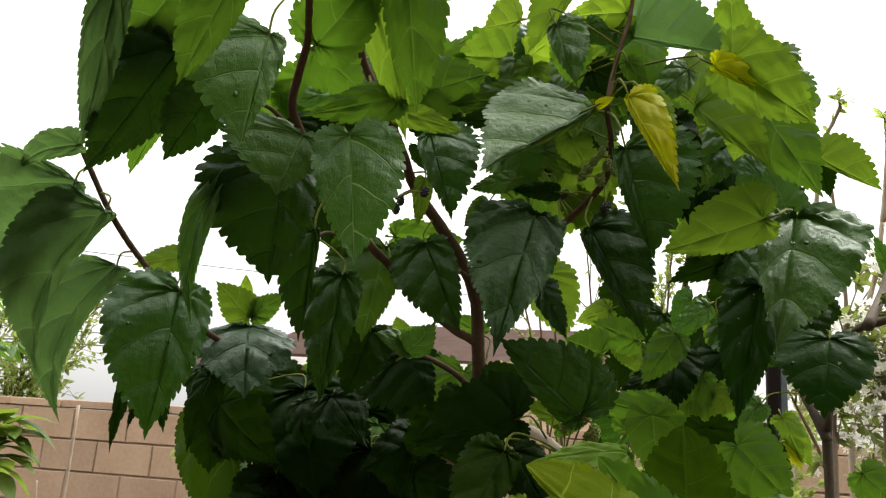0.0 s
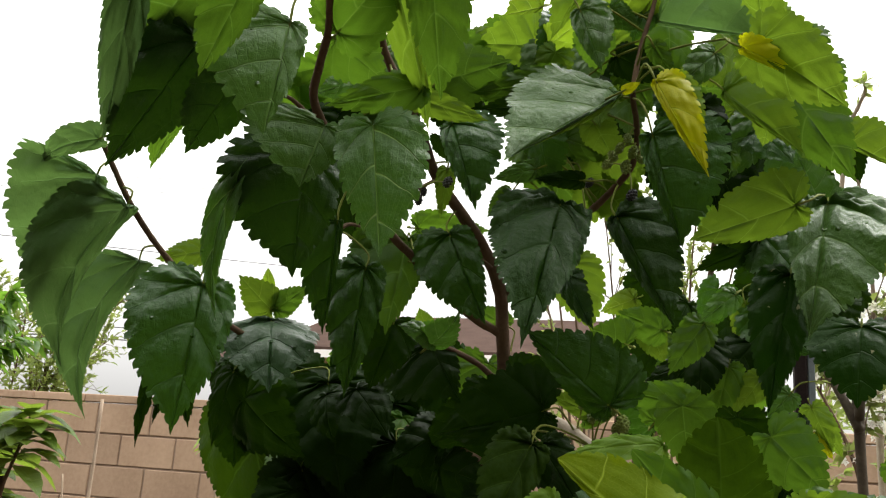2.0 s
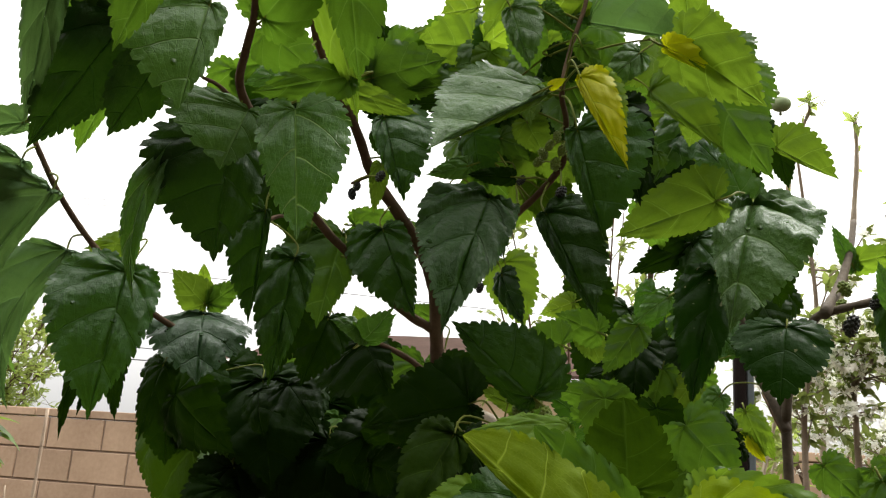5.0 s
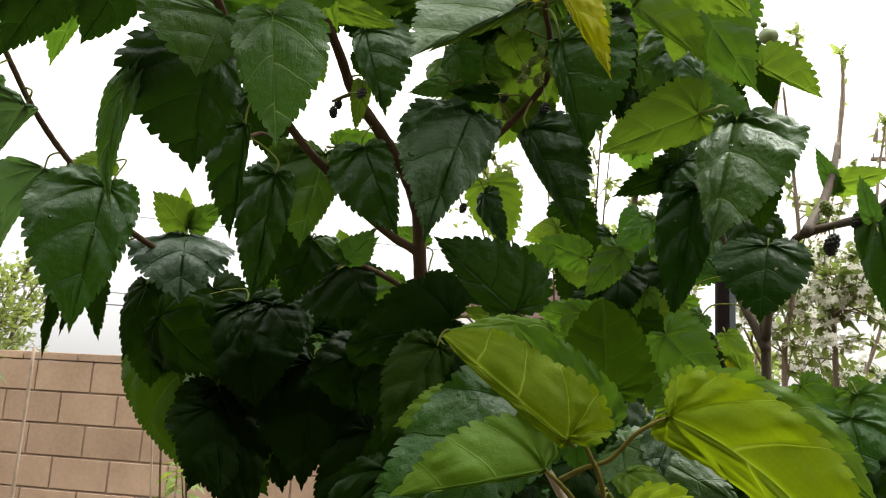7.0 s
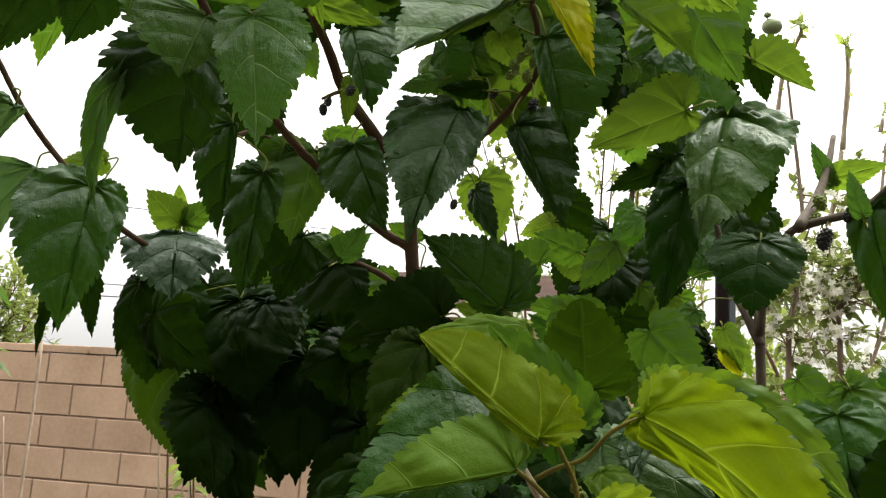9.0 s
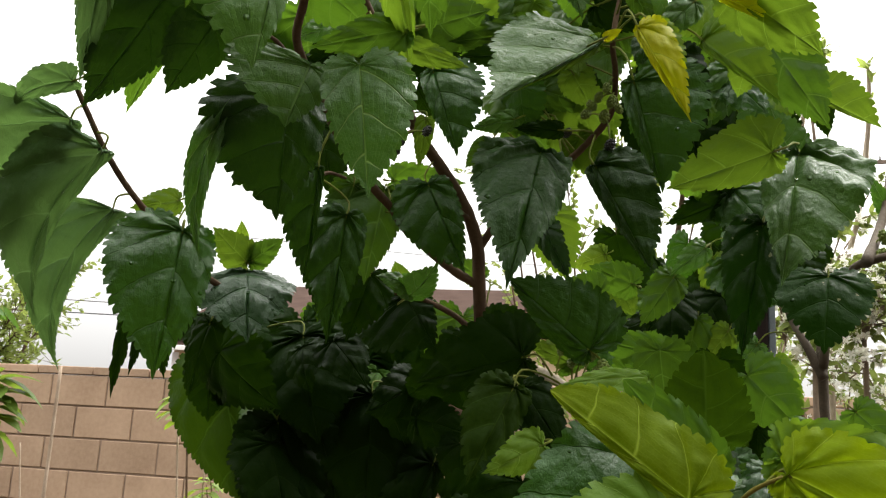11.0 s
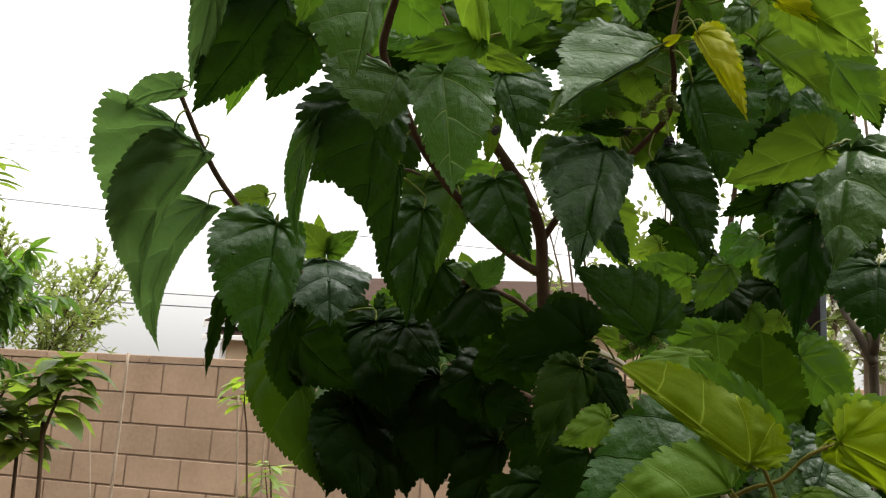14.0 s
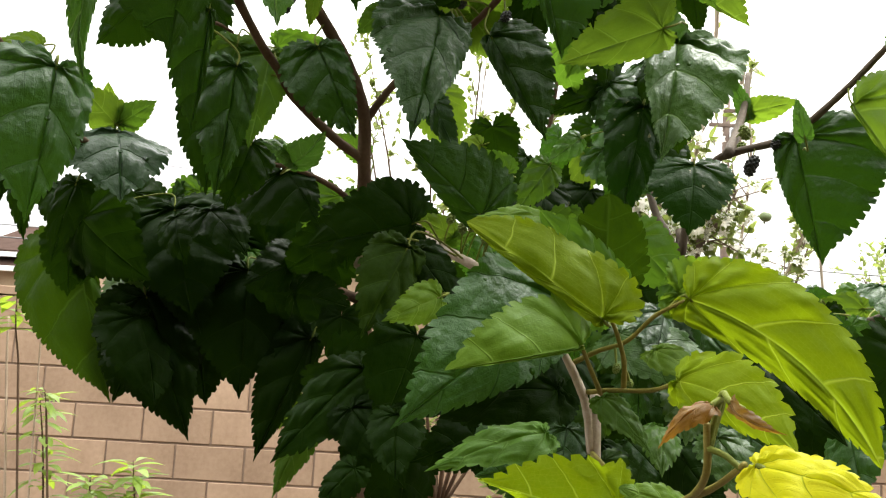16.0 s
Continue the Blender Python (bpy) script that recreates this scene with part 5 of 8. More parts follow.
mulberry_leaf(young, "gloss", (3.780, -4.555, 1.525), (3.795, -4.585, 1.493), 0.029, (-0.18, -0.75, 0.63), 0.15, 0.06, stalk=False)
mulberry_leaf(young, "dark", (3.819, -4.503, 1.569), (3.853, -4.550, 1.524), 0.042, (-0.24, -0.76, 0.61), 0.15, 0.06, stalk=False)
mulberry_leaf(side, "light", (4.037, -4.362, 1.685), (3.978, -4.337, 1.676), 0.038, (-0.38, -0.92, -0.12), 0.15, 0.06)
mulberry_leaf(side, "dark", (4.000, -4.323, 1.675), (4.045, -4.338, 1.629), 0.034, (-0.39, -0.92, -0.08), 0.15, 0.06)
mulberry_leaf(side, "light", (4.051, -4.146, 1.633), (3.998, -4.128, 1.633), 0.032, (-0.32, -0.95, -0.05), 0.15, 0.06)
mulberry_leaf(side, "gloss", (3.998, -4.232, 1.608), (4.035, -4.245, 1.582), 0.029, (-0.34, -0.94, -0.01), 0.15, 0.06)
mulberry_leaf(side, "mid", (3.949, -4.166, 1.631), (3.972, -4.224, 1.551), 0.050, (-0.44, -0.78, 0.44), 0.15, 0.06)
mulberry_leaf(side, "dark", (3.995, -4.179, 1.626), (3.996, -4.179, 1.560), 0.045, (-0.30, -0.95, -0.01), 0.15, 0.06)
mulberry_leaf(side, "mid", (3.949, -4.374, 1.577), (4.001, -4.428, 1.546), 0.035, (-0.65, -0.74, 0.19), 0.15, 0.06)
mulberry_leaf(side, "dark", (3.938, -4.423, 1.561), (3.991, -4.447, 1.523), 0.043, (-0.37, -0.93, 0.06), 0.15, 0.06)
mulberry_leaf(side, "gloss", (3.914, -4.501, 1.538), (3.922, -4.506, 1.513), 0.021, (-0.34, -0.94, 0.09), 0.15, 0.06)
mulberry_leaf(side, "dark", (3.938, -4.371, 1.550), (3.943, -4.378, 1.487), 0.041, (-0.31, -0.95, 0.09), 0.15, 0.06)
mulberry_leaf(side, "mid", (3.985, -4.379, 1.841), (4.015, -4.388, 1.757), 0.048, (-0.46, -0.89, -0.07), 0.15, 0.06)
mulberry_leaf(side, "mid", (3.996, -4.362, 1.844), (3.973, -4.362, 1.866), 0.020, (-0.34, -0.88, -0.33), 0.15, 0.06)
mulberry_leaf(side, "gloss", (3.931, -4.296, 1.768), (3.920, -4.302, 1.804), 0.016, (-0.26, -0.93, -0.24), 0.15, 0.06)
mulberry_leaf(side, "light", (3.964, -4.052, 1.865), (4.017, -4.070, 1.876), 0.031, (-0.26, -0.93, -0.26), 0.15, 0.06)
mulberry_leaf(side, "gloss", (3.963, -4.050, 1.858), (3.940, -4.058, 1.907), 0.020, (-0.22, -0.94, -0.27), 0.15, 0.06)
# Fill leaves between and behind; the dark ones carry shade in their colour.
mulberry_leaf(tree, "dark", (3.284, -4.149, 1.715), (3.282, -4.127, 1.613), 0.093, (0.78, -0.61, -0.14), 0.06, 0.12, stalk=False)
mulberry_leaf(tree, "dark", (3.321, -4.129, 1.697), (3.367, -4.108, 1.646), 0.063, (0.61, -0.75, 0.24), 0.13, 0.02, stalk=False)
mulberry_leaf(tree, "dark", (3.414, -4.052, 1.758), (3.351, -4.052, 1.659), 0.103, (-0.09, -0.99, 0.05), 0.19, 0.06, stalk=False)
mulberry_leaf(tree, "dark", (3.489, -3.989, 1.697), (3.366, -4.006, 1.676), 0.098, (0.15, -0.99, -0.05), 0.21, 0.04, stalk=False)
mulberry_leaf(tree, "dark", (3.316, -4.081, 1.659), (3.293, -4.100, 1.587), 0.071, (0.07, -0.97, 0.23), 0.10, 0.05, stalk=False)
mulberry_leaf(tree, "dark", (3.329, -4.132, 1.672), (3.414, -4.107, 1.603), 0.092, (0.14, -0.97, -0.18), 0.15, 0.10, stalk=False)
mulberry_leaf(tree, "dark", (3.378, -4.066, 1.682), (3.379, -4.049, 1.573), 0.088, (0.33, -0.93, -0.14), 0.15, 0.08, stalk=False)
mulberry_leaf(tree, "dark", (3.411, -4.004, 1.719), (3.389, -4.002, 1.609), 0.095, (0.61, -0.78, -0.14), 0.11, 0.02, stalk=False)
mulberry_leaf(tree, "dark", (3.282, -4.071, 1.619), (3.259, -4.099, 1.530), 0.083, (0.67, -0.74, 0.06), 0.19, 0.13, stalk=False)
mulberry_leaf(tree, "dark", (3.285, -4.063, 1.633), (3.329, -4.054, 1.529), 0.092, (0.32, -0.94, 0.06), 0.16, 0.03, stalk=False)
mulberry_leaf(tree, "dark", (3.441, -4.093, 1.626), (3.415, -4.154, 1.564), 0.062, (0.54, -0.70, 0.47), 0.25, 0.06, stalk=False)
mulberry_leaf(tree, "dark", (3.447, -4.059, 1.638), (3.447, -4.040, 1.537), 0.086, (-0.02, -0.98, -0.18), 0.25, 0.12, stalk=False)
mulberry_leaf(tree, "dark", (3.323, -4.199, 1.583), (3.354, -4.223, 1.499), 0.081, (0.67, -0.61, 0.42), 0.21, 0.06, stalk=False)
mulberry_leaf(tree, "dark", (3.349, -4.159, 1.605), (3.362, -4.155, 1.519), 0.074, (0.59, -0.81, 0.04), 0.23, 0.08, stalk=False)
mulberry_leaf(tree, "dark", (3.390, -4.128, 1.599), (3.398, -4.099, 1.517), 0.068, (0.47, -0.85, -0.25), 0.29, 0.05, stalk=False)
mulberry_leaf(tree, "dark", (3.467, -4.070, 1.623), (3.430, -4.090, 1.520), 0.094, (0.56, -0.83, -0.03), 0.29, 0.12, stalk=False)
mulberry_leaf(tree, "mid", (3.363, -4.255, 2.029), (3.415, -4.253, 1.994), 0.047, (0.10, -0.99, 0.09), 0.06, 0.10, stalk=False)
mulberry_leaf(tree, "mid", (3.404, -4.239, 2.064), (3.446, -4.203, 2.004), 0.066, (0.30, -0.90, -0.32), 0.12, 0.02, stalk=False)
mulberry_leaf(tree, "dark", (3.470, -4.253, 2.043), (3.428, -4.278, 1.992), 0.057, (0.79, -0.45, -0.42), 0.13, 0.04, stalk=False)
mulberry_leaf(tree, "mid", (3.484, -4.284, 2.018), (3.534, -4.241, 1.985), 0.060, (0.18, -0.72, -0.67), 0.28, 0.11, stalk=False)
mulberry_leaf(tree, "mid", (3.535, -4.225, 2.080), (3.562, -4.183, 2.009), 0.073, (0.41, -0.85, -0.34), 0.12, 0.08, stalk=False)
mulberry_leaf(tree, "mid", (3.590, -4.242, 2.053), (3.586, -4.233, 1.979), 0.060, (-0.09, -0.99, -0.12), 0.19, 0.07, stalk=False)
mulberry_leaf(tree, "mid", (3.609, -4.219, 2.055), (3.656, -4.212, 1.987), 0.072, (-0.47, -0.78, -0.41), 0.23, 0.08, stalk=False)
mulberry_leaf(tree, "dark", (3.416, -4.277, 1.993), (3.362, -4.293, 1.951), 0.057, (0.53, -0.75, -0.39), 0.22, 0.13, stalk=False)
mulberry_leaf(tree, "dark", (3.425, -4.301, 1.991), (3.467, -4.302, 1.952), 0.042, (0.12, -0.98, 0.14), 0.27, 0.03, stalk=False)
mulberry_leaf(tree, "dark", (3.496, -4.254, 1.967), (3.447, -4.289, 1.973), 0.048, (0.55, -0.81, -0.21), 0.06, 0.06, stalk=False)
mulberry_leaf(tree, "dark", (3.481, -4.215, 2.029), (3.491, -4.210, 1.970), 0.049, (0.54, -0.84, 0.01), 0.28, 0.11, stalk=False)
mulberry_leaf(tree, "dark", (3.540, -4.208, 2.059), (3.543, -4.212, 1.977), 0.067, (0.62, -0.78, 0.06), 0.14, 0.09, stalk=False)
mulberry_leaf(tree, "dark", (3.570, -4.200, 2.046), (3.607, -4.153, 2.008), 0.056, (0.07, -0.67, -0.74), 0.27, 0.10, stalk=False)
mulberry_leaf(tree, "dark", (3.624, -4.246, 2.031), (3.636, -4.261, 1.948), 0.059, (-0.30, -0.95, 0.13), 0.29, 0.08, stalk=False)
mulberry_leaf(tree, "mid", (3.386, -4.287, 1.973), (3.405, -4.256, 1.923), 0.051, (0.16, -0.87, -0.46), 0.29, 0.10, stalk=False)
mulberry_leaf(tree, "dark", (3.423, -4.255, 1.993), (3.403, -4.250, 1.937), 0.053, (-0.09, -0.99, -0.06), 0.28, 0.14, stalk=False)
mulberry_leaf(side, "satin", (3.660, -3.931, 1.826), (3.625, -3.903, 1.783), 0.046, (-0.14, -0.88, -0.45), 0.19, 0.04, stalk=False)
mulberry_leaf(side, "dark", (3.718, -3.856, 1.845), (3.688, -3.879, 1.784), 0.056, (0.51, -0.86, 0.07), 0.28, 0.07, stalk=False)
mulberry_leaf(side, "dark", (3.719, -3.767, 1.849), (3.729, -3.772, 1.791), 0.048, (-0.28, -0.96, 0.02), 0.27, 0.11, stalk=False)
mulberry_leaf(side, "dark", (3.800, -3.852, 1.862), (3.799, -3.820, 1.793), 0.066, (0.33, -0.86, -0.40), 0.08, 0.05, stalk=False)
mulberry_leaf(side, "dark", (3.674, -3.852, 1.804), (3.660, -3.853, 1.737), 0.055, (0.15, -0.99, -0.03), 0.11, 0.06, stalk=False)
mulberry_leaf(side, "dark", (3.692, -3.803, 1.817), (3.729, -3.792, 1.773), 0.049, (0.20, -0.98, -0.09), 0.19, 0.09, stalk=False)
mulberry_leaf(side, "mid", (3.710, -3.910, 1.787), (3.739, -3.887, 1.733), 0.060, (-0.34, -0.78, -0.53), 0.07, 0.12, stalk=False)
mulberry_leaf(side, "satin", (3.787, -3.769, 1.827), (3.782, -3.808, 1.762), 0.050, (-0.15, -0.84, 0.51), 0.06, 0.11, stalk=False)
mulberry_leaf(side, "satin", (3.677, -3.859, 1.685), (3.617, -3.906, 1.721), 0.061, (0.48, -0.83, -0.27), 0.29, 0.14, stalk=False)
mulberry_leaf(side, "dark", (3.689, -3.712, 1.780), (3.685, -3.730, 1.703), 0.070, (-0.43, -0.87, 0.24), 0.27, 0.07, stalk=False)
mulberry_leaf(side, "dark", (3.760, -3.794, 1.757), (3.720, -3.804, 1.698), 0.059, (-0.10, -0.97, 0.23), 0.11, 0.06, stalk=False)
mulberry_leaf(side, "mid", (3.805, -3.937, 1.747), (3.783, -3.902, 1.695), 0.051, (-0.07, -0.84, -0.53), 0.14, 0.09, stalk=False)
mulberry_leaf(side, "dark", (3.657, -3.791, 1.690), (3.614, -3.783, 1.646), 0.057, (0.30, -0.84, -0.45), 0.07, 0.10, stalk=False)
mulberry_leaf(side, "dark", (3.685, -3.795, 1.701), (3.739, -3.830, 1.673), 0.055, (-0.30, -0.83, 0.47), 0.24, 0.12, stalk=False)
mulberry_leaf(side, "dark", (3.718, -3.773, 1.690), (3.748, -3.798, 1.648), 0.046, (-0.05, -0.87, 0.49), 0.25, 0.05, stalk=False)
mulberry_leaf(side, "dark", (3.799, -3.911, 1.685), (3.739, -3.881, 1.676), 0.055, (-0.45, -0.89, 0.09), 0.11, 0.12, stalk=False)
mulberry_leaf(young, "mid", (3.705, -4.329, 1.680), (3.713, -4.310, 1.627), 0.046, (-0.20, -0.91, -0.35), 0.11, 0.08, stalk=False)
mulberry_leaf(young, "dark", (3.744, -4.365, 1.671), (3.753, -4.345, 1.629), 0.038, (-0.26, -0.85, -0.46), 0.25, 0.04, stalk=False)
mulberry_leaf(young, "mid", (3.764, -4.390, 1.658), (3.802, -4.386, 1.619), 0.046, (-0.03, -0.99, -0.12), 0.09, 0.08, stalk=False)
mulberry_leaf(young, "mid", (3.733, -4.294, 1.618), (3.681, -4.346, 1.577), 0.055, (0.63, -0.76, 0.17), 0.23, 0.06, stalk=False)
mulberry_leaf(young, "mid", (3.766, -4.359, 1.644), (3.760, -4.342, 1.593), 0.048, (0.39, -0.86, -0.34), 0.06, 0.10, stalk=False)
mulberry_leaf(young, "dark", (3.770, -4.337, 1.632), (3.797, -4.382, 1.591), 0.047, (-0.75, -0.63, 0.21), 0.21, 0.07, stalk=False)
mulberry_leaf(young, "dark", (3.717, -4.339, 1.605), (3.703, -4.334, 1.550), 0.048, (0.24, -0.96, -0.14), 0.20, 0.12, stalk=False)
mulberry_leaf(young, "mid", (3.751, -4.398, 1.591), (3.739, -4.394, 1.548), 0.041, (-0.43, -0.90, 0.03), 0.29, 0.11, stalk=False)
mulberry_leaf(young, "dark", (3.786, -4.323, 1.606), (3.823, -4.353, 1.583), 0.043, (-0.33, -0.79, 0.51), 0.16, 0.04, stalk=False)
mulberry_leaf(young, "dark", (3.723, -4.403, 1.561), (3.715, -4.420, 1.519), 0.037, (0.22, -0.91, 0.34), 0.25, 0.14, stalk=False)
mulberry_leaf(young, "dark", (3.751, -4.391, 1.573), (3.762, -4.397, 1.533), 0.041, (-0.50, -0.87, -0.02), 0.20, 0.09, stalk=False)
mulberry_leaf(young, "mid", (3.806, -4.240, 1.573), (3.801, -4.230, 1.525), 0.041, (-0.02, -0.98, -0.20), 0.30, 0.08, stalk=False)
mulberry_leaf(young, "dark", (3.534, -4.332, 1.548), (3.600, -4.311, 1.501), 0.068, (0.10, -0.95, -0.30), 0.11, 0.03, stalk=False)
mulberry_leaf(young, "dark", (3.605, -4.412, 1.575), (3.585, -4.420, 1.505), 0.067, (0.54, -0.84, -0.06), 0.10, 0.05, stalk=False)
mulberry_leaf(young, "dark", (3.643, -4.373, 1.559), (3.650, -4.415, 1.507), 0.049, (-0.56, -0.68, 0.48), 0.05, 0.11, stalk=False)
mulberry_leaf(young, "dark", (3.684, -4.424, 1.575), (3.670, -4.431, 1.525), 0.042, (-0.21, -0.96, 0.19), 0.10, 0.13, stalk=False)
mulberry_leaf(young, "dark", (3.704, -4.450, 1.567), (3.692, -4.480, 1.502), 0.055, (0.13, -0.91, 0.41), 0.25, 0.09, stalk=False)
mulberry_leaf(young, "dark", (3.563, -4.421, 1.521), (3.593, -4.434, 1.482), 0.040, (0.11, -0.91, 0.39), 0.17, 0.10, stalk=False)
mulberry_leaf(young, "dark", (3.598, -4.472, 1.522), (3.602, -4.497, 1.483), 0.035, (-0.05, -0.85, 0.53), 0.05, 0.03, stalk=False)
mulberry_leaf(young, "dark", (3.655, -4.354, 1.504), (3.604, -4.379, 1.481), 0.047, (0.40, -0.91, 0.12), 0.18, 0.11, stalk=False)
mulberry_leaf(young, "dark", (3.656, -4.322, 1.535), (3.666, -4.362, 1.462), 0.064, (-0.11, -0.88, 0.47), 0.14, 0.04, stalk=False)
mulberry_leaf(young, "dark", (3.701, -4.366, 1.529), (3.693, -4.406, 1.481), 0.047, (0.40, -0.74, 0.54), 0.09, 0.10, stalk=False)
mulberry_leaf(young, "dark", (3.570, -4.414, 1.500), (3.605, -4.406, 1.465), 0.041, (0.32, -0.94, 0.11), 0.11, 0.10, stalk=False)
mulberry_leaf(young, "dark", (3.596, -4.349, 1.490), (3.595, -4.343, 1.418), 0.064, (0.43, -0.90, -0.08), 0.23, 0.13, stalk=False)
mulberry_leaf(side, "mid", (4.024, -3.980, 1.629), (4.030, -3.953, 1.554), 0.066, (-0.49, -0.81, -0.33), 0.13, 0.02, stalk=False)
mulberry_leaf(side, "satin", (4.075, -3.920, 1.664), (4.065, -3.950, 1.571), 0.078, (-0.34, -0.88, 0.33), 0.25, 0.05, stalk=False)
mulberry_leaf(side, "mid", (4.120, -3.969, 1.643), (4.103, -3.977, 1.556), 0.083, (0.10, -0.99, 0.07), 0.10, 0.10, stalk=False)
mulberry_leaf(side, "mid", (4.066, -4.140, 1.622), (4.072, -4.154, 1.558), 0.062, (-0.67, -0.73, 0.09), 0.10, 0.09, stalk=False)
mulberry_leaf(side, "mid", (4.107, -4.142, 1.616), (4.129, -4.179, 1.571), 0.056, (-0.67, -0.70, 0.25), 0.07, 0.13, stalk=False)
mulberry_leaf(side, "satin", (4.001, -4.082, 1.606), (3.967, -4.094, 1.539), 0.064, (0.10, -0.99, 0.12), 0.20, 0.12, stalk=False)
mulberry_leaf(side, "mid", (4.044, -4.018, 1.587), (4.058, -4.045, 1.533), 0.053, (-0.43, -0.85, 0.31), 0.12, 0.10, stalk=False)
mulberry_leaf(side, "satin", (4.099, -3.897, 1.600), (4.157, -3.888, 1.541), 0.076, (0.09, -0.99, -0.06), 0.29, 0.13, stalk=False)
mulberry_leaf(side, "mid", (4.101, -4.051, 1.579), (4.117, -4.087, 1.524), 0.062, (-0.74, -0.64, 0.20), 0.29, 0.04, stalk=False)
mulberry_leaf(side, "satin", (4.230, -3.960, 1.591), (4.155, -3.981, 1.540), 0.080, (0.25, -0.97, 0.02), 0.20, 0.06, stalk=False)
mulberry_leaf(side, "mid", (4.023, -3.912, 1.557), (4.012, -3.944, 1.466), 0.080, (-0.21, -0.91, 0.35), 0.17, 0.04, stalk=False)
mulberry_leaf(side, "satin", (3.998, -4.078, 1.557), (4.044, -4.067, 1.495), 0.074, (-0.43, -0.78, -0.46), 0.14, 0.09, stalk=False)
mulberry_leaf(side, "satin", (4.037, -4.101, 1.556), (4.056, -4.111, 1.497), 0.065, (-0.71, -0.70, -0.11), 0.10, 0.09, stalk=False)
mulberry_leaf(side, "mid", (4.191, -3.939, 1.517), (4.136, -3.899, 1.497), 0.073, (-0.42, -0.80, -0.44), 0.10, 0.13, stalk=False)
mulberry_leaf(side, "satin", (4.132, -4.080, 1.563), (4.137, -4.107, 1.494), 0.076, (-0.80, -0.57, 0.18), 0.22, 0.05, stalk=False)
mulberry_leaf(side, "satin", (4.033, -3.968, 1.516), (3.986, -3.960, 1.450), 0.070, (-0.24, -0.97, 0.05), 0.27, 0.10, stalk=False)
mulberry_leaf(side, "mid", (4.053, -3.912, 1.510), (4.100, -3.943, 1.449), 0.089, (0.03, -0.88, 0.47), 0.21, 0.12, stalk=False)
mulberry_leaf(side, "mid", (4.044, -4.059, 1.495), (4.061, -4.084, 1.439), 0.059, (-0.45, -0.86, 0.25), 0.26, 0.06, stalk=False)
mulberry_leaf(tree, "dark", (3.720, -4.141, 2.047), (3.765, -4.100, 2.002), 0.062, (0.37, -0.84, -0.40), 0.07, 0.07, stalk=False)
mulberry_leaf(tree, "dark", (3.782, -4.118, 2.037), (3.799, -4.100, 1.989), 0.045, (-0.17, -0.90, -0.40), 0.07, 0.09, stalk=False)
mulberry_leaf(tree, "mid", (3.817, -4.130, 2.050), (3.844, -4.115, 1.989), 0.059, (-0.33, -0.87, -0.37), 0.08, 0.09, stalk=False)
mulberry_leaf(tree, "dark", (3.721, -4.108, 2.021), (3.754, -4.096, 1.954), 0.062, (-0.12, -0.96, -0.24), 0.24, 0.08, stalk=False)
mulberry_leaf(tree, "mid", (3.801, -4.151, 1.985), (3.823, -4.144, 1.934), 0.051, (-0.50, -0.80, -0.33), 0.23, 0.05, stalk=False)
mulberry_leaf(tree, "dark", (3.846, -4.093, 2.008), (3.900, -4.065, 1.977), 0.056, (0.18, -0.86, -0.48), 0.29, 0.03, stalk=False)
mulberry_leaf(tree, "mid", (3.764, -4.093, 1.956), (3.741, -4.114, 1.873), 0.069, (0.48, -0.87, 0.09), 0.12, 0.10, stalk=False)
mulberry_leaf(tree, "mid", (3.771, -4.084, 1.951), (3.796, -4.096, 1.890), 0.051, (-0.15, -0.98, 0.14), 0.22, 0.02, stalk=False)
mulberry_leaf(tree, "dark", (3.823, -4.134, 1.943), (3.860, -4.147, 1.907), 0.049, (-0.62, -0.69, -0.38), 0.17, 0.04, stalk=False)
mulberry_leaf(tree, "mid", (3.737, -4.087, 1.919), (3.758, -4.068, 1.869), 0.053, (-0.46, -0.75, -0.48), 0.22, 0.07, stalk=False)
mulberry_leaf(tree, "dark", (3.795, -4.055, 1.938), (3.791, -4.067, 1.875), 0.055, (0.44, -0.89, 0.14), 0.15, 0.06, stalk=False)
mulberry_leaf(tree, "dark", (3.856, -4.086, 1.906), (3.849, -4.082, 1.833), 0.065, (-0.50, -0.87, -0.01), 0.29, 0.10, stalk=False)
# Next 36: unseen crown leaves above the view, added to shade the tree.
mulberry_leaf(tree, "light", (3.402, -4.653, 2.054), (3.405, -4.650, 1.999), 0.045, (0.42, -0.91, -0.03), 0.16, 0.07, stalk=False)
mulberry_leaf(tree, "dark", (3.473, -4.691, 2.040), (3.444, -4.656, 2.004), 0.060, (0.15, -0.65, -0.75), 0.18, 0.08, stalk=False)
mulberry_leaf(tree, "mid", (3.432, -4.597, 2.105), (3.490, -4.582, 2.058), 0.070, (0.22, -0.98, -0.03), 0.11, 0.03, stalk=False)
mulberry_leaf(tree, "light", (3.423, -4.475, 2.233), (3.468, -4.461, 2.171), 0.071, (-0.41, -0.78, -0.47), 0.17, 0.04, stalk=False)
mulberry_leaf(tree, "mid", (3.521, -4.587, 2.120), (3.548, -4.569, 2.053), 0.066, (-0.19, -0.93, -0.32), 0.07, 0.10, stalk=False)
mulberry_leaf(tree, "dark", (3.562, -4.528, 2.160), (3.534, -4.507, 2.089), 0.074, (0.47, -0.78, -0.42), 0.12, 0.10, stalk=False)
mulberry_leaf(tree, "mid", (3.593, -4.405, 2.274), (3.539, -4.378, 2.199), 0.095, (0.47, -0.67, -0.57), 0.16, 0.07, stalk=False)
mulberry_leaf(tree, "dark", (3.639, -4.541, 2.127), (3.625, -4.490, 2.105), 0.056, (-0.35, -0.44, -0.82), 0.06, 0.14, stalk=False)
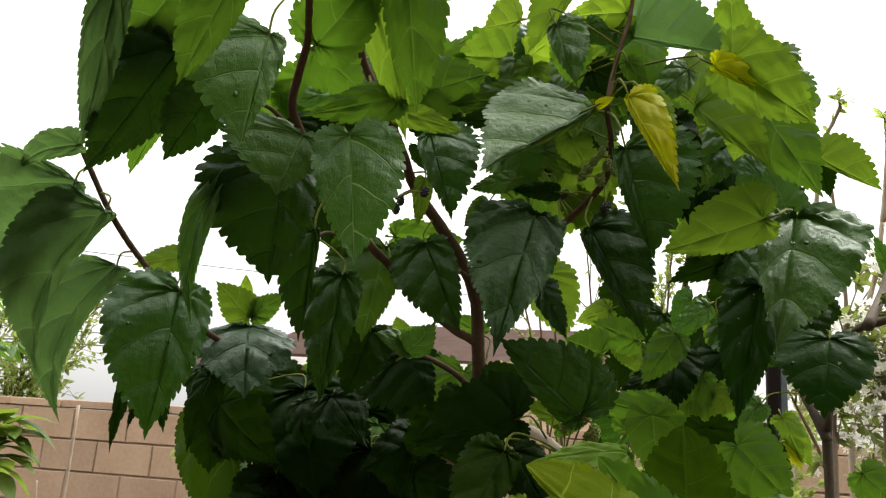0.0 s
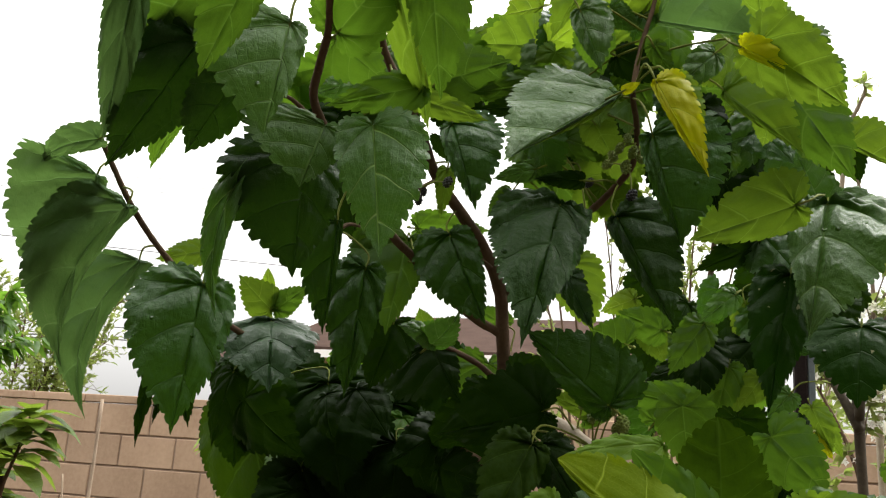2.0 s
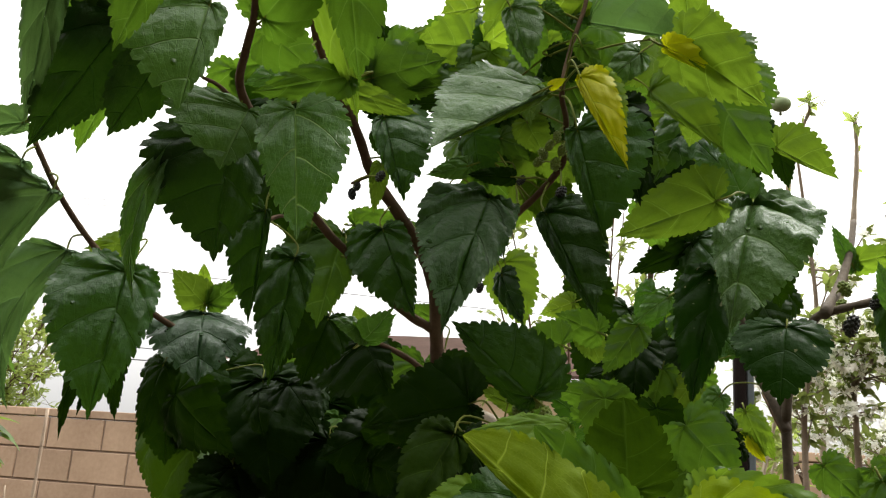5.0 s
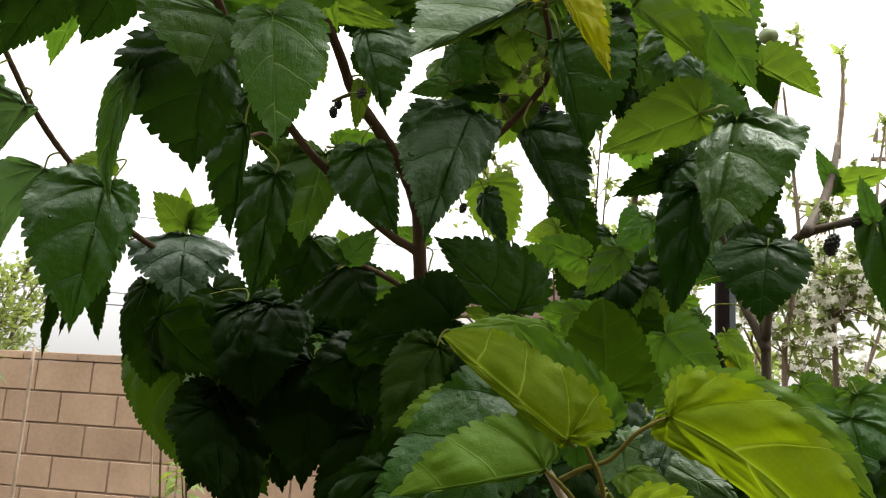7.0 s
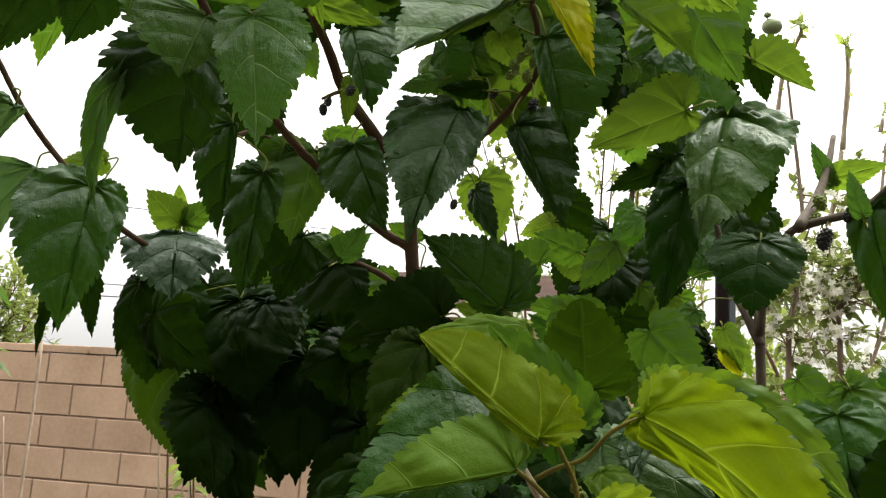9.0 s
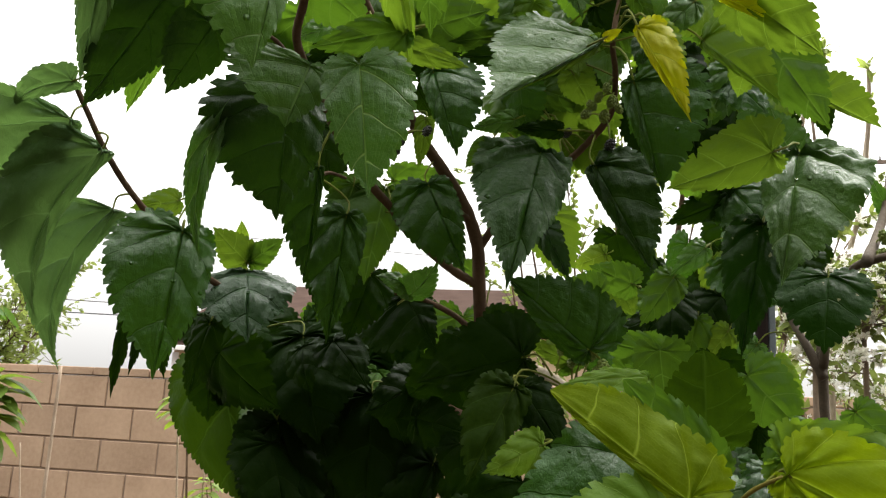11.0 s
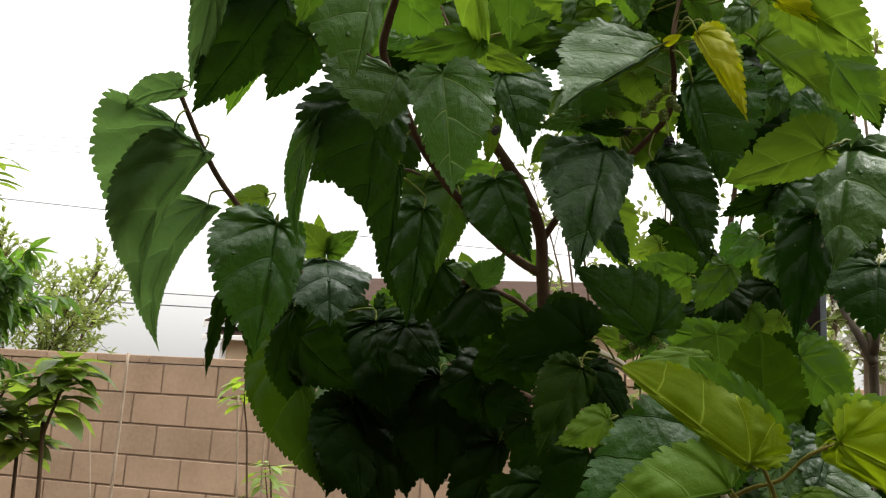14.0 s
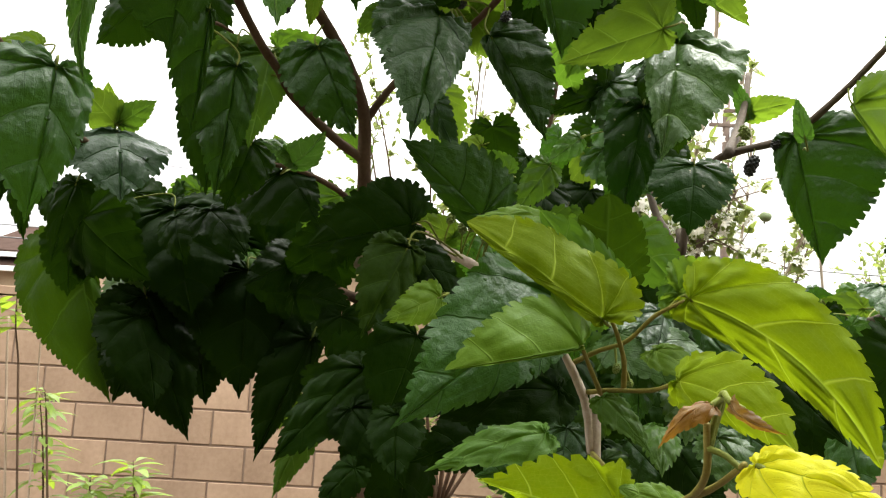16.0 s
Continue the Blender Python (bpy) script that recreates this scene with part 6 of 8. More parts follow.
mulberry_leaf(tree, "dark", (3.677, -4.501, 2.187), (3.619, -4.504, 2.128), 0.074, (0.41, -0.84, -0.36), 0.15, 0.03, stalk=False)
mulberry_leaf(tree, "light", (3.662, -4.458, 2.197), (3.703, -4.435, 2.161), 0.058, (0.19, -0.91, -0.37), 0.28, 0.08, stalk=False)
mulberry_leaf(tree, "dark", (3.712, -4.462, 2.199), (3.742, -4.419, 2.164), 0.061, (0.18, -0.69, -0.70), 0.29, 0.02, stalk=False)
mulberry_leaf(tree, "light", (3.767, -4.652, 2.030), (3.751, -4.646, 1.972), 0.056, (0.22, -0.96, -0.16), 0.16, 0.03, stalk=False)
mulberry_leaf(tree, "light", (3.421, -4.687, 2.014), (3.423, -4.660, 1.963), 0.062, (0.78, -0.56, -0.27), 0.16, 0.11, stalk=False)
mulberry_leaf(tree, "dark", (3.433, -4.588, 2.081), (3.414, -4.604, 2.010), 0.061, (0.93, -0.30, -0.18), 0.08, 0.05, stalk=False)
mulberry_leaf(tree, "light", (3.430, -4.536, 2.129), (3.368, -4.510, 2.075), 0.078, (0.31, -0.66, -0.69), 0.23, 0.04, stalk=False)
mulberry_leaf(tree, "dark", (3.466, -4.481, 2.163), (3.404, -4.494, 2.100), 0.077, (0.65, -0.53, -0.54), 0.07, 0.06, stalk=False)
mulberry_leaf(tree, "light", (3.468, -4.459, 2.199), (3.500, -4.391, 2.162), 0.078, (0.33, -0.57, -0.76), 0.21, 0.13, stalk=False)
mulberry_leaf(tree, "mid", (3.565, -4.608, 2.063), (3.583, -4.579, 2.005), 0.062, (0.04, -0.90, -0.43), 0.28, 0.04, stalk=False)
mulberry_leaf(tree, "light", (3.616, -4.541, 2.099), (3.551, -4.526, 2.061), 0.071, (0.26, -0.65, -0.71), 0.16, 0.08, stalk=False)
mulberry_leaf(tree, "light", (3.642, -4.619, 2.017), (3.631, -4.576, 1.993), 0.051, (-0.45, -0.52, -0.73), 0.25, 0.09, stalk=False)
mulberry_leaf(tree, "light", (3.651, -4.333, 2.255), (3.668, -4.299, 2.187), 0.073, (0.14, -0.90, -0.41), 0.29, 0.11, stalk=False)
mulberry_leaf(tree, "dark", (3.722, -4.467, 2.168), (3.689, -4.440, 2.104), 0.080, (-0.15, -0.94, -0.32), 0.25, 0.07, stalk=False)
mulberry_leaf(tree, "light", (3.706, -4.590, 2.030), (3.758, -4.593, 1.974), 0.064, (-0.24, -0.96, -0.17), 0.07, 0.08, stalk=False)
mulberry_leaf(tree, "mid", (3.775, -4.602, 2.031), (3.753, -4.558, 2.011), 0.055, (-0.40, -0.54, -0.74), 0.13, 0.02, stalk=False)
mulberry_leaf(tree, "light", (3.325, -4.444, 2.146), (3.285, -4.469, 2.057), 0.082, (0.54, -0.84, -0.01), 0.11, 0.11, stalk=False)
mulberry_leaf(tree, "light", (3.296, -4.441, 2.189), (3.364, -4.391, 2.139), 0.098, (0.48, -0.85, -0.20), 0.11, 0.07, stalk=False)
mulberry_leaf(tree, "light", (3.463, -4.611, 2.005), (3.473, -4.609, 1.949), 0.047, (-0.10, -0.99, -0.05), 0.06, 0.11, stalk=False)
mulberry_leaf(tree, "dark", (3.461, -4.584, 2.052), (3.481, -4.533, 2.016), 0.061, (0.41, -0.63, -0.66), 0.19, 0.13, stalk=False)
mulberry_leaf(tree, "mid", (3.551, -4.582, 2.012), (3.545, -4.595, 1.948), 0.046, (0.06, -0.98, 0.19), 0.20, 0.09, stalk=False)
mulberry_leaf(tree, "mid", (3.472, -4.366, 2.191), (3.513, -4.307, 2.135), 0.092, (-0.19, -0.59, -0.78), 0.17, 0.06, stalk=False)
mulberry_leaf(tree, "mid", (3.618, -4.589, 2.015), (3.601, -4.571, 1.970), 0.053, (-0.24, -0.93, -0.29), 0.18, 0.13, stalk=False)
mulberry_leaf(tree, "mid", (3.622, -4.394, 2.182), (3.570, -4.360, 2.132), 0.080, (0.39, -0.53, -0.75), 0.15, 0.02, stalk=False)
mulberry_leaf(tree, "light", (3.670, -4.571, 2.010), (3.658, -4.584, 1.942), 0.049, (-0.08, -0.98, 0.19), 0.16, 0.13, stalk=False)
mulberry_leaf(tree, "dark", (3.733, -4.428, 2.110), (3.680, -4.417, 2.061), 0.068, (0.20, -0.89, -0.41), 0.30, 0.11, stalk=False)
mulberry_leaf(tree, "light", (3.743, -4.343, 2.173), (3.735, -4.331, 2.102), 0.062, (0.14, -0.97, -0.18), 0.14, 0.06, stalk=False)
mulberry_leaf(tree, "dark", (3.756, -4.611, 1.990), (3.776, -4.562, 1.960), 0.053, (-0.15, -0.47, -0.87), 0.21, 0.03, stalk=False)
mulberry_leaf(tree, "dark", (3.219, -4.176, 1.715), (3.236, -4.187, 1.658), 0.051, (0.02, -0.98, 0.20), 0.23, 0.11, stalk=False)
mulberry_leaf(tree, "dark", (3.248, -4.167, 1.709), (3.264, -4.187, 1.628), 0.071, (0.76, -0.58, 0.29), 0.18, 0.13, stalk=False)
mulberry_leaf(tree, "dark", (3.237, -4.184, 1.661), (3.237, -4.172, 1.600), 0.052, (0.58, -0.80, -0.16), 0.07, 0.05, stalk=False)
mulberry_leaf(tree, "dark", (3.268, -4.179, 1.684), (3.245, -4.164, 1.612), 0.069, (0.77, -0.54, -0.35), 0.14, 0.08, stalk=False)
mulberry_leaf(tree, "mid", (3.457, -4.210, 2.085), (3.483, -4.224, 2.019), 0.045, (0.03, -0.98, 0.22), 0.07, 0.13, stalk=False)
mulberry_leaf(tree, "light", (3.496, -4.258, 2.046), (3.542, -4.256, 2.018), 0.041, (-0.00, -1.00, -0.08), 0.22, 0.07, stalk=False)
mulberry_leaf(tree, "light", (3.530, -4.176, 2.086), (3.545, -4.197, 2.027), 0.042, (0.48, -0.78, 0.40), 0.08, 0.13, stalk=False)
mulberry_leaf(tree, "light", (3.598, -4.218, 2.043), (3.539, -4.243, 2.042), 0.055, (0.26, -0.55, -0.79), 0.20, 0.12, stalk=False)
mulberry_leaf(tree, "mid", (3.437, -4.199, 2.050), (3.470, -4.180, 2.012), 0.046, (-0.12, -0.85, -0.52), 0.09, 0.09, stalk=False)
mulberry_leaf(tree, "mid", (3.490, -4.186, 2.043), (3.499, -4.180, 1.997), 0.041, (-0.33, -0.93, -0.19), 0.10, 0.06, stalk=False)
mulberry_leaf(tree, "light", (3.530, -4.174, 2.057), (3.557, -4.160, 2.004), 0.051, (0.37, -0.93, -0.05), 0.21, 0.12, stalk=False)
mulberry_leaf(tree, "mid", (3.564, -4.205, 2.035), (3.591, -4.190, 1.995), 0.045, (0.44, -0.90, -0.03), 0.27, 0.05, stalk=False)
mulberry_leaf(tree, "mid", (3.594, -4.214, 2.068), (3.534, -4.181, 2.011), 0.072, (0.06, -0.84, -0.55), 0.20, 0.04, stalk=False)
mulberry_leaf(tree, "dark", (3.600, -4.174, 2.110), (3.616, -4.181, 2.022), 0.071, (-0.47, -0.88, -0.01), 0.29, 0.10, stalk=False)
mulberry_leaf(tree, "mid", (3.670, -4.275, 2.042), (3.660, -4.256, 1.996), 0.045, (-0.23, -0.91, -0.34), 0.13, 0.09, stalk=False)
mulberry_leaf(tree, "mid", (3.693, -4.305, 2.028), (3.692, -4.292, 1.971), 0.049, (0.25, -0.94, -0.22), 0.30, 0.14, stalk=False)
mulberry_leaf(tree, "mid", (3.749, -4.288, 2.018), (3.753, -4.280, 1.958), 0.052, (-0.43, -0.89, -0.14), 0.15, 0.13, stalk=False)
mulberry_leaf(tree, "light", (3.789, -4.163, 2.101), (3.817, -4.159, 2.040), 0.055, (-0.42, -0.87, -0.25), 0.15, 0.09, stalk=False)
mulberry_leaf(tree, "mid", (3.815, -4.238, 2.041), (3.810, -4.248, 1.970), 0.053, (-0.31, -0.94, 0.16), 0.05, 0.08, stalk=False)
mulberry_leaf(tree, "dark", (3.565, -4.209, 2.015), (3.569, -4.174, 1.962), 0.051, (0.24, -0.82, -0.52), 0.15, 0.07, stalk=False)
mulberry_leaf(tree, "mid", (3.592, -4.135, 2.075), (3.659, -4.134, 2.003), 0.074, (-0.09, -0.99, -0.09), 0.26, 0.10, stalk=False)
mulberry_leaf(tree, "dark", (3.651, -4.237, 1.989), (3.645, -4.238, 1.925), 0.049, (0.31, -0.95, -0.01), 0.07, 0.03, stalk=False)
mulberry_leaf(tree, "light", (3.723, -4.132, 2.066), (3.688, -4.088, 2.006), 0.072, (0.25, -0.71, -0.66), 0.15, 0.10, stalk=False)
mulberry_leaf(tree, "mid", (3.723, -4.170, 2.048), (3.759, -4.136, 1.987), 0.072, (-0.38, -0.69, -0.61), 0.10, 0.13, stalk=False)
mulberry_leaf(tree, "mid", (3.803, -4.129, 2.050), (3.815, -4.095, 1.985), 0.062, (0.03, -0.88, -0.47), 0.16, 0.13, stalk=False)
mulberry_leaf(tree, "mid", (3.833, -4.135, 2.059), (3.840, -4.132, 1.965), 0.076, (-0.23, -0.97, -0.05), 0.26, 0.09, stalk=False)
mulberry_leaf(tree, "mid", (3.548, -4.201, 1.958), (3.582, -4.222, 1.892), 0.050, (0.06, -0.94, 0.33), 0.18, 0.14, stalk=False)
mulberry_leaf(tree, "dark", (3.601, -4.226, 1.985), (3.604, -4.196, 1.921), 0.056, (0.03, -0.90, -0.43), 0.09, 0.02, stalk=False)
mulberry_leaf(tree, "light", (3.635, -4.162, 1.984), (3.648, -4.178, 1.894), 0.065, (0.19, -0.96, 0.19), 0.08, 0.03, stalk=False)
mulberry_leaf(tree, "dark", (3.702, -4.113, 2.012), (3.701, -4.086, 1.956), 0.053, (-0.30, -0.86, -0.41), 0.28, 0.06, stalk=False)
mulberry_leaf(tree, "dark", (3.790, -4.120, 1.982), (3.721, -4.146, 1.918), 0.073, (0.24, -0.96, 0.14), 0.14, 0.02, stalk=False)
mulberry_leaf(tree, "light", (3.757, -4.230, 1.970), (3.785, -4.207, 1.927), 0.046, (0.10, -0.91, -0.41), 0.23, 0.09, stalk=False)
mulberry_leaf(tree, "light", (3.829, -4.170, 1.969), (3.824, -4.197, 1.901), 0.053, (-0.56, -0.75, 0.34), 0.08, 0.11, stalk=False)
mulberry_leaf(tree, "mid", (3.584, -4.204, 1.941), (3.571, -4.176, 1.860), 0.071, (0.42, -0.83, -0.35), 0.09, 0.13, stalk=False)
mulberry_leaf(tree, "light", (3.641, -4.226, 1.930), (3.607, -4.193, 1.861), 0.068, (-0.22, -0.92, -0.33), 0.10, 0.05, stalk=False)
mulberry_leaf(tree, "light", (3.632, -4.228, 1.896), (3.673, -4.197, 1.860), 0.051, (-0.02, -0.75, -0.67), 0.23, 0.13, stalk=False)
mulberry_leaf(tree, "dark", (3.698, -4.189, 1.949), (3.694, -4.176, 1.880), 0.057, (-0.17, -0.97, -0.18), 0.23, 0.12, stalk=False)
mulberry_leaf(tree, "dark", (3.733, -4.212, 1.937), (3.761, -4.237, 1.856), 0.064, (-0.44, -0.89, 0.12), 0.19, 0.06, stalk=False)
mulberry_leaf(tree, "mid", (3.319, -4.284, 2.008), (3.318, -4.254, 1.940), 0.061, (0.45, -0.81, -0.37), 0.27, 0.05, stalk=False)
mulberry_leaf(tree, "mid", (3.351, -4.275, 2.018), (3.344, -4.222, 1.948), 0.078, (0.74, -0.49, -0.45), 0.25, 0.03, stalk=False)
mulberry_leaf(tree, "dark", (3.343, -4.301, 1.954), (3.361, -4.315, 1.882), 0.057, (-0.17, -0.98, 0.14), 0.29, 0.03, stalk=False)
mulberry_leaf(tree, "dark", (3.359, -4.219, 1.995), (3.341, -4.173, 1.940), 0.059, (-0.10, -0.78, -0.62), 0.19, 0.08, stalk=False)
mulberry_leaf(tree, "dark", (3.315, -4.218, 1.907), (3.252, -4.203, 1.855), 0.072, (-0.13, -0.98, -0.14), 0.22, 0.06, stalk=False)
mulberry_leaf(tree, "dark", (3.371, -4.260, 1.902), (3.390, -4.256, 1.827), 0.058, (0.42, -0.90, 0.07), 0.19, 0.11, stalk=False)
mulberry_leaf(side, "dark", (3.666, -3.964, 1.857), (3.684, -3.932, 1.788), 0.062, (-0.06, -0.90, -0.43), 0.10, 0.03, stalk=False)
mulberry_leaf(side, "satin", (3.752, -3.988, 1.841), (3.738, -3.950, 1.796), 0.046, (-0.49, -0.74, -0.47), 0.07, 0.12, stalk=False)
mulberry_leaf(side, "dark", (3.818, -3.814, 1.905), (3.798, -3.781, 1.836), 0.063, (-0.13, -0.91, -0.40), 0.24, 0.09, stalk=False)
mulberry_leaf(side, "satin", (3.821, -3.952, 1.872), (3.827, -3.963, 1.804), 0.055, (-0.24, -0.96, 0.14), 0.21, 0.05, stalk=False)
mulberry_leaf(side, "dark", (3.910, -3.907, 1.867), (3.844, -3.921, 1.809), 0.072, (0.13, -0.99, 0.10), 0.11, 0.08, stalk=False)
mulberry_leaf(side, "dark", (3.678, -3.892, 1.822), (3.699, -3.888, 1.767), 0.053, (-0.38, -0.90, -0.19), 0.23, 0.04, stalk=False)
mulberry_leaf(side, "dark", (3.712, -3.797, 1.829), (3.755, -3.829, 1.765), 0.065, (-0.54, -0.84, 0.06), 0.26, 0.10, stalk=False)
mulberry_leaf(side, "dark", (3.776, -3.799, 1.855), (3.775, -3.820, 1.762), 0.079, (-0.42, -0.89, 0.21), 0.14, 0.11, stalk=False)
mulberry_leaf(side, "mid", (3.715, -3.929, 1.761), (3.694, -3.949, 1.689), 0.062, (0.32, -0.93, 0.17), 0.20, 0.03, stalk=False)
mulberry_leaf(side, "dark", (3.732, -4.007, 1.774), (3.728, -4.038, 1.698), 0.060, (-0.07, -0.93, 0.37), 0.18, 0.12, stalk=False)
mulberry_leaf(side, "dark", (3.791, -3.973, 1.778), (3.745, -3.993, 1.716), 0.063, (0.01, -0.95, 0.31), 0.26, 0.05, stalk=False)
mulberry_leaf(tree, "dark", (3.267, -4.206, 1.702), (3.304, -4.185, 1.626), 0.071, (0.54, -0.84, 0.03), 0.22, 0.07, stalk=False)
mulberry_leaf(tree, "mid", (3.334, -4.082, 1.732), (3.319, -4.066, 1.655), 0.063, (0.40, -0.88, -0.26), 0.21, 0.08, stalk=False)
mulberry_leaf(tree, "dark", (3.358, -4.121, 1.710), (3.388, -4.154, 1.635), 0.063, (0.38, -0.78, 0.50), 0.29, 0.07, stalk=False)
mulberry_leaf(tree, "dark", (3.442, -4.060, 1.734), (3.446, -4.057, 1.641), 0.075, (0.04, -1.00, -0.03), 0.14, 0.12, stalk=False)
mulberry_leaf(tree, "mid", (3.499, -4.109, 1.729), (3.492, -4.115, 1.638), 0.079, (0.54, -0.84, 0.01), 0.25, 0.03, stalk=False)
mulberry_leaf(tree, "dark", (3.269, -4.226, 1.672), (3.338, -4.215, 1.617), 0.079, (-0.09, -0.95, -0.29), 0.09, 0.07, stalk=False)
mulberry_leaf(tree, "dark", (3.325, -4.160, 1.672), (3.339, -4.134, 1.595), 0.072, (-0.09, -0.94, -0.33), 0.07, 0.04, stalk=False)
mulberry_leaf(tree, "mid", (3.399, -4.090, 1.665), (3.387, -4.142, 1.603), 0.054, (0.20, -0.77, 0.61), 0.14, 0.08, stalk=False)
mulberry_leaf(tree, "dark", (3.468, -4.168, 1.653), (3.428, -4.225, 1.617), 0.050, (0.75, -0.64, 0.17), 0.30, 0.09, stalk=False)
mulberry_leaf(tree, "dark", (3.496, -4.140, 1.660), (3.465, -4.118, 1.589), 0.064, (-0.22, -0.95, -0.20), 0.05, 0.05, stalk=False)
mulberry_leaf(tree, "mid", (3.286, -4.120, 1.634), (3.291, -4.170, 1.565), 0.065, (-0.06, -0.81, 0.58), 0.24, 0.11, stalk=False)
mulberry_leaf(tree, "dark", (3.341, -4.138, 1.617), (3.305, -4.124, 1.551), 0.058, (0.11, -0.96, -0.27), 0.24, 0.06, stalk=False)
mulberry_leaf(tree, "dark", (3.388, -4.148, 1.618), (3.429, -4.125, 1.562), 0.063, (0.61, -0.78, 0.12), 0.06, 0.13, stalk=False)
mulberry_leaf(tree, "dark", (3.421, -4.055, 1.629), (3.402, -4.047, 1.558), 0.061, (0.41, -0.89, -0.20), 0.14, 0.07, stalk=False)
mulberry_leaf(tree, "dark", (3.468, -4.081, 1.641), (3.462, -4.054, 1.569), 0.063, (-0.22, -0.92, -0.32), 0.25, 0.14, stalk=False)
mulberry_leaf(tree, "dark", (3.307, -4.137, 1.578), (3.296, -4.178, 1.497), 0.073, (0.42, -0.83, 0.37), 0.28, 0.12, stalk=False)
mulberry_leaf(tree, "mid", (3.318, -4.087, 1.588), (3.295, -4.084, 1.487), 0.093, (0.62, -0.77, -0.16), 0.06, 0.10, stalk=False)
mulberry_leaf(young, "dark", (3.650, -4.479, 1.587), (3.695, -4.520, 1.556), 0.046, (-0.63, -0.77, 0.11), 0.14, 0.03, stalk=False)
mulberry_leaf(young, "dark", (3.674, -4.414, 1.565), (3.732, -4.401, 1.562), 0.047, (0.21, -0.92, -0.32), 0.11, 0.13, stalk=False)
mulberry_leaf(young, "satin", (3.751, -4.380, 1.600), (3.738, -4.392, 1.540), 0.049, (0.07, -0.98, 0.18), 0.22, 0.07, stalk=False)
mulberry_leaf(young, "dark", (3.805, -4.310, 1.580), (3.804, -4.346, 1.528), 0.044, (-0.30, -0.78, 0.54), 0.20, 0.11, stalk=False)
mulberry_leaf(young, "satin", (3.825, -4.330, 1.608), (3.850, -4.385, 1.558), 0.054, (-0.57, -0.68, 0.45), 0.26, 0.09, stalk=False)
mulberry_leaf(young, "satin", (3.852, -4.325, 1.583), (3.878, -4.380, 1.553), 0.047, (-0.63, -0.58, 0.51), 0.09, 0.10, stalk=False)
mulberry_leaf(young, "satin", (3.893, -4.364, 1.606), (3.902, -4.379, 1.535), 0.068, (-0.00, -0.98, 0.21), 0.17, 0.07, stalk=False)
mulberry_leaf(young, "dark", (3.916, -4.493, 1.576), (3.871, -4.488, 1.542), 0.056, (0.03, -0.98, -0.21), 0.11, 0.12, stalk=False)
mulberry_leaf(young, "satin", (3.684, -4.468, 1.535), (3.651, -4.501, 1.497), 0.043, (0.04, -0.78, 0.63), 0.16, 0.11, stalk=False)
mulberry_leaf(young, "satin", (3.718, -4.337, 1.540), (3.718, -4.355, 1.490), 0.047, (0.34, -0.88, 0.33), 0.28, 0.06, stalk=False)
mulberry_leaf(young, "dark", (3.758, -4.418, 1.534), (3.722, -4.390, 1.509), 0.038, (-0.58, -0.81, -0.06), 0.28, 0.02, stalk=False)
mulberry_leaf(young, "dark", (3.752, -4.428, 1.551), (3.780, -4.432, 1.503), 0.048, (-0.00, -1.00, 0.08), 0.13, 0.09, stalk=False)
mulberry_leaf(young, "dark", (3.820, -4.361, 1.551), (3.853, -4.343, 1.509), 0.044, (-0.17, -0.85, -0.50), 0.15, 0.12, stalk=False)
mulberry_leaf(young, "dark", (3.833, -4.422, 1.547), (3.870, -4.443, 1.525), 0.044, (-0.43, -0.89, 0.11), 0.28, 0.07, stalk=False)
mulberry_leaf(young, "dark", (3.896, -4.364, 1.576), (3.910, -4.408, 1.519), 0.060, (-0.57, -0.71, 0.41), 0.20, 0.06, stalk=False)
mulberry_leaf(young, "dark", (3.898, -4.410, 1.541), (3.934, -4.420, 1.499), 0.055, (-0.39, -0.91, -0.10), 0.26, 0.10, stalk=False)
mulberry_leaf(young, "satin", (3.703, -4.484, 1.500), (3.649, -4.521, 1.493), 0.044, (0.56, -0.83, -0.00), 0.30, 0.03, stalk=False)
mulberry_leaf(young, "dark", (3.727, -4.472, 1.513), (3.691, -4.503, 1.469), 0.049, (-0.07, -0.78, 0.62), 0.07, 0.13, stalk=False)
mulberry_leaf(young, "satin", (3.769, -4.320, 1.525), (3.740, -4.339, 1.453), 0.064, (-0.01, -0.96, 0.27), 0.27, 0.06, stalk=False)
mulberry_leaf(young, "satin", (3.762, -4.402, 1.508), (3.796, -4.427, 1.472), 0.051, (-0.11, -0.86, 0.49), 0.07, 0.05, stalk=False)
mulberry_leaf(young, "dark", (3.790, -4.423, 1.508), (3.812, -4.472, 1.471), 0.051, (-0.68, -0.62, 0.40), 0.30, 0.09, stalk=False)
mulberry_leaf(young, "satin", (3.846, -4.425, 1.536), (3.834, -4.446, 1.483), 0.049, (-0.55, -0.73, 0.41), 0.15, 0.10, stalk=False)
mulberry_leaf(young, "dark", (3.940, -4.353, 1.532), (3.893, -4.353, 1.469), 0.074, (0.05, -1.00, -0.04), 0.26, 0.04, stalk=False)
mulberry_leaf(young, "satin", (3.895, -4.460, 1.526), (3.891, -4.488, 1.488), 0.041, (-0.73, -0.50, 0.46), 0.16, 0.04, stalk=False)
mulberry_leaf(tree, "satin", (3.589, -4.281, 2.049), (3.570, -4.296, 2.004), 0.035, (0.67, -0.74, -0.03), 0.12, 0.12, stalk=False)
mulberry_leaf(tree, "mid", (3.629, -4.340, 2.006), (3.635, -4.298, 1.981), 0.036, (0.42, -0.50, -0.75), 0.27, 0.12, stalk=False)
mulberry_leaf(tree, "satin", (3.675, -4.326, 2.037), (3.662, -4.329, 1.996), 0.032, (0.28, -0.96, -0.02), 0.07, 0.08, stalk=False)
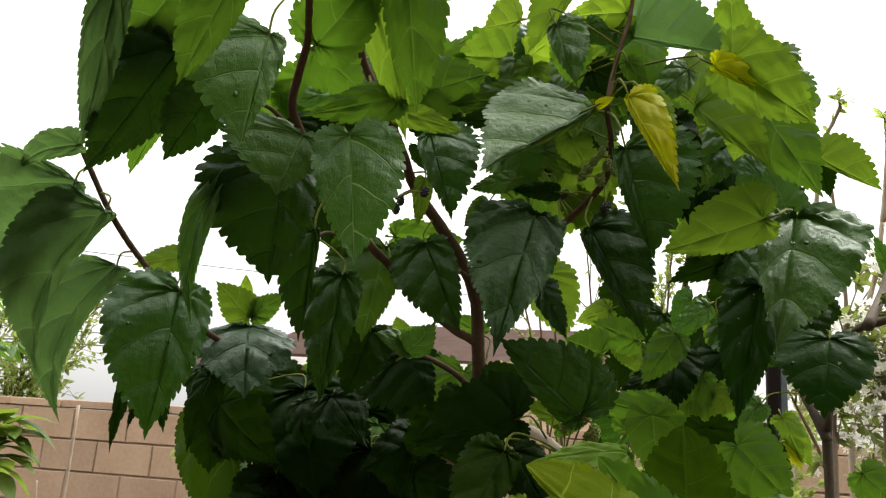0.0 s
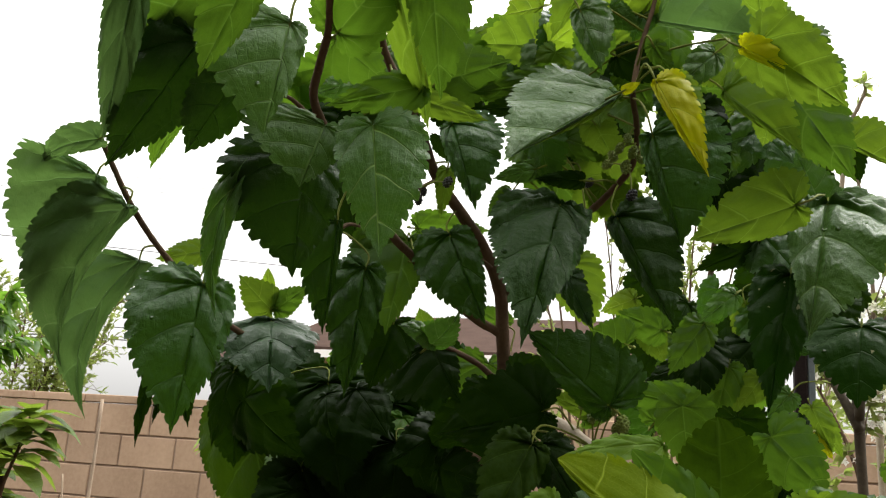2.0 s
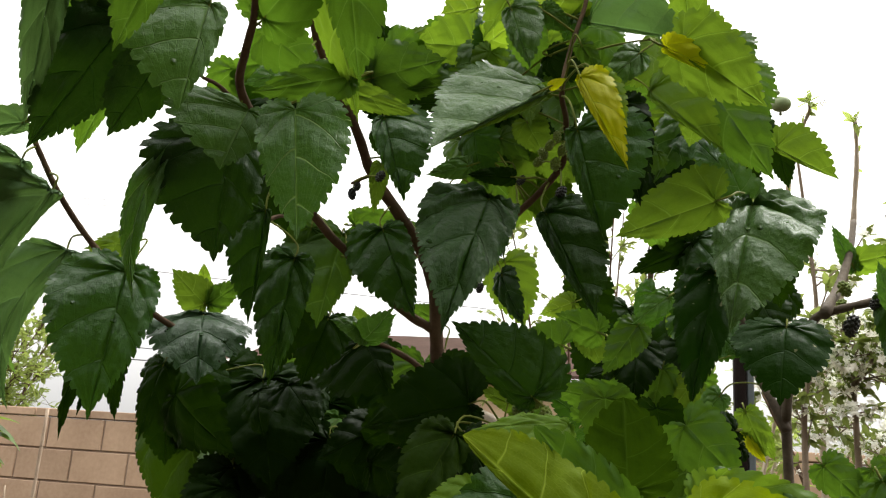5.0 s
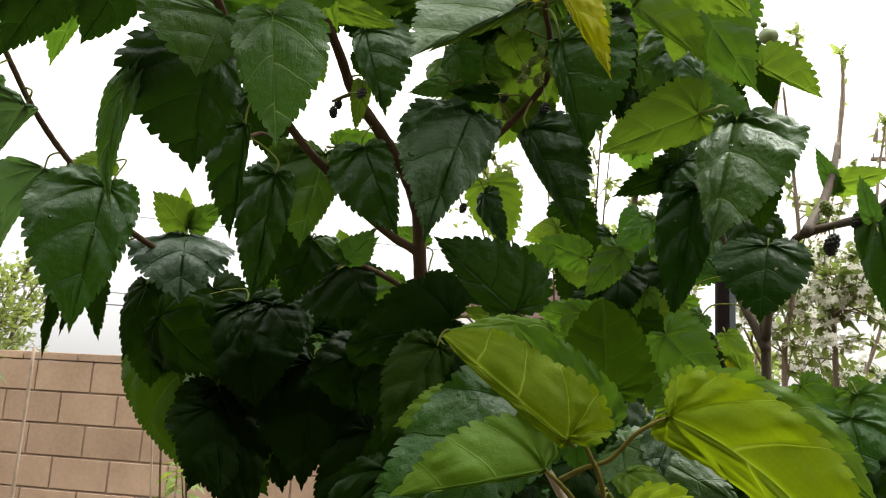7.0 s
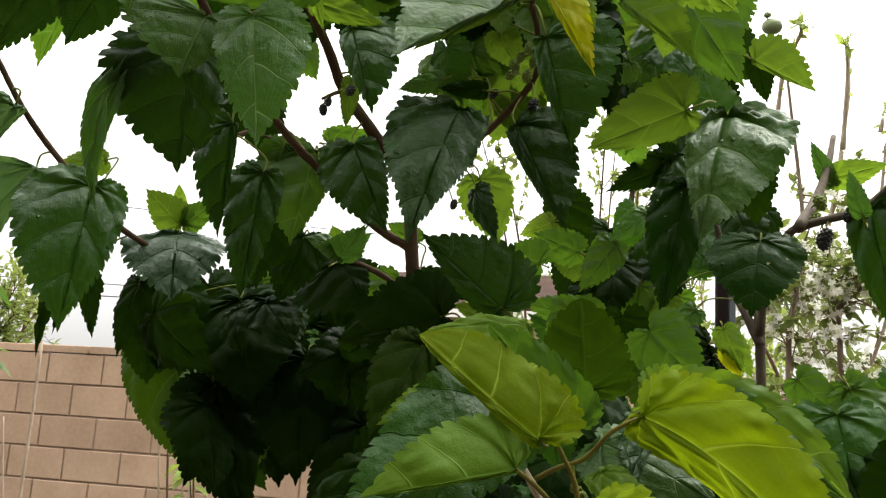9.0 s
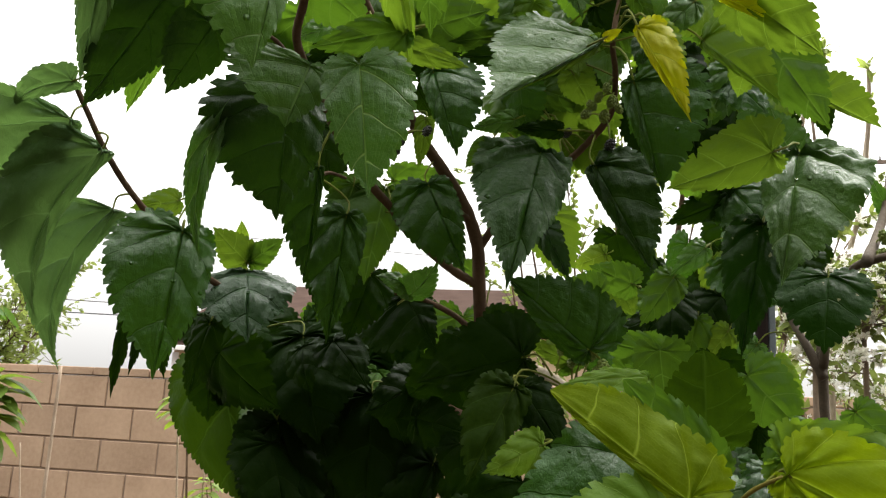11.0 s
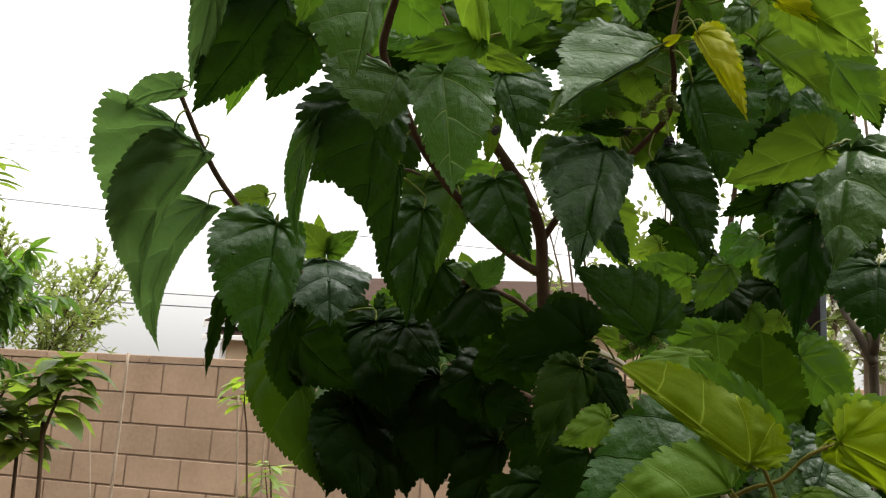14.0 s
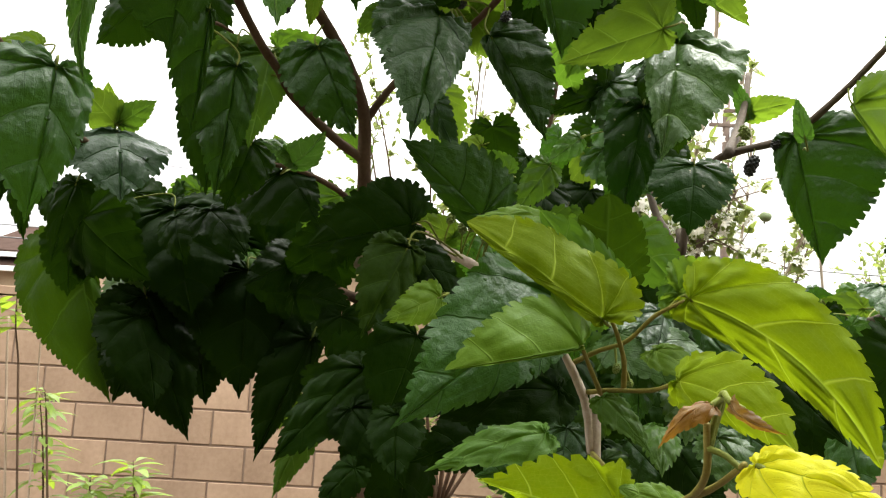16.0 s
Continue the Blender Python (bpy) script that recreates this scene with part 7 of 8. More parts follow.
mulberry_leaf(tree, "mid", (3.785, -4.252, 2.047), (3.787, -4.246, 2.011), 0.034, (0.38, -0.92, -0.13), 0.09, 0.05, stalk=False)
mulberry_leaf(tree, "light", (3.591, -4.304, 2.004), (3.576, -4.286, 1.969), 0.036, (-0.19, -0.91, -0.38), 0.22, 0.12, stalk=False)
mulberry_leaf(tree, "mid", (3.621, -4.277, 2.017), (3.603, -4.307, 1.960), 0.037, (0.33, -0.87, 0.36), 0.28, 0.03, stalk=False)
mulberry_leaf(tree, "mid", (3.658, -4.297, 1.987), (3.680, -4.283, 1.948), 0.039, (0.24, -0.95, -0.21), 0.11, 0.03, stalk=False)
mulberry_leaf(tree, "light", (3.692, -4.285, 2.006), (3.717, -4.284, 1.973), 0.034, (0.00, -1.00, -0.04), 0.06, 0.10, stalk=False)
mulberry_leaf(tree, "light", (3.750, -4.318, 1.991), (3.716, -4.342, 1.946), 0.042, (0.70, -0.70, -0.16), 0.16, 0.12, stalk=False)
mulberry_leaf(tree, "mid", (3.750, -4.276, 1.992), (3.780, -4.281, 1.951), 0.040, (-0.19, -0.98, -0.03), 0.17, 0.04, stalk=False)
mulberry_leaf(tree, "mid", (3.591, -4.211, 1.992), (3.552, -4.193, 1.959), 0.045, (-0.20, -0.94, -0.28), 0.23, 0.05, stalk=False)
mulberry_leaf(tree, "light", (3.630, -4.307, 1.967), (3.636, -4.332, 1.915), 0.031, (-0.12, -0.90, 0.42), 0.22, 0.11, stalk=False)
mulberry_leaf(tree, "mid", (3.658, -4.281, 1.974), (3.659, -4.302, 1.915), 0.038, (0.20, -0.92, 0.34), 0.12, 0.03, stalk=False)
mulberry_leaf(tree, "satin", (3.694, -4.316, 1.957), (3.689, -4.322, 1.922), 0.025, (-0.02, -0.99, 0.17), 0.06, 0.13, stalk=False)
mulberry_leaf(tree, "light", (3.710, -4.285, 1.952), (3.737, -4.265, 1.936), 0.028, (0.16, -0.74, -0.65), 0.18, 0.12, stalk=False)
mulberry_leaf(tree, "light", (3.780, -4.309, 1.938), (3.774, -4.283, 1.912), 0.029, (-0.18, -0.73, -0.67), 0.10, 0.09, stalk=False)
mulberry_leaf(tree, "satin", (3.581, -4.307, 1.918), (3.591, -4.283, 1.879), 0.042, (-0.32, -0.77, -0.55), 0.25, 0.13, stalk=False)
mulberry_leaf(tree, "mid", (3.612, -4.225, 1.964), (3.604, -4.203, 1.922), 0.039, (-0.19, -0.88, -0.44), 0.14, 0.09, stalk=False)
mulberry_leaf(tree, "light", (3.641, -4.282, 1.914), (3.662, -4.258, 1.885), 0.034, (-0.03, -0.75, -0.66), 0.15, 0.11, stalk=False)
mulberry_leaf(tree, "satin", (3.699, -4.283, 1.914), (3.680, -4.275, 1.882), 0.032, (0.18, -0.92, -0.34), 0.16, 0.07, stalk=False)
mulberry_leaf(tree, "mid", (3.745, -4.290, 1.906), (3.719, -4.299, 1.882), 0.029, (0.17, -0.97, 0.16), 0.19, 0.03, stalk=False)
mulberry_leaf(tree, "satin", (3.773, -4.257, 1.936), (3.800, -4.284, 1.895), 0.040, (-0.18, -0.87, 0.46), 0.06, 0.07, stalk=False)
mulberry_leaf(tree, "mid", (3.436, -4.298, 2.021), (3.430, -4.305, 1.963), 0.047, (-0.02, -0.99, 0.12), 0.11, 0.12, stalk=False)
mulberry_leaf(tree, "mid", (3.454, -4.294, 2.008), (3.487, -4.250, 1.996), 0.041, (0.64, -0.60, -0.47), 0.30, 0.03, stalk=False)
mulberry_leaf(tree, "satin", (3.533, -4.243, 2.033), (3.528, -4.250, 1.990), 0.033, (0.63, -0.77, 0.06), 0.23, 0.03, stalk=False)
mulberry_leaf(tree, "mid", (3.585, -4.274, 2.029), (3.557, -4.298, 1.978), 0.043, (0.29, -0.92, 0.27), 0.25, 0.13, stalk=False)
mulberry_leaf(tree, "dark", (3.399, -4.266, 2.001), (3.399, -4.255, 1.967), 0.034, (0.76, -0.62, -0.20), 0.15, 0.03, stalk=False)
mulberry_leaf(tree, "satin", (3.497, -4.344, 1.972), (3.467, -4.323, 1.936), 0.042, (0.37, -0.63, -0.69), 0.20, 0.09, stalk=False)
mulberry_leaf(tree, "mid", (3.523, -4.308, 1.989), (3.543, -4.291, 1.952), 0.037, (0.37, -0.90, -0.21), 0.05, 0.11, stalk=False)
mulberry_leaf(tree, "mid", (3.570, -4.261, 1.996), (3.565, -4.279, 1.948), 0.032, (0.53, -0.81, 0.25), 0.24, 0.11, stalk=False)
mulberry_leaf(tree, "mid", (3.406, -4.247, 1.961), (3.420, -4.213, 1.928), 0.040, (0.68, -0.63, -0.38), 0.30, 0.14, stalk=False)
mulberry_leaf(tree, "dark", (3.462, -4.223, 1.954), (3.476, -4.194, 1.930), 0.033, (0.01, -0.65, -0.76), 0.25, 0.03, stalk=False)
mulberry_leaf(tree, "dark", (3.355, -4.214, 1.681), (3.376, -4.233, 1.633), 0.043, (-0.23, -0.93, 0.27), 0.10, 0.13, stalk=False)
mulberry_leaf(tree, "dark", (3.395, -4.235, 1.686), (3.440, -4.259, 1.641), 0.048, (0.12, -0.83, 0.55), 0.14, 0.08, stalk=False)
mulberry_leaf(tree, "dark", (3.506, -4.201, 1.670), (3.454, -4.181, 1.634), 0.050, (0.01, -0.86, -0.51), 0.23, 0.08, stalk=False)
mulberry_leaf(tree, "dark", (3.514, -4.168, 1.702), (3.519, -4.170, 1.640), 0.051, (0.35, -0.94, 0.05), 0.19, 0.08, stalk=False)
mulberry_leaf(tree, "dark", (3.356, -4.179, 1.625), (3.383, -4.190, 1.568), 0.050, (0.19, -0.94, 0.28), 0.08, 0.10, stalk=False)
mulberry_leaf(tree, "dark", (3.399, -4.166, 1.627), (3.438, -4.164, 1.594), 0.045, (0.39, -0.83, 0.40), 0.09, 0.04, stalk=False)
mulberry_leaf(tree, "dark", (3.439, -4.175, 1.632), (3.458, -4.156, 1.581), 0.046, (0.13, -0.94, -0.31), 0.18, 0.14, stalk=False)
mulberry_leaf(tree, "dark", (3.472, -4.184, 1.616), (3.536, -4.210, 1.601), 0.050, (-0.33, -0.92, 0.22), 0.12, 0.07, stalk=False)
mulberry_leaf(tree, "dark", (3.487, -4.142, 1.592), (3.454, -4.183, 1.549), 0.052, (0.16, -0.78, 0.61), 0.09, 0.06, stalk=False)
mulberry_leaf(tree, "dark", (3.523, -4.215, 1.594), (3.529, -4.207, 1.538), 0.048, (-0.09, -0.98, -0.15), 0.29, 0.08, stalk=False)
mulberry_leaf(side, "satin", (4.003, -4.121, 1.639), (4.029, -4.106, 1.584), 0.052, (-0.25, -0.90, -0.35), 0.09, 0.07, stalk=False)
mulberry_leaf(side, "mid", (4.085, -4.066, 1.657), (4.067, -4.076, 1.606), 0.047, (0.04, -0.99, 0.16), 0.21, 0.10, stalk=False)
mulberry_leaf(side, "satin", (4.023, -4.242, 1.646), (4.018, -4.288, 1.601), 0.044, (-0.04, -0.70, 0.72), 0.10, 0.10, stalk=False)
mulberry_leaf(side, "satin", (4.057, -4.278, 1.626), (4.030, -4.297, 1.592), 0.034, (0.18, -0.92, 0.36), 0.26, 0.09, stalk=False)
mulberry_leaf(side, "mid", (3.971, -4.188, 1.600), (3.968, -4.164, 1.547), 0.050, (-0.70, -0.67, -0.26), 0.12, 0.12, stalk=False)
mulberry_leaf(side, "satin", (3.969, -4.243, 1.600), (4.013, -4.227, 1.570), 0.045, (0.07, -0.91, -0.40), 0.14, 0.03, stalk=False)
mulberry_leaf(side, "mid", (4.010, -4.259, 1.592), (4.024, -4.318, 1.576), 0.038, (-0.94, -0.28, 0.19), 0.13, 0.11, stalk=False)
mulberry_leaf(side, "satin", (4.059, -4.296, 1.610), (4.039, -4.331, 1.562), 0.043, (-0.22, -0.74, 0.64), 0.13, 0.03, stalk=False)
mulberry_leaf(side, "satin", (3.969, -4.196, 1.576), (3.999, -4.193, 1.546), 0.040, (0.14, -0.99, 0.02), 0.18, 0.10, stalk=False)
mulberry_leaf(side, "mid", (4.035, -4.061, 1.562), (4.064, -4.052, 1.507), 0.055, (-0.11, -0.97, -0.21), 0.08, 0.03, stalk=False)
mulberry_leaf(side, "satin", (4.013, -4.254, 1.563), (4.020, -4.273, 1.532), 0.037, (0.04, -0.85, 0.52), 0.10, 0.10, stalk=False)
mulberry_leaf(side, "mid", (4.059, -4.229, 1.572), (4.076, -4.238, 1.524), 0.053, (-0.05, -0.98, 0.17), 0.23, 0.02, stalk=False)
mulberry_leaf(side, "satin", (4.014, -4.054, 1.542), (3.981, -4.095, 1.487), 0.053, (0.00, -0.81, 0.59), 0.29, 0.02, stalk=False)
mulberry_leaf(side, "mid", (4.015, -4.128, 1.525), (4.068, -4.139, 1.532), 0.054, (-0.23, -0.89, 0.39), 0.12, 0.12, stalk=False)
mulberry_leaf(side, "satin", (4.038, -4.193, 1.529), (4.035, -4.199, 1.492), 0.034, (-0.20, -0.97, 0.16), 0.12, 0.03, stalk=False)
mulberry_leaf(side, "mid", (4.143, -4.114, 1.526), (4.104, -4.120, 1.492), 0.052, (0.20, -0.98, -0.07), 0.24, 0.08, stalk=False)
mulberry_leaf(side, "mid", (4.014, -4.060, 1.499), (4.011, -4.099, 1.457), 0.047, (0.15, -0.73, 0.66), 0.08, 0.03, stalk=False)
mulberry_leaf(side, "satin", (4.000, -4.225, 1.520), (4.009, -4.258, 1.494), 0.034, (-0.75, -0.52, 0.41), 0.08, 0.06, stalk=False)
mulberry_leaf(young, "satin", (3.670, -4.450, 1.574), (3.657, -4.459, 1.542), 0.029, (0.30, -0.94, 0.14), 0.05, 0.06, stalk=False)
mulberry_leaf(young, "satin", (3.705, -4.499, 1.595), (3.709, -4.493, 1.561), 0.028, (-0.05, -0.98, -0.18), 0.30, 0.11, stalk=False)
mulberry_leaf(young, "mid", (3.755, -4.473, 1.582), (3.719, -4.515, 1.557), 0.031, (0.29, -0.67, 0.69), 0.07, 0.12, stalk=False)
mulberry_leaf(young, "satin", (3.763, -4.496, 1.595), (3.749, -4.528, 1.562), 0.030, (0.43, -0.74, 0.52), 0.27, 0.05, stalk=False)
mulberry_leaf(young, "satin", (3.668, -4.452, 1.549), (3.693, -4.496, 1.526), 0.031, (-0.58, -0.62, 0.53), 0.26, 0.04, stalk=False)
mulberry_leaf(young, "mid", (3.727, -4.491, 1.533), (3.709, -4.500, 1.510), 0.024, (0.19, -0.96, 0.23), 0.17, 0.05, stalk=False)
mulberry_leaf(young, "satin", (3.743, -4.518, 1.560), (3.744, -4.523, 1.528), 0.027, (-0.02, -0.98, 0.18), 0.29, 0.03, stalk=False)
mulberry_leaf(young, "mid", (3.776, -4.504, 1.549), (3.768, -4.535, 1.518), 0.030, (0.15, -0.72, 0.68), 0.28, 0.04, stalk=False)
mulberry_leaf(young, "satin", (3.680, -4.497, 1.513), (3.664, -4.471, 1.493), 0.020, (-0.65, -0.67, -0.36), 0.27, 0.08, stalk=False)
mulberry_leaf(young, "satin", (3.704, -4.505, 1.522), (3.699, -4.523, 1.490), 0.028, (0.02, -0.87, 0.49), 0.24, 0.03, stalk=False)
mulberry_leaf(young, "mid", (3.729, -4.492, 1.503), (3.743, -4.496, 1.476), 0.029, (0.17, -0.95, 0.25), 0.09, 0.11, stalk=False)
mulberry_leaf(young, "mid", (3.770, -4.456, 1.523), (3.762, -4.506, 1.496), 0.029, (0.09, -0.49, 0.87), 0.26, 0.12, stalk=False)
# More dark leaves behind the lower cluster, added to block backlight.
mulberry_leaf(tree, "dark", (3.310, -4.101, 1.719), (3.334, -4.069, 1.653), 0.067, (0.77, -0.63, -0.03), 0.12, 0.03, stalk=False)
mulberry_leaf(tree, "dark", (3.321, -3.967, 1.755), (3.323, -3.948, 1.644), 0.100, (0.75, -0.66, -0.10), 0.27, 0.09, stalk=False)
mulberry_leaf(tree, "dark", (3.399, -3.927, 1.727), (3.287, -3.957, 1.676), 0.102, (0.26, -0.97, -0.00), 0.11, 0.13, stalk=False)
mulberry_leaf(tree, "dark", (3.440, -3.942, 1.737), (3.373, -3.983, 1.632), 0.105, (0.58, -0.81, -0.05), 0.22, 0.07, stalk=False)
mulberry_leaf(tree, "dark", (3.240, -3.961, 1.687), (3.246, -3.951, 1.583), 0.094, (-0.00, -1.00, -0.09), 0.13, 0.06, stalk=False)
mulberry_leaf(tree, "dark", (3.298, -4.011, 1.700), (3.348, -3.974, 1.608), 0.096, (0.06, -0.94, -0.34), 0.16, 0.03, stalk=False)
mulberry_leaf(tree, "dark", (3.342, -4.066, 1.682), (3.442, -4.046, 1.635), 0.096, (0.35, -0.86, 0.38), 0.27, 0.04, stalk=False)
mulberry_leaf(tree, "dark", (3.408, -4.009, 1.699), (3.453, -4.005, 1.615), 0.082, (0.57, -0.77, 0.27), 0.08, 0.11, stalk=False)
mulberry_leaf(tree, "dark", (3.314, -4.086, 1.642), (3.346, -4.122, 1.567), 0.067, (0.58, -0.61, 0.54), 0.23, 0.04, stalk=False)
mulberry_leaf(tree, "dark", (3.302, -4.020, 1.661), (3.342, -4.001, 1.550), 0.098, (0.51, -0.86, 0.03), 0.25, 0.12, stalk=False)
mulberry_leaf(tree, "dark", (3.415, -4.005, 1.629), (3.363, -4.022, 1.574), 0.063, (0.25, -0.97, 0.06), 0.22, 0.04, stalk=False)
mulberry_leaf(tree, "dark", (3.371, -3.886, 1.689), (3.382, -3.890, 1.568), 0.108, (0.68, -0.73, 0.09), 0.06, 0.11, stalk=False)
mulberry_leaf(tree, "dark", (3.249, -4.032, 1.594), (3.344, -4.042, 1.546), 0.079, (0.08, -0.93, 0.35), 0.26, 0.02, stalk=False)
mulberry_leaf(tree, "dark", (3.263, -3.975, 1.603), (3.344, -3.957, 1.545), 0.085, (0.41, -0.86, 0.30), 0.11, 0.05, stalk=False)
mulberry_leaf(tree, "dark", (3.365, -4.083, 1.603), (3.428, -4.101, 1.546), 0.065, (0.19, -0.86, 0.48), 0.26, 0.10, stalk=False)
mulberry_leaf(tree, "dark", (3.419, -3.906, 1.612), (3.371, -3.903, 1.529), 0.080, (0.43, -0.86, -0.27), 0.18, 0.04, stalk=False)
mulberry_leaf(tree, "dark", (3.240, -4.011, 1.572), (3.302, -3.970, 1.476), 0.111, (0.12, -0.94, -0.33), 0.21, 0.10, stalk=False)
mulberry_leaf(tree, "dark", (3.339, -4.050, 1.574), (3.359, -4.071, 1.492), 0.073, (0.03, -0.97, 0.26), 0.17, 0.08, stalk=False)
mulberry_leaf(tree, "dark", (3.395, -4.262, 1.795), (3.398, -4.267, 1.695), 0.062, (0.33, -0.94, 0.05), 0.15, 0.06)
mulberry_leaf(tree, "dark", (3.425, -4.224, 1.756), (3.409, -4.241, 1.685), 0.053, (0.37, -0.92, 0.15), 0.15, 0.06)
mulberry_leaf(side, "satin", (3.796, -4.062, 1.886), (3.839, -4.093, 1.818), 0.069, (-0.12, -0.93, 0.35), 0.16, 0.05, stalk=False)
mulberry_leaf(side, "satin", (3.839, -4.027, 1.925), (3.853, -4.064, 1.862), 0.047, (-0.47, -0.80, 0.37), 0.16, 0.11, stalk=False)
mulberry_leaf(side, "satin", (3.875, -4.030, 1.930), (3.892, -3.989, 1.873), 0.058, (0.14, -0.83, -0.54), 0.29, 0.09, stalk=False)
mulberry_leaf(side, "dark", (3.812, -3.999, 1.884), (3.832, -4.023, 1.813), 0.062, (0.06, -0.94, 0.34), 0.13, 0.12, stalk=False)
mulberry_leaf(side, "satin", (3.827, -4.036, 1.871), (3.845, -4.069, 1.814), 0.051, (-0.70, -0.69, 0.19), 0.19, 0.13, stalk=False)
mulberry_leaf(side, "dark", (3.882, -4.036, 1.872), (3.890, -4.020, 1.817), 0.052, (-0.48, -0.82, -0.31), 0.11, 0.09, stalk=False)
mulberry_leaf(side, "satin", (3.787, -4.107, 1.798), (3.836, -4.124, 1.745), 0.068, (-0.03, -0.96, 0.28), 0.11, 0.02, stalk=False)
mulberry_leaf(side, "satin", (3.822, -3.956, 1.792), (3.876, -3.952, 1.786), 0.050, (0.07, -1.00, -0.00), 0.29, 0.07, stalk=False)
mulberry_leaf(side, "dark", (3.873, -3.971, 1.845), (3.894, -4.007, 1.777), 0.060, (-0.41, -0.85, 0.33), 0.21, 0.10, stalk=False)
mulberry_leaf(tree, "gloss", (3.474, -4.250, 1.738), (3.446, -4.278, 1.746), 0.027, (0.69, -0.60, 0.41), 0.20, 0.12)
mulberry_leaf(tree, "gloss", (3.471, -4.250, 1.731), (3.507, -4.278, 1.759), 0.035, (0.08, -0.64, -0.76), 0.20, 0.12)

# ---- stakes and saplings before the wall ----
stake([(2.172, -2.965, 0.000), (2.157, -2.932, 1.312), (2.155, -2.927, 1.499), (2.154, -2.927, 1.705)], 0.0055)
stake([(2.168, -2.754, 0.000), (1.970, -2.770, 1.297), (1.942, -2.772, 1.485)], 0.0030)
stake([(2.534, -2.677, 0.000), (2.470, -2.639, 1.401), (2.461, -2.634, 1.596)], 0.0030)
stake([(2.539, -2.665, 0.000), (2.400, -2.615, 1.120), (2.355, -2.600, 1.476), (2.347, -2.603, 1.605)], 0.0040)
sapling("thin sapling with pale yellow-green new leaves", [(2.623, -2.746, 0.000), (2.460, -2.707, 1.327), (2.442, -2.703, 1.477), (2.425, -2.707, 1.577), (2.420, -2.710, 1.668)], 0.0040, 18, 31, NEW_LEAF, 0.090, 0.034, 0.74)
sapling("thin sapling with fresh green leaves", [(2.708, -2.711, 0.000), (2.515, -2.637, 1.246), (2.500, -2.631, 1.344), (2.488, -2.630, 1.406)], 0.0040, 16, 32, NEW_LEAF, 0.060, 0.024, 0.72)
sapling("thin sapling with fresh green leaves", [(2.668, -2.700, 0.000), (2.510, -2.590, 0.985), (2.471, -2.564, 1.226), (2.442, -2.561, 1.384)], 0.0040, 44, 33, NEW_LEAF, 0.085, 0.030, 0.45)
sapling("low sapling with yellow-green shoot tips", [(2.969, -2.779, 0.000), (2.787, -2.637, 1.010), (2.766, -2.621, 1.127), (2.749, -2.611, 1.224)], 0.0040, 34, 34, NEW_LEAF, 0.085, 0.030, 0.60)
sapling("low sapling with yellow-green shoot tips", [(2.804, -2.841, 0.000), (2.673, -2.680, 1.013), (2.660, -2.664, 1.113), (2.652, -2.656, 1.179)], 0.0040, 28, 36, NEW_LEAF, 0.080, 0.028, 0.60)
sapling("young pear sapling with rounded glossy green leaves", [(2.589, -3.643, 0.000), (2.449, -3.592, 1.394), (2.439, -3.589, 1.493), (2.463, -3.590, 1.575), (2.478, -3.591, 1.619), (2.479, -3.590, 1.660)], 0.0050, 44, 41, PEAR_LEAF, 0.088, 0.054, 0.55)
sapling("young pear sapling with rounded glossy green leaves", [(2.217, -3.582, 0.000), (2.330, -3.626, 1.388), (2.340, -3.630, 1.511), (2.366, -3.617, 1.614)], 0.0050, 50, 42, PEAR_LEAF, 0.085, 0.052, 0.50)
sapling("young pear sapling with rounded glossy green leaves", [(2.482, -3.614, 0.000), (2.351, -3.545, 1.371), (2.343, -3.540, 1.462), (2.350, -3.527, 1.556)], 0.0050, 40, 43, PEAR_LEAF, 0.085, 0.052, 0.55)
sapling("tall pear whip with a few grey-green leaves", [(2.284, -3.567, 0.000), (2.264, -3.669, 1.597), (2.261, -3.683, 1.802), (2.283, -3.690, 1.955), (2.300, -3.692, 2.027), (2.308, -3.696, 2.062)], 0.0050, 24, 44, PEAR_LEAF, 0.065, 0.028, 0.62)

# ---- berries, fruitlets and blossom tips ----
BERRY_DARK = mottled("berry_dark", (0.010, 0.012, 0.010), (0.030, 0.030, 0.020), 200, 0.45)
BERRY_GREEN = mottled("berry_green", (0.10, 0.15, 0.02), (0.20, 0.26, 0.05), 150, 0.5)
FRUIT_GREEN = mottled("fruitlet_green", (0.12, 0.17, 0.07), (0.20, 0.25, 0.11), 60, 0.5)


def berry_mesh():
    """A mulberry: small drupelets set in a spiral over an oval core."""
    bm = bmesh.new()
    for k in range(34):
        z = 1 - 2 * (k + 0.5) / 34
        r, a = math.sqrt(1 - z * z), k * 2.39996
        bmesh.ops.create_icosphere(bm, subdivisions=1, radius=0.0016, matrix=Matrix.Translation((0.0042 * r * math.cos(a), 0.0042 * r * math.sin(a), 0.0068 * z)))
    bmesh.ops.create_icosphere(bm, subdivisions=2, radius=0.0042, matrix=Matrix.Diagonal((1, 1, 1.6, 1)))
    me = bpy.data.meshes.new("berry")
    bm.to_mesh(me)
    bm.free()
    me.polygons.foreach_set("use_smooth", [True] * len(me.polygons))
    return me


BERRY = berry_mesh()
BERRIES = {mat: BERRY.copy() for mat in ("dark", "green")}
BERRIES["dark"].materials.append(BERRY_DARK)
BERRIES["green"].materials.append(BERRY_GREEN)


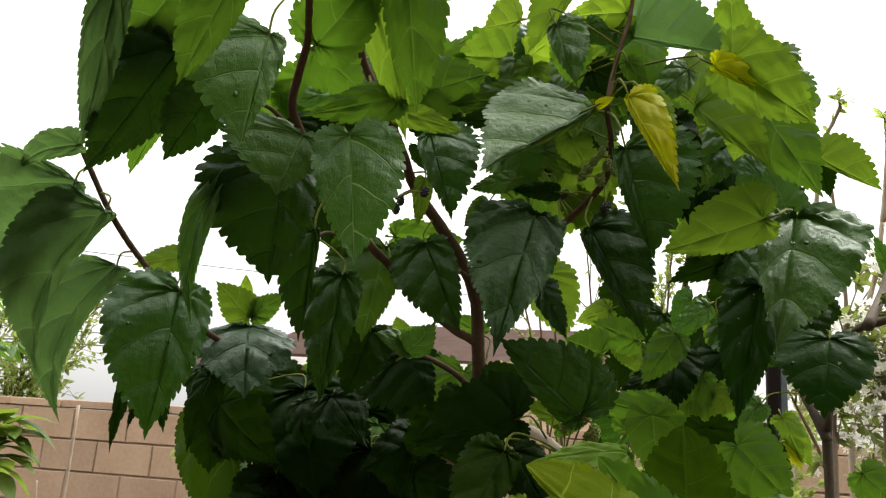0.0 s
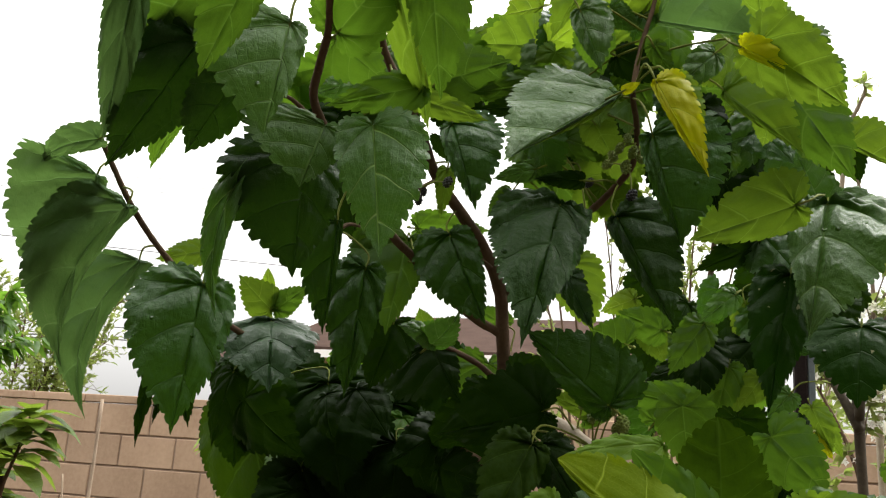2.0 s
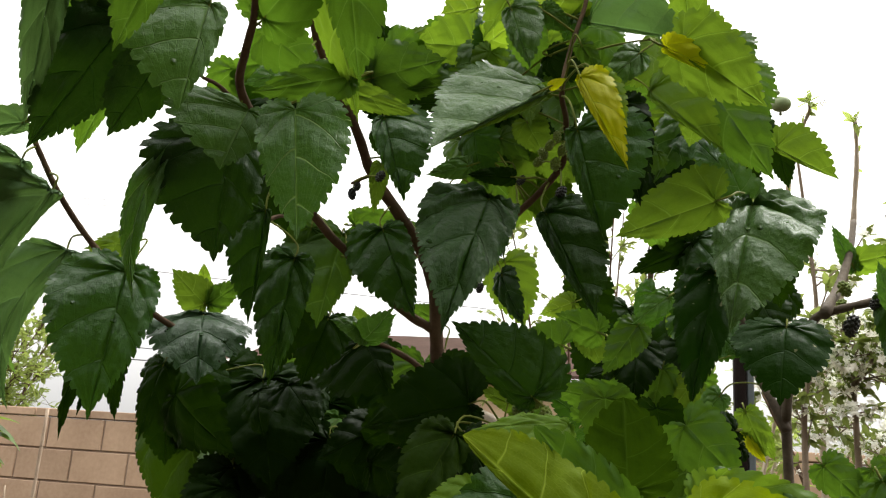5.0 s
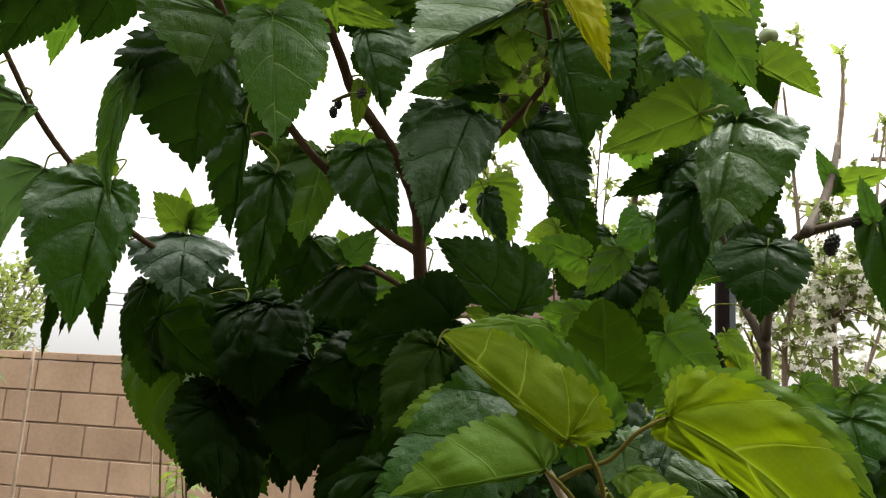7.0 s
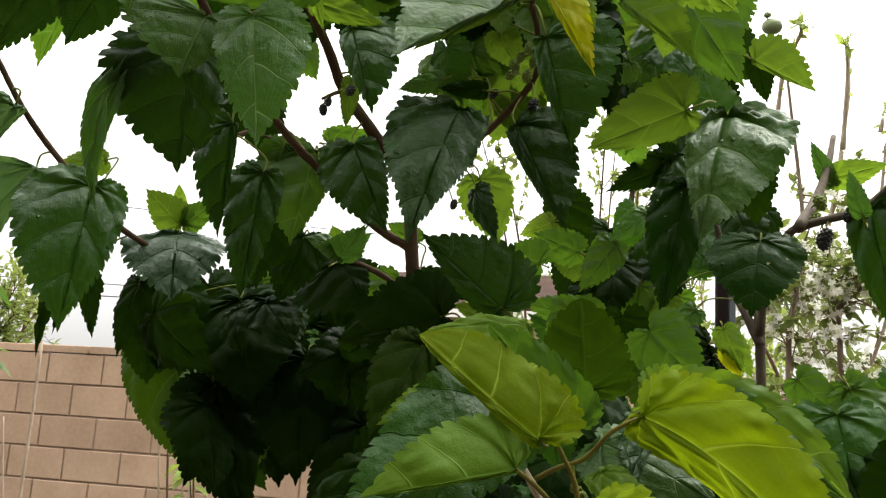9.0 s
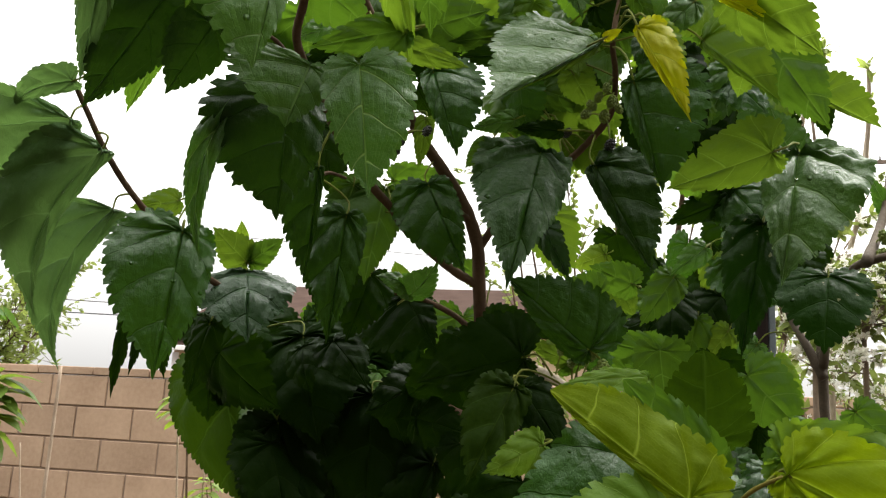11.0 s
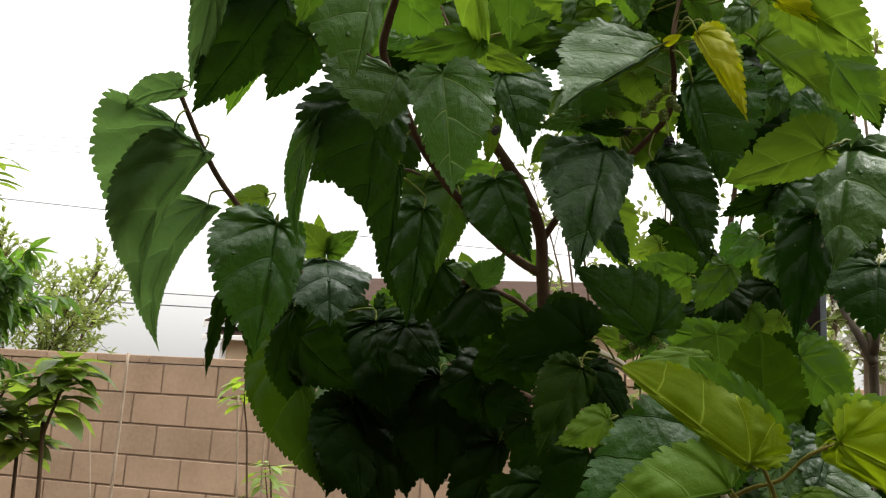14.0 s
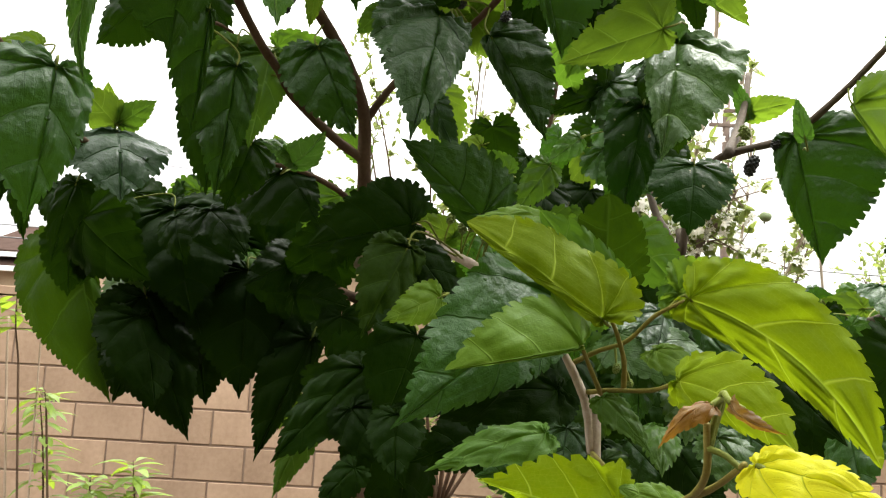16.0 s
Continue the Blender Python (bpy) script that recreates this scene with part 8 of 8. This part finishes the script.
def berry(owner, ripe, place_at, size, seed=[0]):
    seed[0] += 1
    rng = random.Random(seed[0])
    at = Vector(place_at)
    ob = part("berry", BERRIES[ripe], None, owner)
    ob.matrix_basis = Matrix.Translation(at) @ Matrix.Rotation(rng.uniform(-0.7, 0.7), 4, "X") @ Matrix.Rotation(rng.uniform(-0.7, 0.7), 4, "Y") @ Matrix.Scale(size, 4)
    start = stalk_from(owner, at, Vector((0, 0, -1)))
    if start is not None and (start - at).length < 0.05:
        line = [start, start.lerp(at, 0.5) + Vector((0, 0, 0.003)), at]
        part("stalk", tube("stalk", line, 0.0009, 0.0007, 5, 3), PETIOLE, owner)


def fruitlet(owner, place_at, size):
    bm = bmesh.new()
    bmesh.ops.create_uvsphere(bm, u_segments=14, v_segments=10, radius=size)
    for v in bm.verts:
        v.co.z *= 0.92 - 0.10 * (v.co.z / size) ** 2
    bmesh.ops.create_cone(bm, cap_ends=True, segments=6, radius1=size * 0.22, radius2=size * 0.1, depth=size * 0.4, matrix=Matrix.Translation((0, 0, -size * 0.95)))
    ob = part("fruit", bm, FRUIT_GREEN, owner, "small green fruit")
    ob.data.polygons.foreach_set("use_smooth", [True] * len(ob.data.polygons))
    ob.matrix_basis = Matrix.Translation(place_at) @ Matrix.Rotation(0.5, 4, "X")


def whip_top(owner, points, r, leaves, flowers, seed):
    """A thin bare shoot that ends in a tuft of grey-green leaves and flowers."""
    rng = random.Random(seed)
    line = smooth_line(points, 6)
    part("shoot", mesh_from("shoot", *tube_data(line, r, r * 0.55, 6, 0.12, rng)), BARK_PALE, owner)
    end, out = line[-1], (line[-1] - line[-3]).normalized()
    verts, faces, uvs, fv, ff = [], [], [], [], []
    for c in line[3::3]:
        blade(verts, faces, uvs, c, toward(rng, out * 0.6, 0.7), Vector((rng.gauss(0, 1), rng.gauss(0, 1), 1)), 0.022, 0.010)
    for k in range(leaves):
        blade(verts, faces, uvs, end, toward(rng, out * 0.4, 0.8), Vector((rng.gauss(0, 0.6), rng.gauss(0, 0.6), 1)), rng.uniform(0.022, 0.042), 0.014, rng.uniform(0, 0.5))
    part("leaf_tuft", mesh_from("leaf_tuft", verts, faces, uvs), FAR_LEAF, owner, kind="stuff")
    if flowers:
        for k in range(flowers):
            d = toward(rng, out, 0.8)
            flower(fv, ff, end + d * rng.uniform(0.01, 0.035), d, rng.uniform(0.010, 0.016), rng)
        part("blossom", mesh_from("blossom", fv, ff, smooth=False), PETAL, owner, "clusters of white blossom", "stuff")


berry(tree, "dark", (3.663, -4.313, 1.860), 0.85)
berry(tree, "dark", (3.624, -4.291, 1.879), 0.70)
berry(tree, "green", (3.658, -4.321, 1.883), 0.90)
berry(tree, "green", (3.647, -4.325, 1.892), 0.80)
berry(tree, "green", (3.664, -4.325, 1.895), 0.80)
berry(tree, "green", (3.653, -4.331, 1.897), 0.70)
berry(tree, "green", (3.670, -4.313, 1.893), 0.70)
berry(tree, "green", (3.641, -4.304, 1.892), 0.80)
berry(tree, "green", (3.660, -4.334, 1.904), 0.70)
berry(tree, "dark", (3.470, -4.316, 1.858), 0.75)
berry(tree, "dark", (3.475, -4.317, 1.865), 0.60)
berry(tree, "dark", (3.582, -4.242, 1.787), 0.70)
berry(tree, "dark", (3.522, -4.279, 1.794), 0.70)
berry(tree, "dark", (3.504, -4.341, 1.866), 0.80)
berry(tree, "green", (3.643, -4.332, 1.670), 0.90)
berry(tree, "green", (3.660, -4.351, 1.662), 1.00)
berry(tree, "green", (3.625, -4.304, 1.680), 0.80)
berry(tree, "green", (3.635, -4.333, 1.668), 0.80)
berry(tree, "green", (3.651, -4.332, 1.674), 0.80)
berry(tree, "green", (3.654, -4.341, 1.659), 0.70)
berry(side, "dark", (3.934, -4.145, 1.775), 1.30)
berry(side, "green", (3.935, -4.124, 1.819), 1.20)
berry(side, "green", (3.929, -4.128, 1.801), 1.00)
berry(side, "dark", (3.931, -4.160, 1.776), 1.30)
berry(side, "dark", (3.949, -4.179, 1.794), 1.00)
berry(young, "green", (3.727, -4.565, 1.556), 0.42)
berry(young, "green", (3.722, -4.565, 1.560), 0.40)
berry(young, "green", (3.729, -4.565, 1.553), 0.40)
fruitlet(pear, (4.056, -3.092, 2.484), 0.0228)
fruitlet(pear, (4.045, -3.102, 2.508), 0.0085)
fruitlet(pear, (4.361, -2.989, 1.935), 0.0146)
whip_top(pear, [(4.072, -2.969, 2.134), (4.077, -3.020, 2.296), (4.086, -3.057, 2.391), (4.105, -3.080, 2.436), (4.116, -3.094, 2.463), (4.115, -3.102, 2.482)], 0.0060, 14, 7, 1)
whip_top(pear, [(4.237, -2.927, 2.242), (4.239, -2.971, 2.366), (4.237, -2.994, 2.427), (4.231, -3.010, 2.469)], 0.0060, 7, 2, 2)
whip_top(pear, [(4.315, -2.932, 2.121), (4.320, -2.961, 2.223), (4.324, -2.977, 2.270), (4.325, -2.988, 2.303)], 0.0040, 8, 8, 3)
whip_top(pear, [(4.520, -2.939, 1.755), (4.502, -2.952, 1.920), (4.496, -2.957, 1.962)], 0.0040, 6, 1, 4)
whip_top(pear, [(4.325, -2.911, 2.288), (4.328, -2.922, 2.320)], 0.0060, 2, 0, 5)

# ---- the wall's blocks, one by one where the camera sees them, joined beyond ----
def block_mesh(name, long, deep, high, seed):
    rng = random.Random(seed)
    bm = box(bmesh.new(), -long / 2, long / 2, 0, deep, 0, high, 0.004)
    for v in bm.verts:
        v.co += Vector((rng.uniform(-1, 1), rng.uniform(-1, 1), rng.uniform(-1, 1))) * 0.0009
    me = bpy.data.meshes.new(name)
    bm.to_mesh(me)
    bm.free()
    me.materials.append(BLOCK)
    return me


def lay(me, name, x, y, z):
    ob = new(name, me)
    ob.parent = wall
    ob.location = (x, y, z)
    return ob


blocks = [block_mesh("block", BLOCK_LONG - 0.011, 0.14, COURSE - 0.011, k) for k in range(5)]
caps = [block_mesh("cap_block", BLOCK_LONG - 0.008, 0.155, 0.05, 10 + k) for k in range(3)]
rng = random.Random(4)
far = bmesh.new()
for course in range(9):
    z = 1.78 - COURSE * (course + 1) + 0.0055
    z = max(z, -0.03)
    shift = 0.5 if course % 2 == 0 else 0.0
    for n in range(-60, 60):
        x = BLOCK_LONG * (n + shift)
        proud = rng.uniform(-0.0015, 0.0015)
        if -1.4 < x < 7.0:
            lay(rng.choice(blocks), "block", x, proud, z)
        else:
            box(far, x - BLOCK_LONG / 2 + 0.0055, x + BLOCK_LONG / 2 - 0.0055, proud, 0.14, z, z + COURSE - 0.011)
for n in range(-60, 60):
    x = BLOCK_LONG * (n + 0.22)
    if -1.8 < x < 7.0:
        lay(rng.choice(caps), "cap_block", x, -0.006 + rng.uniform(-0.001, 0.001), 1.7805)
    else:
        box(far, x - BLOCK_LONG / 2 + 0.004, x + BLOCK_LONG / 2 - 0.004, -0.006, 0.149, 1.7805, 1.8305)
part("far_blocks", far, BLOCK, wall, kind="stuff")
